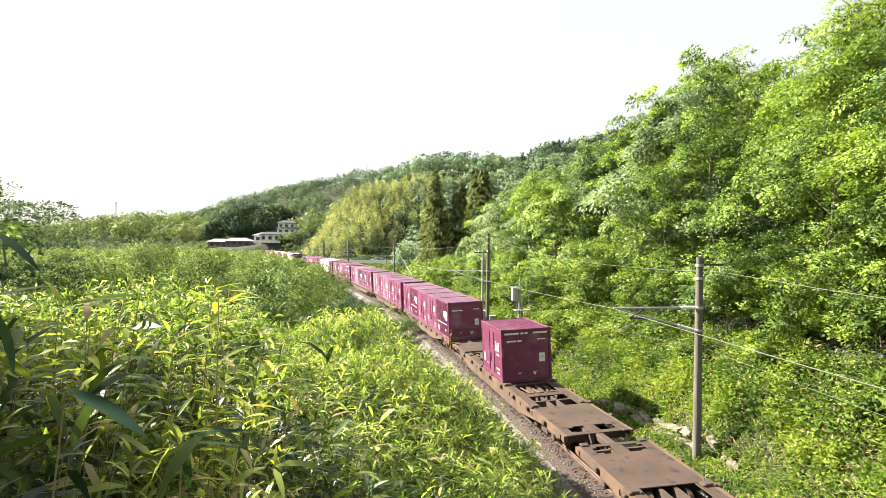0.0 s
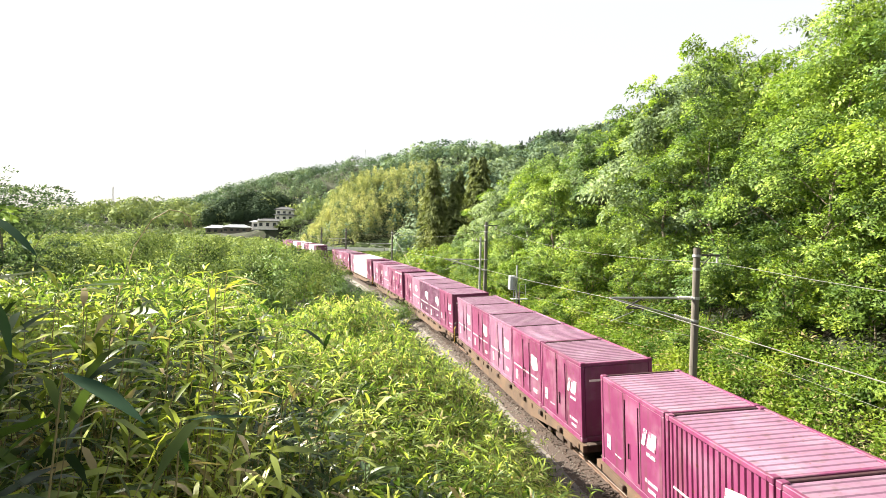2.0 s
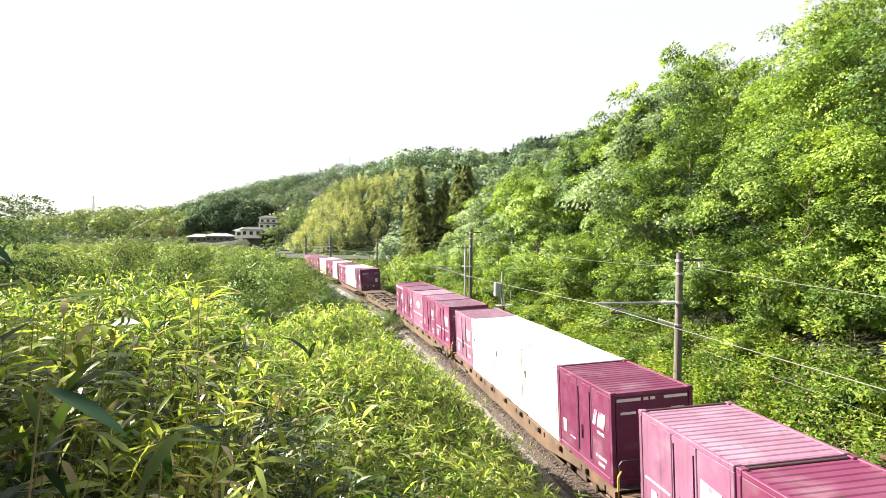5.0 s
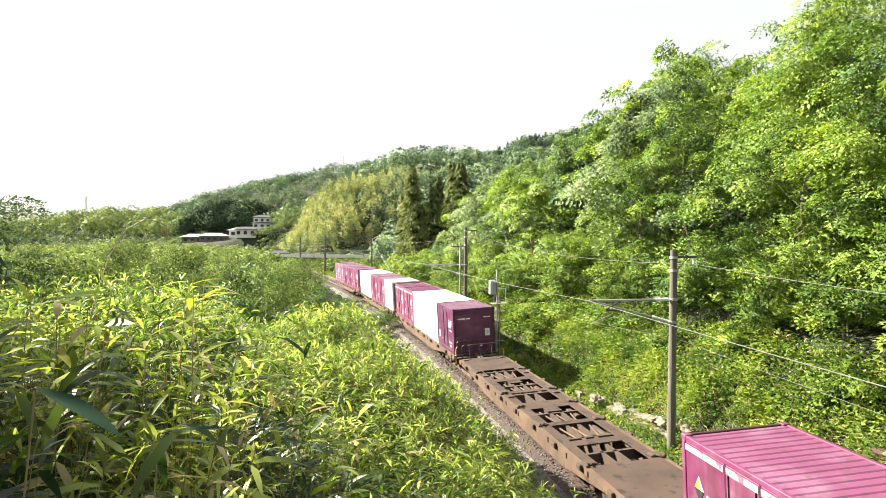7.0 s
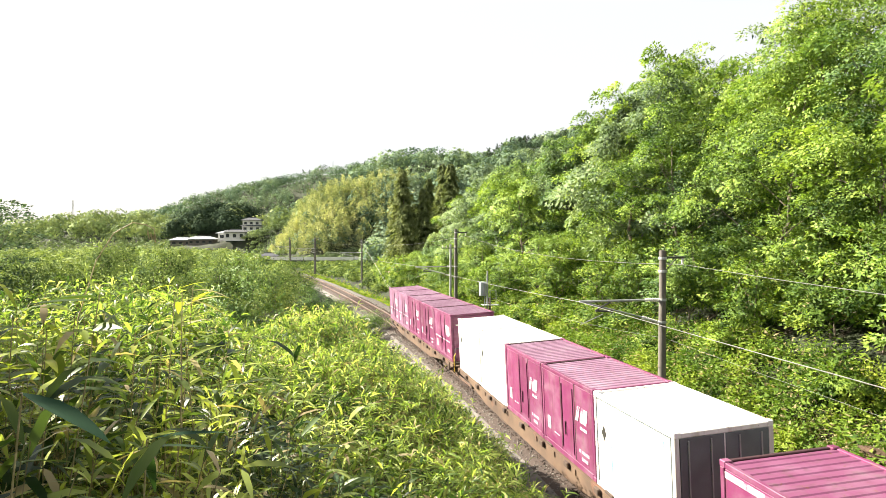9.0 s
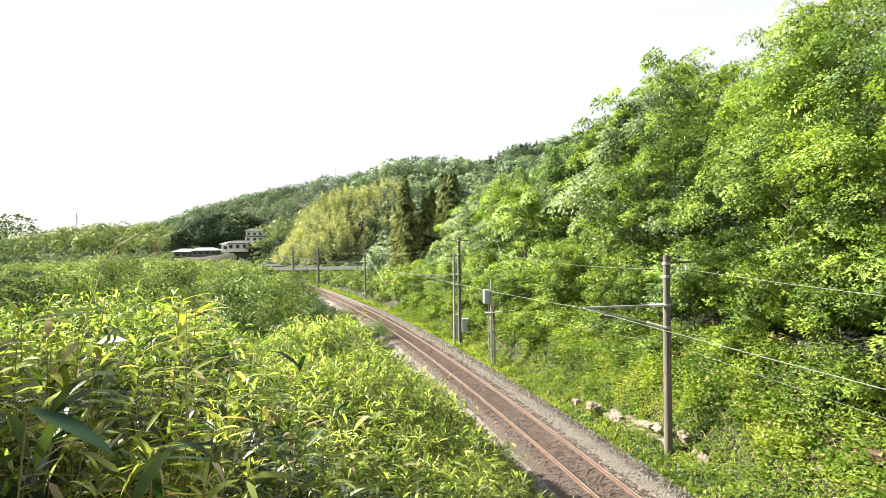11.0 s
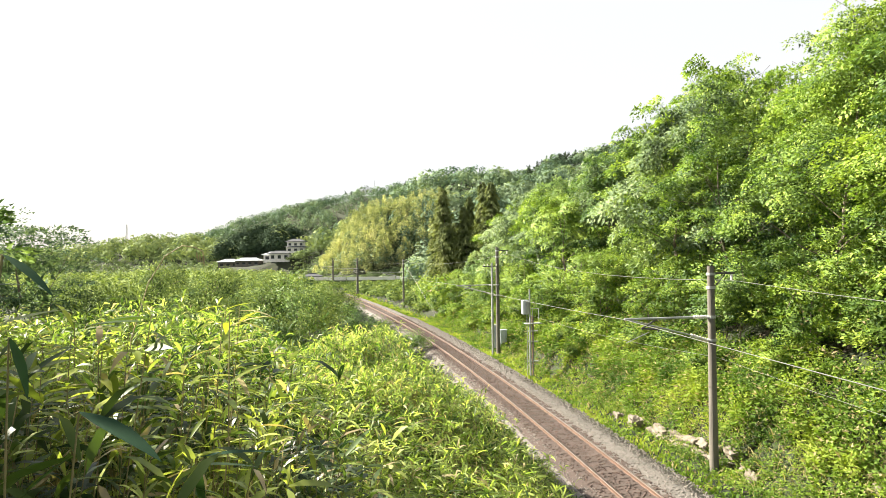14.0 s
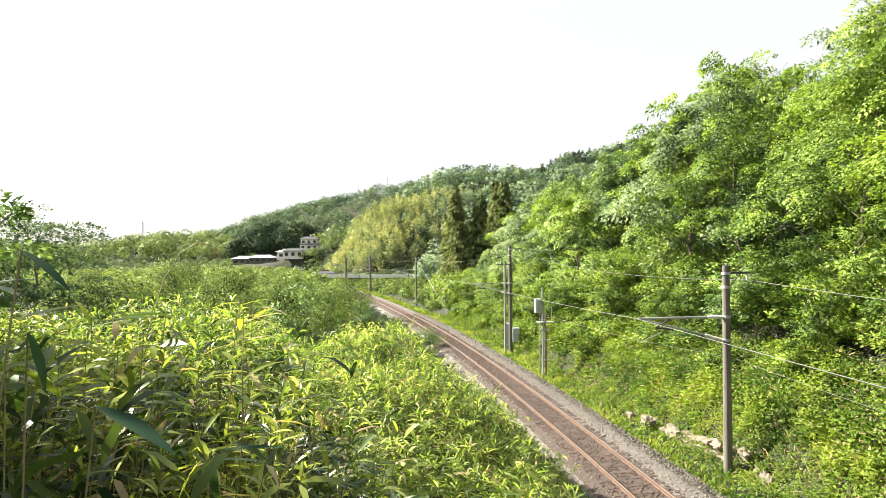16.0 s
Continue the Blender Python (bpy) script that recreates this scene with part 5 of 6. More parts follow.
            part("lashing_gear", bm, UNDER, w, "rusty folded container lock")
    bm = bmesh.new()
    box(bm, -0.28, -0.16, -half, half, 0.50, 0.93)
    box(bm, 0.16, 0.28, -half, half, 0.50, 0.93)
    for k in range(14):
        y = -half + 0.4 + k * (2 * half - 0.8) / 13
        box(bm, -1.16, 1.16, y - 0.06, y + 0.06, 0.62, 0.93)
    for y in (-3.1, 0.2, 3.2):
        tube(bm, (-0.75, y - 0.9, 0.7), (-0.75, y + 0.9, 0.7), 0.17, n=12)
        tube(bm, (0.6, y - 0.4, 0.72), (0.6, y + 0.5, 0.72), 0.12, n=10)
    part("underframe", bm, UNDER, w, "grimy centre sill and cross beams")
    for k in range(6):
        y = -half + 0.35 + k * 3.79
        for sx in (-1, 1):
            bm = bmesh.new()
            box(bm, sx * 1.0 - 0.13, sx * 1.0 + 0.13, y - 0.13, y + 0.13, 0.985, 1.04, 0.015)
            part("twist_lock", bm, UNDER, w)
    for y in (-7.0, 7.0):
        bogie(w, y)
    for e in (-1, 1):
        bm = bmesh.new()
        box(bm, -0.14, 0.14, e * (half + 0.28) - 0.3, e * (half + 0.28) + 0.3, 0.74, 0.98, 0.03)
        part("coupler", bm, UNDER, w)
    # hanging brackets, hand brake wheel and pipes along the sills
    for sx in (-1, 1):
        for k in range(9):
            y = -7.9 + k * 1.96
            bm = bmesh.new()
            box(bm, sx * 1.36 - 0.05, sx * 1.36 + 0.05, y - 0.13, y + 0.13, 0.84, 1.01, 0.02)
            part("lashing_bracket", bm, UNDER, w)
        bm = bmesh.new()
        tube(bm, (sx * 1.22, -6.0, 0.36), (sx * 1.22, 6.0, 0.36), 0.03, n=6)
        part("brake_pipe", bm, UNDER, w)
        for y in (-2.6, 2.6):
            bm = bmesh.new()
            box(bm, sx * 1.05 - 0.16, sx * 1.05 + 0.16, y - 0.5, y + 0.5, 0.22, 0.5, 0.03)
            part("equipment_box", bm, UNDER, w)
    if rail:
        y = -half + 0.06
        bm = bmesh.new()
        pts = [(-1.12, 0.96), (-1.12, 1.66), (-1.04, 1.75), (1.04, 1.75), (1.12, 1.66), (1.12, 0.96)]
        for (xa, za), (xb, zb) in zip(pts[:-1], pts[1:]):
            tube(bm, (xa, y, za), (xb, y, zb), 0.024, n=8)
        part("handrail", bm, DARK_STEEL, w, "bent tube end rail")
        for x in (-0.55, 0.1, 0.7):
            bm = bmesh.new()
            tube(bm, (x, y, 0.98), (x + 0.03, y, 1.74), 0.016, n=6)
            part("rail_post", bm, DARK_STEEL, w)
        bm = bmesh.new()
        tube(bm, (-1.2, y - 0.05, 0.55), (-1.2, y - 0.05, 1.35), 0.024)
        tube(bm, (-1.2, y - 0.05, 1.35), (-1.08, y - 0.03, 1.5), 0.024)
        part("grab_rail", bm, YELLOW, w, "yellow grab rail")
    bm = bmesh.new()
    box(bm, -1.15, 1.15, -half - 0.28, -half, 0.86, 0.90)
    part("end_step", bm, SILL_RUST, w, "end platform step")
    for x in (-0.6, -0.2, 0.25, 0.65):
        bm = bmesh.new()
        tube(bm, (x, -half - 0.1, 0.9), (x + 0.02, -half - 0.12, 1.28), 0.016, n=6)
        part("lever", bm, UNDER, w)
    return w


CL, CW, CH = 3.715, 2.45, 2.55


def flat_part(parent, name, y0, y1, z0, z1, material, label="", x=-CW / 2 + 0.008):
    """A thin plate on the left side."""
    bm = bmesh.new()
    box(bm, x - 0.008, x + 0.004, y0, y1, z0, z1)
    return part(name, bm, material, parent, label)


def outline_part(parent, name, pts, material, label="", x=-CW / 2 + 0.006):
    """A flat painted shape on the left side from its outline (y, z)."""
    bm = bmesh.new()
    front = [bm.verts.new((x - 0.006, y, z)) for y, z in pts]
    back = [bm.verts.new((x + 0.004, y, z)) for y, z in pts]
    bm.faces.new(front)
    n = len(pts)
    for i in range(n):
        bm.faces.new((front[i], back[i], back[(i + 1) % n], front[(i + 1) % n]))
    bmesh.ops.recalc_face_normals(bm, faces=bm.faces)
    bmesh.ops.triangulate(bm, faces=bm.faces)
    return part(name, bm, material, parent, label)


def corrugated(y0, y1, n, low, high, place):
    """A folded sheet: n ribs between y0 and y1; place(y, level, end) gives each vertex."""
    ys, lv = [y0], [low]
    pitch = (y1 - y0) / n
    for k in range(n):
        a = y0 + k * pitch
        ys += [a + 0.22 * pitch, a + 0.34 * pitch, a + 0.72 * pitch, a + 0.84 * pitch]
        lv += [low, high, high, low]
    ys.append(y1), lv.append(low)
    bm = bmesh.new()
    rows = [[bm.verts.new(place(y, z, e)) for e in (0, 1)] for y, z in zip(ys, lv)]
    for p, q in zip(rows[:-1], rows[1:]):
        bm.faces.new((p[0], p[1], q[1], q[0]))
    bmesh.ops.recalc_face_normals(bm, faces=bm.faces)
    return bm


def emblem(c, y, z, k=1.0):
    """A white emblem in two plain blocks, with a bar below."""
    slab = [(0.44, -0.22), (0.26, -0.22), (0.10, 0.22), (0.28, 0.22)]
    block = [(0.16, -0.22), (0.0, 0.22), (-0.38, 0.22), (-0.30, -0.22)]
    for shape in (slab, block):
        outline_part(c, "emblem", [(y + a * k, z + b * k) for a, b in shape], WORN_WHITE, "plain white emblem shape")
    flat_part(c, "emblem_bar", y - 0.3 * k, y + 0.15 * k, z - 0.42 * k, z - 0.34 * k, WORN_WHITE)


def build_container(style, tone):
    """Twelve-foot container; base at z = 0, front towards -y, left side at -x."""
    words = {"red": "wine red", "maroon": "dark maroon", "shaded_maroon": "shade-darkened maroon", "pink": "faded pinkish red", "white": "white"}[tone]
    kind = {"rib": "ribbed sides", "panel": "panelled side doors", "band": "a white top band", "plain": "flush sides", "sign": "large white marks"}[style]
    c = tagged(new("freight_container"), f"{words} steel freight container with {kind}", "container", "containers on the train")
    paint = PAINT[tone]
    x, y = CW / 2, CL / 2
    bm = bmesh.new()
    box(bm, -x + 0.045, x - 0.045, -y + 0.045, y - 0.045, 0.10, CH - 0.08)
    part("shell", bm, paint, c)
    for sx in (-1, 1):
        for sy in (-1, 1):
            bm = bmesh.new()
            box(bm, sx * (x - 0.06) - 0.06, sx * (x - 0.06) + 0.06, sy * (y - 0.06) - 0.06, sy * (y - 0.06) + 0.06, 0.13, CH - 0.13, 0.012)
            part("corner_post", bm, paint, c)
            for z in (0.065, CH - 0.065):
                bm = bmesh.new()
                box(bm, sx * (x - 0.08) - 0.085, sx * (x - 0.08) + 0.085, sy * (y - 0.08) - 0.085, sy * (y - 0.08) + 0.085, z - 0.065, z + 0.065, 0.015)
                part("corner_casting", bm, paint, c)
        for name, z0, z1 in (("top_rail", CH - 0.13, CH - 0.02), ("bottom_rail", 0.0, 0.17)):
            bm = bmesh.new()
            box(bm, sx * (x - 0.045) - 0.045, sx * (x - 0.045) + 0.045, -y + 0.16, y - 0.16, z0, z1, 0.012)
            part(name, bm, paint, c)
    for sy in (-1, 1):
        for name, z0, z1 in (("end_top_rail", CH - 0.13, CH - 0.02), ("end_bottom_rail", 0.0, 0.17)):
            bm = bmesh.new()
            box(bm, -x + 0.16, x - 0.16, sy * (y - 0.045) - 0.045, sy * (y - 0.045) + 0.045, z0, z1, 0.012)
            # rear top rail in black paints the shadow gap to the next container
            part(name, bm, SEAL_AND_GAP_SHADE if sy > 0 and z0 > 1 and tone != "white" else paint, c)
    ribs = 15 if style != "plain" else 5
    bm = corrugated(-y + 0.06, y - 0.06, ribs, CH - 0.062, CH - 0.042 if style != "plain" else CH - 0.056, lambda yy, z, e: ((-x + 0.07) if e else (x - 0.07), yy, z))
    part("roof", bm, ROOF_WINE if style == "band" else ROOF_FADED_GLARE if tone in ("red", "pink", "shaded_maroon") else paint, c, f"{words} corrugated roof" if style != "plain" else f"{words} flat roof")
    if style == "rib":
        for sx in (-1, 1):
            part("side_sheet", corrugated(-y + 0.13, y - 0.13, 17, 0.0, 0.034, lambda yy, o, e: (sx * (x - 0.044 + o), yy, 0.18 if e else CH - 0.14)), paint, c, "ribbed side sheet")
    else:
        for sx in (-1, 1):
            cuts = ((-y + 0.14, -0.62), (-0.58, 0.36), (0.40, y - 0.14)) if style != "plain" else ((-y + 0.14, y - 0.14),)
            for y0, y1 in cuts:
                bm = bmesh.new()
                box(bm, sx * (x - 0.028) - 0.016, sx * (x - 0.028) + 0.016, y0, y1, 0.18, CH - 0.14, 0.008)
                part("side_door" if style != "plain" else "side_panel", bm, paint, c)
        if style != "plain":
            for yy in (-0.60, 0.38):
                flat_part(c, "door_seal", yy - 0.018, yy + 0.018, 0.2, CH - 0.15, SEAL_AND_GAP_SHADE, "black door seal", -x + 0.02)
            for yy in (-0.50, 0.28):
                bm = bmesh.new()
                tube(bm, (-x - 0.004, yy, 0.30), (-x - 0.004, yy, CH - 0.3), 0.016, n=6)
                part("lock_bar", bm, paint, c)
            bm = bmesh.new()
            tube(bm, (-x - 0.02, 0.02, 0.75), (-x - 0.02, 0.02, 1.15), 0.02, n=6)
            part("door_handle", bm, SEAL_AND_GAP_SHADE, c, "dark door handle")
    for sy in (-1, 1):
        bm = bmesh.new()
        box(bm, -x + 0.14, x - 0.14, sy * (y - 0.028) - 0.016, sy * (y - 0.028) + 0.016, 0.18, CH - 0.14, 0.008)
        part("end_panel", bm, paint, c)
    yy = -y + 0.012
    if tone != "white":
        for x0, x1, z0, z1 in ((-0.95, -0.50, 1.93, 2.0), (-0.44, -0.22, 1.93, 2.0), (0.55, 0.95, 1.98, 2.03), (-0.45, -0.28, 0.42, 0.46), (0.28, 0.52, 0.46, 0.49), (0.32, 0.44, 0.34, 0.43)):
            bm = bmesh.new()
            box(bm, x0, x1, yy - 0.012, yy, z0, z1)
            part("end_mark", bm, WHITE_PAINT, c)
        bm = bmesh.new()
        box(bm, 0.62, 0.90, yy - 0.012, yy, 0.93, 1.34)
        label = part("end_label", bm, WHITE_PAINT, c, "white label with a green disc")
        bm = bmesh.new()
        tube(bm, (0.76, yy - 0.018, 1.16), (0.76, yy - 0.010, 1.16), 0.10, n=16)
        part("label_disc", bm, DECAL_GREEN, label, "pale green disc")
        if style == "band" or tone == "maroon":
            for x0, x1 in ((-1.05, -0.35), (-0.26, -0.12), (-0.06, 0.08), (0.35, 1.05)):
                bm = bmesh.new()
                box(bm, x0, x1, yy - 0.012, yy, 2.28, 2.36)
                part("end_band", bm, WHITE_PAINT, c, "white band on the end")
    else:
        for sx in (-1, 1):
            bm = bmesh.new()
            box(bm, min(0.02 * sx, sx * (x - 0.13)), max(0.02 * sx, sx * (x - 0.13)), -y - 0.006, -y + 0.02, 0.18, CH - 0.14, 0.006)
            leaf = part("end_door", bm, GREY_DOOR, c, "dark grey end door")
            for o in (0.35, 0.9):
                bm = bmesh.new()
                tube(bm, (sx * o, -y - 0.025, 0.25), (sx * o, -y - 0.025, CH - 0.2), 0.018)
                part("lock_bar", bm, STEEL, leaf)
    marks = []
    if style in ("panel", "band"):
        emblem(c, -1.1, 1.62)
        marks = [(1.22, 1.48, 0.55, 0.95), (-1.5, -0.85, 0.52, 0.60), (-1.4, -1.0, 0.32, 0.40), (0.55, 0.95, 0.52, 0.55)]
    if style == "band":
        marks += [(-y + 0.15, -0.64, CH - 0.30, CH - 0.18), (-0.56, 0.34, CH - 0.30, CH - 0.18), (0.42, y - 0.15, CH - 0.30, CH - 0.18), (0.5, 1.0, 1.52, 1.55)]
        outline_part(c, "warning_mark", [(1.25, 1.86), (1.41, 1.58), (1.25, 1.58)], YELLOW, "yellow half of a diamond mark")
        outline_part(c, "warning_mark", [(1.25, 1.86), (1.25, 1.58), (1.09, 1.58)], WHITE_PAINT)
        outline_part(c, "warning_mark", [(1.41, 1.58), (1.25, 1.30), (1.09, 1.58)], BLACK, "black half of a diamond mark")
    if style == "sign":
        outline_part(c, "white_sign", [(-1.5, 1.34), (-1.46, 1.8), (-0.74, 1.86), (-0.72, 1.46), (-0.98, 1.26)], FADED_WHITE, "large worn white painted sign")
        marks = [(-1.5, -0.66, 0.98, 1.03), (-0.54, 0.3, 0.98, 1.03), (0.46, 1.6, 0.98, 1.03), (1.05, 1.32, 0.42, 0.8), (-1.4, -0.95, 0.42, 0.56)]
    if style == "rib":
        outline_part(c, "white_sign", [(-1.6, 1.36), (-1.56, 1.8), (-1.1, 1.9), (-0.5, 1.8), (-0.44, 1.5), (-0.9, 1.4), (-1.25, 1.22)], FADED_WHITE, "large worn white painted sign", -x - 0.014)
        marks = [(-1.5, 1.5, 0.95, 1.0), (-1.2, -0.8, 0.5, 0.6), (1.0, 1.3, 0.3, 0.7)]
    if style == "plain" and tone == "pink":
        outline_part(c, "white_sign", [(-0.9, 1.5), (-0.7, 1.9), (0.0, 1.95), (0.35, 1.8), (0.3, 1.5), (-0.2, 1.4)], FADED_WHITE, "large white painted sign")
        marks = [(-1.6, 1.6, 0.98, 1.05), (-1.4, -0.9, 0.45, 0.58)]
    for m in marks:
        flat_part(c, "side_mark", *m, FADED_WHITE if style in ("sign", "rib", "plain") else WORN_WHITE, "", -x - 0.012 if style == "rib" else -x + 0.008)
    if tone == "white":
        for yy in (-y + 0.13, y - 0.13):
            flat_part(c, "edge_seal", yy - 0.012, yy + 0.012, 0.15, CH - 0.12, GREY_DOOR, "grey seal along the edge", -x - 0.002)
        flat_part(c, "edge_seal", -y + 0.13, y - 0.13, CH - 0.15, CH - 0.13, GREY_DOOR, "grey seal along the edge", -x - 0.002)
        flat_part(c, "blue_mark", 0.95, 1.1, 0.55, 1.35, DECAL_BLUE, "pale blue mark")
        flat_part(c, "blue_mark", -1.45, -1.05, 2.05, 2.25, DECAL_BLUE, "pale blue mark")
        outline_part(c, "warning_mark", [(1.35, 1.75), (1.47, 1.55), (1.35, 1.35), (1.23, 1.55)], BLACK, "dark diamond mark")
    return c


# wagons from the front of the train; each load: slot, style, tone
LOADS = [
    [],
    [(2, "panel", "maroon")],
    [(0, "rib", "red"), (1, "panel", "red"), (2, "panel", "red"), (3, "rib", "red"), (4, "panel", "red")],
    [(0, "panel", "red"), (1, "sign", "red"), (2, "sign", "pink"), (3, "sign", "red"), (4, "sign", "pink")],
    [(0, "panel", "red"), (1, "rib", "pink"), (2, "rib", "pink"), (3, "plain", "pink"), (4, "panel", "red")],
    [(0, "band", "red"), (1, "panel", "red"), (2, "plain", "pink"), (3, "panel", "maroon"), (4, "sign", "pink")],
    [(0, "panel", "maroon"), (1, "plain", "white"), (2, "plain", "white"), (3, "plain", "white"), (4, "sign", "pink")],
    [(0, "sign", "red"), (1, "panel", "red"), (2, "plain", "pink"), (3, "panel", "red"), (4, "band", "red")],
    [],
    [(0, "panel", "shaded_maroon"), (1, "plain", "white"), (2, "plain", "white"), (3, "band", "red"), (4, "band", "red")],
    [(0, "plain", "white"), (1, "panel", "red"), (2, "panel", "red"), (3, "plain", "white"), (4, "plain", "white")],
    [(0, "sign", "red"), (1, "panel", "red"), (2, "panel", "red"), (3, "sign", "pink"), (4, "sign", "pink")],
]
TURNED = (1, 3, 5, 8)  # wagons with the brake end behind
TRAIN_S = [(0.0, 0.0), (1.0, 21.5), (4.0, 85.8), (7.0, 150.1), (8.7, 186.1), (10.8, 230.95), (16.0, 344.0)]


def run(t):
    return float(np.interp(t, [a for a, _ in TRAIN_S], [b for _, b in TRAIN_S]))


def wagon_pose(n, t):
    front = 21.6 + WAGON * (n - 2) - run(t) + 0.375
    a, b = beside(front + 2.65, 0), beside(front + 16.65, 0)
    mid, dirn = (a + b) / 2, (b - a).normalized()
    h = math.atan2(-dirn.x, dirn.y)
    return Matrix.Translation(mid) @ Matrix.Rotation(h, 4, "Z") @ Matrix.Rotation(-CANT, 4, "Y")


TRAIN = []


def build_train():
    masters = {}
    for n, load in enumerate(LOADS):
        key = ("wagon", not load, n != 1)
        if key not in masters:
            masters[key] = build_wagon(not load, n != 1)
            w = masters[key]
        else:
            w = copy_thing(masters[key], pose(0, 0, 0))
        TRAIN.append((w, n, pose(0, 0, 0, 0, 0, 180 if n in TURNED else 0)))
        for slot, style, tone in load:
            key = (style, tone)
            if key not in masters:
                masters[key] = build_container(style, tone)
                c = masters[key]
            else:
                c = copy_thing(masters[key], pose(0, 0, 0))
            TRAIN.append((c, n, pose(0, -7.56 + 3.78 * slot, 1.0)))


build_train()


# ---- overhead line ----
POLES = [(2.62, 4.39, 7.12), (30.5, 3.9, 8.3), (77.5, 4.8, 7.3), (116.0, 4.0, 7.6), (150.0, 4.4, 7.6), (-38.0, 4.2, 7.2)]


def build_pole(s, d, top):
    base = beside(s, d)
    x, y, h = along(s)
    base.z = float(ground_height(base.x, base.y))
    p = tagged(new("overhead_line_pole"), "weathered round concrete pole with a steel bracket arm", "pole", "poles along the line")
    p.matrix_basis = Matrix.Translation(base) @ Matrix.Rotation(h, 4, "Z")
    hi = top - base.z
    bm = bmesh.new()
    tube(bm, (0, 0, -0.6), (0, 0, hi), 0.165, 0.125, 18)
    part("shaft", bm, CONCRETE, p)
    arm = 5.22 - base.z
    bm = bmesh.new()
    tube(bm, (-0.75, 0, arm), (-3.45, 0, arm), 0.042)
    part("bracket_arm", bm, STEEL, p, "galvanised bracket arm")
    bm = bmesh.new()
    tube(bm, (-0.85, 0, arm - 0.66), (-3.25, 0, arm - 0.04), 0.03)
    part("bracket_strut", bm, STEEL, p, "sloping galvanised strut")
    bm = bmesh.new()
    tube(bm, (-2.2, 0, arm - 0.034), (-2.8, 0, arm - 0.36), 0.034)
    tube(bm, (-2.8, 0, arm - 0.36), (-2.1, 0, arm - 0.40), 0.034)
    tube(bm, (-2.1, 0, arm - 0.40), (-2.15, 0, arm - 0.5), 0.034)
    part("registration_arm", bm, DARK_STEEL, p, "dark bent registration arm")
    bm = bmesh.new()
    tube(bm, (-2.5, 0, arm - 0.5), (-3.4, 0, arm - 0.86), 0.014)
    part("pull_off_rod", bm, STEEL, p)
    for x0, z0, x1, z1 in ((-0.2, arm, -0.75, arm), (-0.2, arm - 0.86, -0.85, arm - 0.66)):
        bm = bmesh.new()
        a, b = Vector((x0, 0, z0)), Vector((x1, 0, z1))
        ring = []
        for k in range(13):
            q, r = a.lerp(b, k / 12), 0.075 if k % 2 else 0.05
            ring.append([bm.verts.new(q + Vector((0, r * math.cos(c * math.pi / 5), r * math.sin(c * math.pi / 5)))) for c in range(10)])
        for p0, p1 in zip(ring[:-1], ring[1:]):
            for c in range(10):
                bm.faces.new((p0[c], p0[(c + 1) % 10], p1[(c + 1) % 10], p1[c]))
        bm.faces.new(ring[0]), bm.faces.new(ring[-1][::-1])
        bmesh.ops.recalc_face_normals(bm, faces=bm.faces)
        part("insulator", bm, PORCELAIN, p, "white ribbed insulator")
    bm = bmesh.new()
    box(bm, 0.1, 0.95, -0.04, 0.04, hi - 0.32, hi - 0.24)
    tube(bm, (0.12, 0, hi - 0.8), (0.6, 0, hi - 0.3), 0.02)
    part("top_bracket", bm, DARK_STEEL, p, "dark angle-iron bracket")
    bm = bmesh.new()
    tube(bm, (0.85, 0, hi - 0.32), (0.85, 0, hi - 0.55), 0.05, 0.04, 10)
    part("top_insulator", bm, PORCELAIN, p)
    for z in (arm, arm - 0.86, hi - 0.3, hi - 0.8):
        bm = bmesh.new()
        tube(bm, (0, 0, z - 0.05), (0, 0, z + 0.05), 0.158, 0.158, 18)
        part("pole_band", bm, STEEL, p)
    return p


def wire(name, pts, r, label, sag=0.0):
    """A wire through its supports, sagging a little between them: one unbroken tube."""
    way = [Vector(pts[0])]
    for a, b in zip(pts[:-1], pts[1:]):
        for k in range(1, 9):
            u = k / 8
            way.append(Vector(a).lerp(Vector(b), u) - Vector((0, 0, sag * 4 * u * (1 - u))))
    bm = bmesh.new()
    rings = []
    for k, q in enumerate(way):
        run_dir = (way[min(k + 1, len(way) - 1)] - way[max(k - 1, 0)]).normalized()
        side = run_dir.cross(Vector((0, 0, 1))).normalized()
        up = side.cross(run_dir)
        rings.append([bm.verts.new(q + (side * math.cos(a) + up * math.sin(a)) * r) for a in (0.3, 1.56, 2.81, 4.07, 5.33)])
    for p, q in zip(rings[:-1], rings[1:]):
        for k in range(5):
            bm.faces.new((p[k], p[(k + 1) % 5], q[(k + 1) % 5], q[k]))
    bm.faces.new(rings[0][::-1])
    bm.faces.new(rings[-1])
    return tagged(part(name, bm, WIRE), label, "wire")


def build_overhead_line():
    for s, d, top in POLES:
        build_pole(s, d, top)
    order = sorted(POLES)
    wire("contact_wire", [beside(s, 0.9, 5.22) for s, d, t in order], 0.010, "bright contact wire over the track", 0.12)
    wire("feeder_wire", [beside(s, d + 0.85, t - 0.55) for s, d, t in order], 0.009, "bright feeder wire between the pole tops", 0.55)
    wire("signal_cable", [beside(s, d + 0.2, 3.7 if s < 40 else 4.2) for s, d, t in order[:3]], 0.005, "thin cable along the poles", 0.4)


build_overhead_line()


# ---- lineside equipment ----
def at_line(s, d, z=None):
    """A pose beside the line, turned with it, on the ground unless z is given."""
    p = beside(s, d)
    p.z = float(ground_height(p.x, p.y)) if z is None else z
    return Matrix.Translation(p) @ Matrix.Rotation(along(s)[2], 4, "Z")


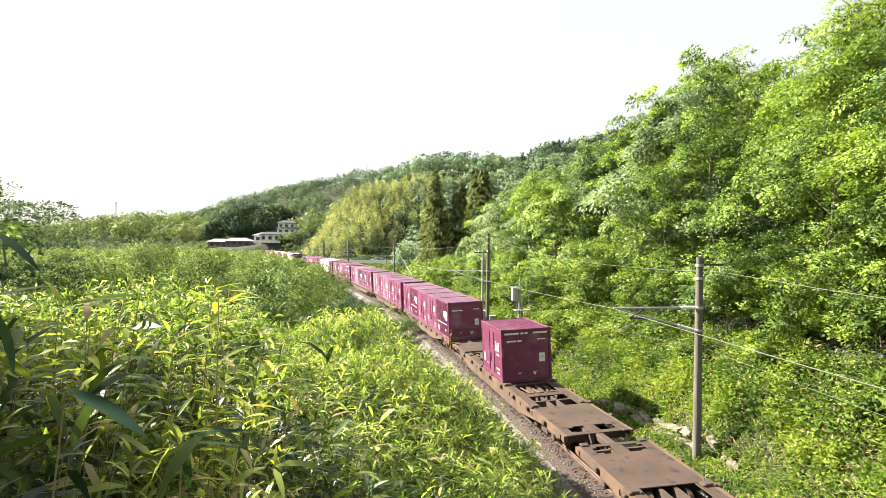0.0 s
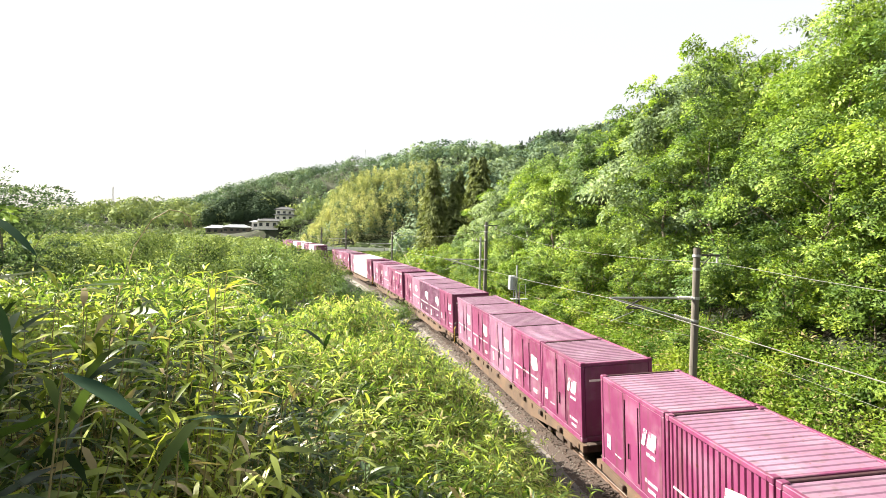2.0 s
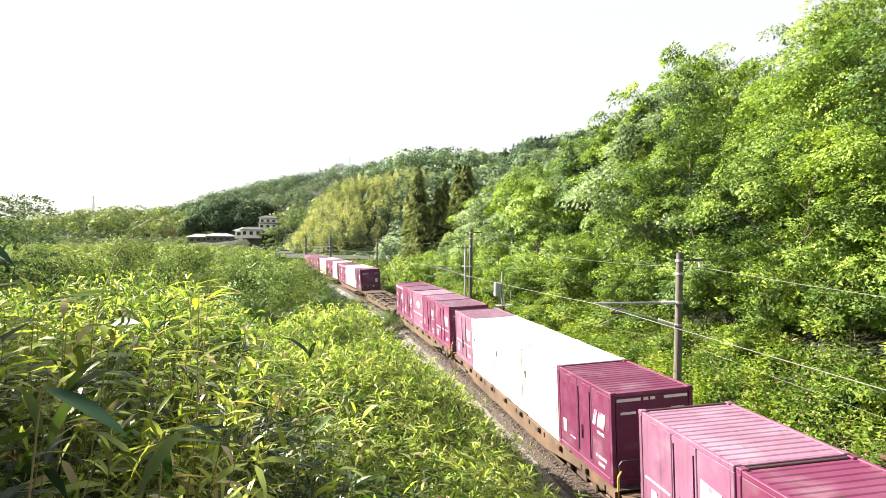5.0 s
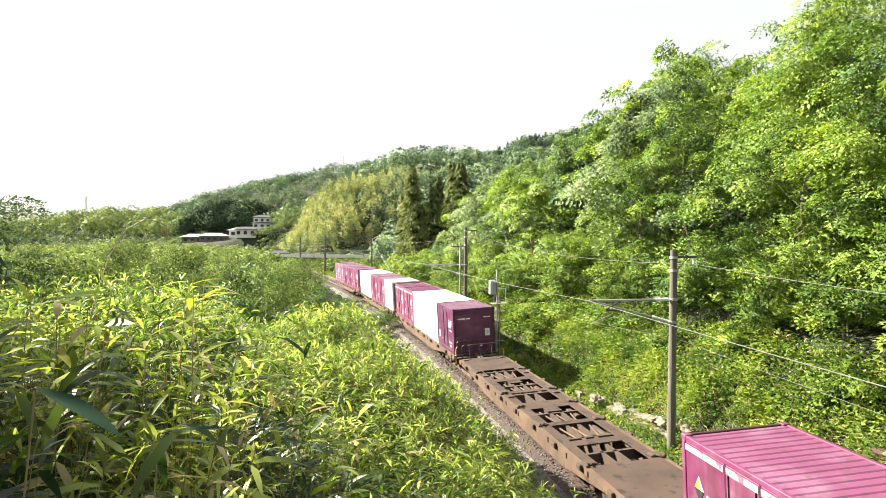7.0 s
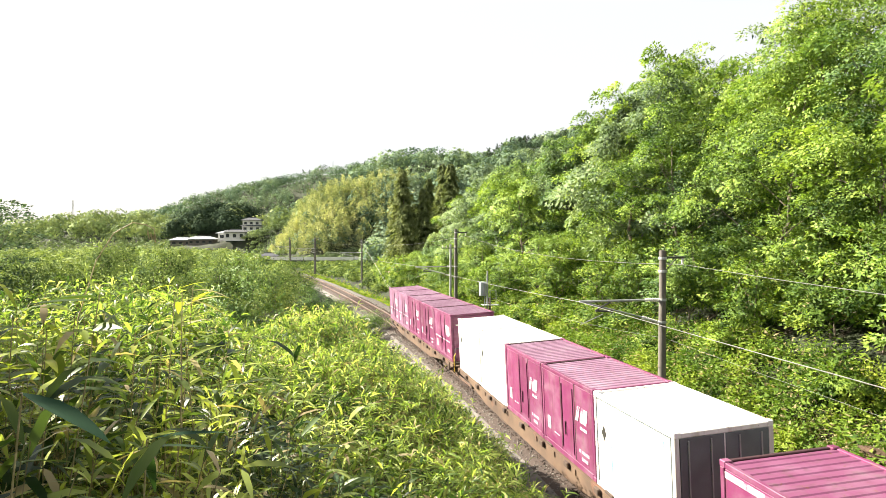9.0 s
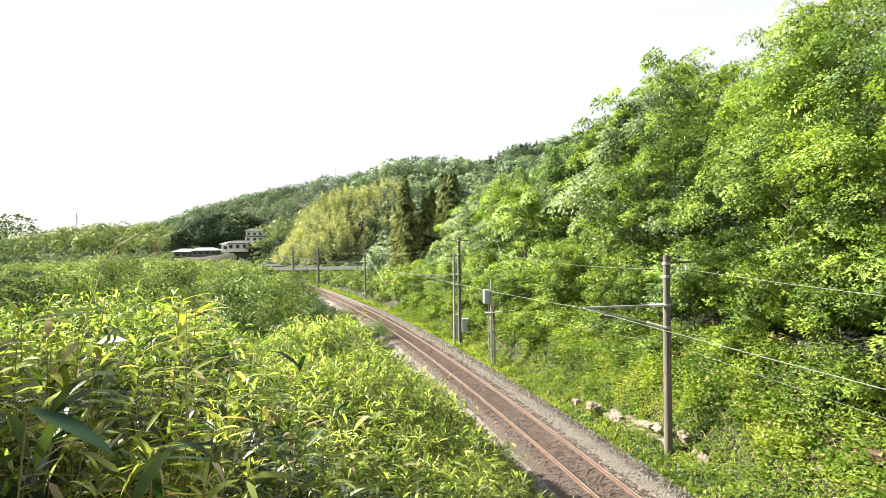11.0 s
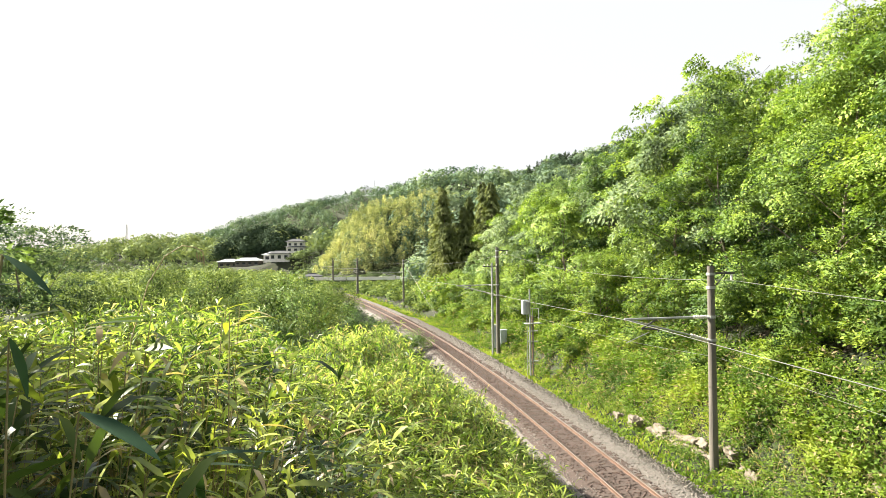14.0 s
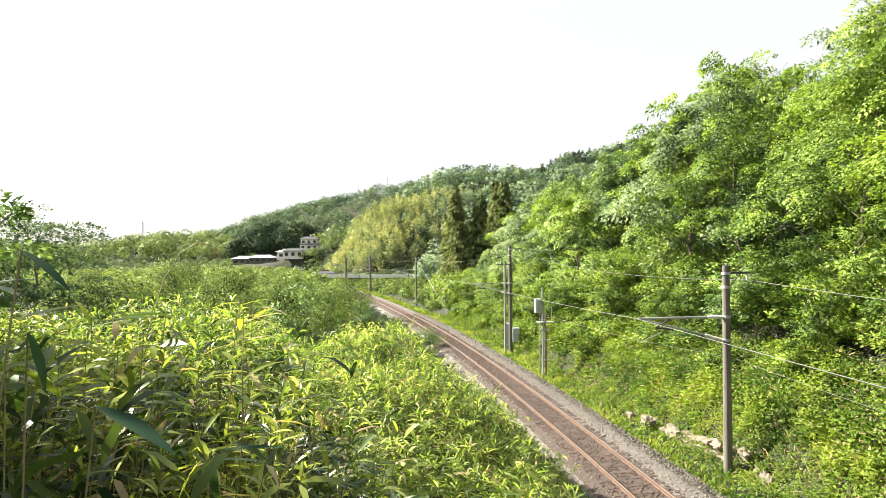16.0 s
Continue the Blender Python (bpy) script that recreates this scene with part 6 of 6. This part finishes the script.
def build_lineside():
    # slim companion post and cabinets at the second pole
    post = tagged(new("steel_post"), "slim grey steel post beside the concrete pole", "post")
    post.matrix_basis = at_line(30.2, 3.35)
    bm = bmesh.new()
    tube(bm, (0, 0, -0.3), (0, 0, 7.6), 0.10, 0.085, 12)
    part("shaft", bm, STEEL, post)
    bm = bmesh.new()
    box(bm, -0.75, 0.5, -0.04, 0.04, 7.25, 7.33)
    part("cross_arm", bm, DARK_STEEL, post)
    for x in (-0.65, -0.35, 0.4):
        bm = bmesh.new()
        tube(bm, (x, 0, 7.33), (x, 0, 7.5), 0.05, 0.035, 10)
        part("insulator", bm, PORCELAIN, post)
    for s, d, w, h, lift in ((32.2, 4.2, 0.5, 1.9, 0.35), (33.0, 5.1, 0.6, 1.15, 0.45), (33.8, 5.0, 0.35, 0.9, 0.6)):
        cab = tagged(new("equipment_cabinet"), "pale grey steel trackside equipment cabinet on legs", "cabinet", "cabinets at the pole")
        cab.matrix_basis = at_line(s, d)
        bm = bmesh.new()
        box(bm, -w / 2, w / 2, -0.2, 0.2, lift, lift + h, 0.02)
        part("body", bm, GREY_BOX, cab)
        bm = bmesh.new()
        box(bm, -w / 2 + 0.04, w / 2 - 0.04, -0.215, -0.2, lift + 0.06, lift + h - 0.06, 0.006)
        door = part("door", bm, GREY_BOX, cab)
        bm = bmesh.new()
        box(bm, w / 2 - 0.12, w / 2 - 0.08, -0.235, -0.215, lift + h * 0.45, lift + h * 0.6)
        part("handle", bm, DARK_STEEL, door)
        bm = bmesh.new()
        box(bm, -w / 2 - 0.04, w / 2 + 0.04, -0.25, 0.25, lift + h, lift + h + 0.04, 0.01)
        part("lid", bm, GREY_BOX, cab)
        for x in (-w / 2 + 0.06, w / 2 - 0.06):
            bm = bmesh.new()
            tube(bm, (x, 0, -0.1), (x, 0, lift), 0.035)
            part("leg", bm, STEEL, cab)
    # signal mast with its box, ladder and stand
    mast = tagged(new("signal_mast"), "thin steel signal mast with a grey box, seen from behind", "signal")
    mast.matrix_basis = at_line(20.75, 3.2)
    bm = bmesh.new()
    tube(bm, (0, 0, -0.2), (0, 0, 5.9), 0.065, 0.05, 12)
    part("pole", bm, STEEL, mast)
    bm = bmesh.new()
    box(bm, -0.54, -0.10, -0.16, 0.16, 4.25, 5.2, 0.05)
    part("signal_box", bm, GREY_BOX, mast, "blue-grey signal box")
    bm = bmesh.new()
    box(bm, -0.34, -0.12, -0.20, -0.16, 4.3, 5.1, 0.02)
    part("box_cover", bm, STEEL, mast)
    bm = bmesh.new()
    box(bm, -0.35, 0.75, -0.3, 0.3, 3.62, 3.66)
    part("stand", bm, STEEL, mast, "steel mesh standing platform")
    for x in (0.12, 0.72):
        bm = bmesh.new()
        tube(bm, (x, 0.28, 3.66), (x, 0.28, 4.6), 0.018, n=6)
        part("stand_post", bm, STEEL, mast)
    bm = bmesh.new()
    tube(bm, (0.12, 0.28, 4.6), (0.72, 0.28, 4.6), 0.018, n=6)
    part("stand_rail", bm, STEEL, mast)
    for x in (-0.24, 0.16):
        bm = bmesh.new()
        tube(bm, (x, -0.12, -0.1), (x, -0.12, 4.6), 0.02, n=6)
        part("ladder_stile", bm, STEEL, mast)
    bm = bmesh.new()
    tube(bm, (0.2, 0.05, -0.2), (0.2, 0.05, 4.1), 0.075, 0.07, 10)
    part("cable_pipe", bm, RAIL_STEEL, mast, "brown cable pipe beside the pole")
    for z in (1.1, 2.4, 3.1):
        bm = bmesh.new()
        box(bm, -0.1, 0.55, -0.03, 0.13, z, z + 0.06)
        part("pipe_clamp", bm, STEEL, mast)
    for k in range(13):
        bm = bmesh.new()
        tube(bm, (-0.24, -0.12, 0.3 + 0.32 * k), (0.16, -0.12, 0.3 + 0.32 * k), 0.012, n=6)
        part("rung", bm, STEEL, mast)
    # low white-grey box and marker post on the near side
    bx = tagged(new("trackside_box"), "low pale grey trackside box with a white lid", "box")
    bx.matrix_basis = at_line(33.3, -3.4)
    bm = bmesh.new()
    box(bm, -0.5, 0.5, -0.35, 0.35, -0.1, 1.1, 0.02)
    part("body", bm, GREY_BOX, bx)
    bm = bmesh.new()
    box(bm, -0.58, 0.58, -0.42, 0.42, 1.1, 1.2, 0.02)
    part("lid", bm, WHITE_PAINT, bx, "white lid")
    bm = bmesh.new()
    box(bm, 0.06, 0.42, -0.362, -0.35, 0.25, 0.9, 0.004)
    part("door", bm, GREY_BOX, bx)
    st = tagged(new("marker_post"), "short weathered concrete marker post with a dark cap", "post")
    st.matrix_basis = at_line(22.0, -2.95)
    bm = bmesh.new()
    box(bm, -0.07, 0.07, -0.07, 0.07, -0.2, 0.75, 0.015)
    part("shaft", bm, CONCRETE, st)
    bm = bmesh.new()
    box(bm, -0.10, 0.10, -0.10, 0.10, 0.75, 0.92, 0.02)
    part("cap", bm, DARK_STEEL, st)
    # guy wires of the third pole
    top, foot = beside(77.5, 4.8, 7.0), beside(59.5, 5.3, 0.0)
    foot.z = float(ground_height(foot.x, foot.y))
    for k in (0.0, 0.35):
        wire("guy_wire", [top + Vector((0, 0, -k)), foot + Vector((k, 0, 0))], 0.011, "taut steel guy wire of the pole")
    # twin and distant poles, no brackets towards the line
    for s, d, h in ((117.2, 4.4, 7.4), (151.5, 4.9, 7.0)):
        p = tagged(new("concrete_pole"), "plain weathered concrete pole", "pole", "poles along the line")
        p.matrix_basis = at_line(s, d)
        bm = bmesh.new()
        tube(bm, (0, 0, -0.4), (0, 0, h + 0.5), 0.17, 0.13, 12)
        part("shaft", bm, CONCRETE, p)


build_lineside()


# ---- broken concrete at the foot of the bank ----
def rough_block(name, seed, sx, sy, sz, material, label):
    rng = np.random.default_rng(seed)
    bm = bmesh.new()
    bmesh.ops.create_cube(bm, size=1, matrix=Matrix.Diagonal((sx, sy, sz, 1)))
    bmesh.ops.subdivide_edges(bm, edges=bm.edges, cuts=4, use_grid_fill=True)
    for v in bm.verts:
        n = noise.noise(v.co * 2.3 + Vector((seed, 0, 0)))
        v.co += v.co.normalized() * (0.45 * n * min(sx, sy, sz) + rng.normal(0, 0.03))
        v.co *= 0.9 if v.co.z < 0 else 1.0
    ob = part(name, bm, material)
    return tagged(ob, label, "stone", "broken concrete by the bank")


def build_rubble():
    rng = np.random.default_rng(18)
    k = 0
    for s, d, size, count in ((9.9, 4.1, 0.5, 1), (8.3, 4.3, 0.6, 2), (1.4, 5.0, 0.4, 2), (-2.5, 6.1, 0.4, 1), (-4.2, 7.2, 0.4, 1)):
        for m in range(count):
            f = size * rng.uniform(0.75, 1.25)
            ob = rough_block("concrete_block", 90 + k, f * rng.uniform(0.5, 0.8), f * rng.uniform(0.8, 1.5), f * rng.uniform(0.7, 1.1), CONCRETE_PALE, "broken pale concrete block half buried in weeds")
            ob.matrix_basis = at_line(s + rng.uniform(-0.4, 0.4), d + rng.uniform(-0.1, 0.3)) @ pose(0, 0, f * 0.18, rng.normal(0, 14), rng.normal(0, 14), rng.uniform(-30, 30))
            k += 1
    # the ledge: long slabs end to end, leaning
    for s, d, ln in ((7.2, 4.5, 1.1), (6.2, 4.62, 0.8), (5.3, 4.7, 1.0), (4.3, 4.78, 0.9), (3.5, 4.85, 0.7), (2.7, 4.95, 0.6)):
        for up in (0, 1):
            ob = rough_block("concrete_block", 190 + k, rng.uniform(0.22, 0.34), ln * rng.uniform(0.7, 1.15), rng.uniform(0.2, 0.32), CONCRETE_PALE, "long broken slab of pale concrete ledge")
            ob.matrix_basis = at_line(s + rng.uniform(-0.15, 0.15), d + 0.22 * up) @ pose(0, 0, 0.08 + 0.2 * up, rng.normal(0, 6), rng.normal(-10, 8), rng.normal(0, 7))
            k += 1
    # brown earth laid bare on the bank
    for s, d, f in ((-5.2, 7.2, 1.7), (-6.4, 7.6, 1.6), (-5.2, 8.4, 1.5), (-6.4, 9.0, 1.4)):
        ob = rough_block("earth_lump", 140 + k, f, f * 1.4, f * 0.22, EARTH, "bare brown earth slipped on the bank")
        tagged(ob, category="earth", group="bare earth on the bank")
        ob.matrix_basis = at_line(s, d) @ pose(0, 0, 0.12, 0, -24, 10 * k)
        k += 1


build_rubble()


# ---- ballast stones ----
def build_stones():
    rng = np.random.default_rng(17)
    oct_v = np.array([(1, 0, 0), (0, 1, 0), (-1, 0, 0), (0, -1, 0), (0, 0, 1), (0, 0, -1)], float)
    oct_f = np.array([(0, 1, 4), (1, 2, 4), (2, 3, 4), (3, 0, 4), (1, 0, 5), (2, 1, 5), (3, 2, 5), (0, 3, 5)])
    for name, lo, hi, n, mat, label in (("rusty_ballast_stones", -1.1, 1.1, 9000, STONE_RUST, "rust-brown ballast stones between the rails"),
                                        ("grey_ballast_stones", 1.1, 2.7, 7000, STONE_GREY, "grey ballast stones on the shoulder"),
                                        ("near_ballast_stones", -3.0, -1.0, 4500, STONE_GREY, "grey-brown ballast stones on the near shoulder")):
        s, d = -9 + 70 * rng.uniform(0, 1, n) ** 1.7, rng.uniform(lo, hi, n)
        z = np.interp(d, [-2.9, -1.55, -0.75, 0.75, 1.65, 3.1], [-0.62, -0.16, -0.12, -0.12, -0.16, -0.62]) + np.where(np.abs(np.abs(d) - 0.5675) < 0.1, -0.06, 0)
        d2, z2 = d * math.cos(CANT) - z * math.sin(CANT), z * math.cos(CANT) + d * math.sin(CANT)
        x, y, h = (np.interp(s, ST, q) for q in (_tx, _ty, _th))
        c = np.stack([x + d2 * np.cos(h), y + d2 * np.sin(h), z2], -1)
        size = rng.uniform(0.022, 0.05, (n, 1, 1)) * (1 + np.clip(s, 0, 40)[:, None, None] / 40)
        v = c[:, None] + (oct_v + rng.normal(0, 0.28, (n, 6, 3))) * size * np.array([1, 1, 0.75])
        f = (oct_f[None] + 6 * np.arange(n)[:, None, None]).reshape(-1, 3)
        tagged(new(name, array_mesh(name, v.reshape(-1, 3), f, mat)), label, "gravel", kind="stuff")


build_stones()


# ---- the village, the road and far masts ----
def build_house(x, y, w, dpt, h, storeys, wall, roof, turn, label, ground=None):
    """A country house: each storey set back a little, with its own hipped roof on wide eaves, and windows with sills."""
    z = float(ground_height(np.array([x]), np.array([y]))[0]) if ground is None else ground
    hs = tagged(new("house"), label, "house", "houses of the village")
    hs.matrix_basis = pose(x, y, z, 0, 0, turn)
    for k in range(storeys):
        inset = 0.3 * k
        zb, zt = h * k / storeys, h * (k + 1) / storeys
        a, b = w / 2 - inset, dpt / 2 - inset
        bm = bmesh.new()
        box(bm, -a, a, -b, b, zb - (0.8 if k == 0 else 0.2), zt - 0.02)
        part("wall", bm, wall, hs)
        o = 0.75
        top = 0.34 * b * 1.2 if k == storeys - 1 else 0.35
        ra, rb = (a - b * 0.75, 0.05) if k == storeys - 1 else (a - 0.5, b - 0.5)
        ra = max(ra, 0.4)
        bm = bmesh.new()
        low = [bm.verts.new(q) for q in ((-a - o, -b - o, zt - 0.16), (a + o, -b - o, zt - 0.16), (a + o, b + o, zt - 0.16), (-a - o, b + o, zt - 0.16))]
        eave = [bm.verts.new(q) for q in ((-a - o, -b - o, zt), (a + o, -b - o, zt), (a + o, b + o, zt), (-a - o, b + o, zt))]
        tops = [bm.verts.new(q) for q in ((-ra, -rb, zt + top), (ra, -rb, zt + top), (ra, rb, zt + top), (-ra, rb, zt + top))]
        for i in range(4):
            j = (i + 1) % 4
            bm.faces.new((low[i], low[j], eave[j], eave[i]))
            bm.faces.new((eave[i], eave[j], tops[j], tops[i]))
        bm.faces.new(low[::-1]), bm.faces.new(tops)
        part("roof", bm, roof, hs, "tiled roof with wide eaves")
        if k == storeys - 1:
            bm = bmesh.new()
            box(bm, -ra - 0.2, ra + 0.2, -0.16, 0.16, zt + top - 0.04, zt + top + 0.2, 0.04)
            part("ridge_tiles", bm, roof, hs)
        n = max(2, int(w / 2.2))
        for i in range(n):
            cx = -a + 2 * a * (i + 0.5) / n
            hw = 0.24 * 2 * a / n
            bm = bmesh.new()
            box(bm, cx - hw, cx + hw, -b - 0.05, -b + 0.02, zb + 0.6, zt - 0.75)
            win = part("window", bm, WINDOW, hs, "dark glass window")
            bm = bmesh.new()
            box(bm, cx - hw - 0.06, cx + hw + 0.06, -b - 0.12, -b, zb + 0.52, zb + 0.6)
            part("sill", bm, STEEL, win)
    return hs


def build_village():
    build_house(-72.6, 262, 7.6, 6, 4.6, 2, PLASTER, TILE, 8, "two-storey house with white walls and grey tiled roof")
    build_house(-79.8, 253, 6.4, 5, 2.6, 1, PLASTER, WHITE_ROOF, -5, "low house with a pale metal roof")
    build_house(-75.5, 249, 8.0, 5, 2.7, 1, PLASTER, TILE, 4, "low house with a dark grey tiled roof")
    build_house(-89.0, 250, 10.0, 5, 2.2, 1, TIMBER, WHITE_ROOF, 0, "long low shed with a pale grey metal roof")
    build_house(-99.0, 255, 8.0, 5, 2.4, 1, TIMBER, WHITE_ROOF, 6, "long low shed with a pale roof")
    build_house(-10.4, 160, 2.8, 2.6, 3.0, 1, PLASTER, TILE, 20, "small white hut with a blue-grey roof at the wood edge")
    build_house(-49.0, 195, 5.0, 4, 2.4, 1, TIMBER, TILE, 10, "low farm shed with a grey roof beside the road")
    # road along the foot of the grove with its pale parapet
    pts = [(-62.0, 190.0), (-48.0, 182.0), (-34.0, 178.0), (-20.0, 177.0), (-8.0, 178.0), (8.0, 182.0)]
    road = tagged(new("road"), "narrow asphalt road along the foot of the bamboo grove", "road", kind="structure")
    for (xa, ya), (xb, yb) in zip(pts[:-1], pts[1:]):
        a = Vector((xa, ya, 0))
        b = Vector((xb, yb, 0))
        ln, ang = (b - a).length, math.atan2(yb - ya, xb - xa)
        m = Matrix.Translation((a + b) / 2 + Vector((0, 0, 1.4))) @ Matrix.Rotation(ang, 4, "Z")
        bm = bmesh.new()
        box(bm, -ln / 2, ln / 2, -1.8, 2.6, -1.5, 0.0)
        ob = part("roadway", bm, ASPHALT, road)
        ob.matrix_basis = m
        bm = bmesh.new()
        box(bm, -ln / 2, ln / 2, -2.1, -1.85, -0.35, 0.62)
        ob = part("parapet", bm, PARAPET, road, "pale concrete parapet")
        ob.matrix_basis = m
        bm = bmesh.new()
        box(bm, -ln / 2, ln / 2, -2.0, -1.82, -3.0, -0.35)
        ob = part("retaining_wall", bm, STONE_DARK, road, "dark mossy retaining wall")
        ob.matrix_basis = m
    for x, y, h, label in ((-88.5, 600, 14, "slender mast on the far ridge"), (-185.0, 330, 14, "steel lattice mast behind the trees")):
        z = float(ground_height(np.array([x]), np.array([y]))[0])
        t = tagged(new("mast"), label, "mast")
        t.matrix_basis = pose(x, y, z + 2)
        bm = bmesh.new()
        for sx, sy in ((-1, -1), (1, -1), (1, 1), (-1, 1)):
            tube(bm, (sx * 0.7, sy * 0.7, -3), (sx * 0.15, sy * 0.15, h), 0.10, 0.06, 5)
        for k in range(6):
            u = 0.7 - 0.09 * k
            for sx in (-1, 1):
                tube(bm, (-u * sx, -u, k * h / 6), (u * sx, u, (k + 1) * h / 6), 0.05, 0.05, 4)
        part("lattice", bm, STEEL, t)


build_village()


def build_dry_stalk():
    """A dead culm that arches over the bamboo grass."""
    st = tagged(new("dry_stalk"), "long dry straw-coloured stalk arching over the bamboo grass", "dry stalk")
    gz = float(ground_height(np.array([-3.4]), np.array([5.9]))[0])
    st.matrix_basis = pose(-3.4, 5.9, gz)
    top = 7.76 - gz
    pts = [(0, 0, -0.05), (0.10, 0.05, top * 0.55), (0.25, 0.1, top * 0.82), (0.42, 0.1, top * 0.95), (0.6, 0.1, top), (0.72, 0.1, top - 0.02), (0.80, 0.1, top - 0.06), (0.82, 0.1, top - 0.16)]
    bm = bmesh.new()
    for a, b in zip(pts[:-1], pts[1:]):
        tube(bm, a, b, 0.0055, 0.005, 6)
    part("stem", bm, DRY, st)
    for k in range(3):
        bm = bmesh.new()
        x0, z0 = 0.74 + 0.03 * k, top - 0.06 - 0.02 * k
        vs = [bm.verts.new(p) for p in ((x0, 0.1, z0), (x0 + 0.015, 0.1, z0 - 0.05), (x0 + 0.02, 0.1, z0 - 0.11), (x0 - 0.008, 0.1, z0 - 0.05))]
        bm.faces.new(vs)
        part("husk", bm, DRY, st)


build_dry_stalk()


def motions():
    ts = [0.5 * k for k in range(33)]
    for ob, n, m in TRAIN:
        walk(ob, [(t, wagon_pose(n, t) @ m) for t in ts])


motions()
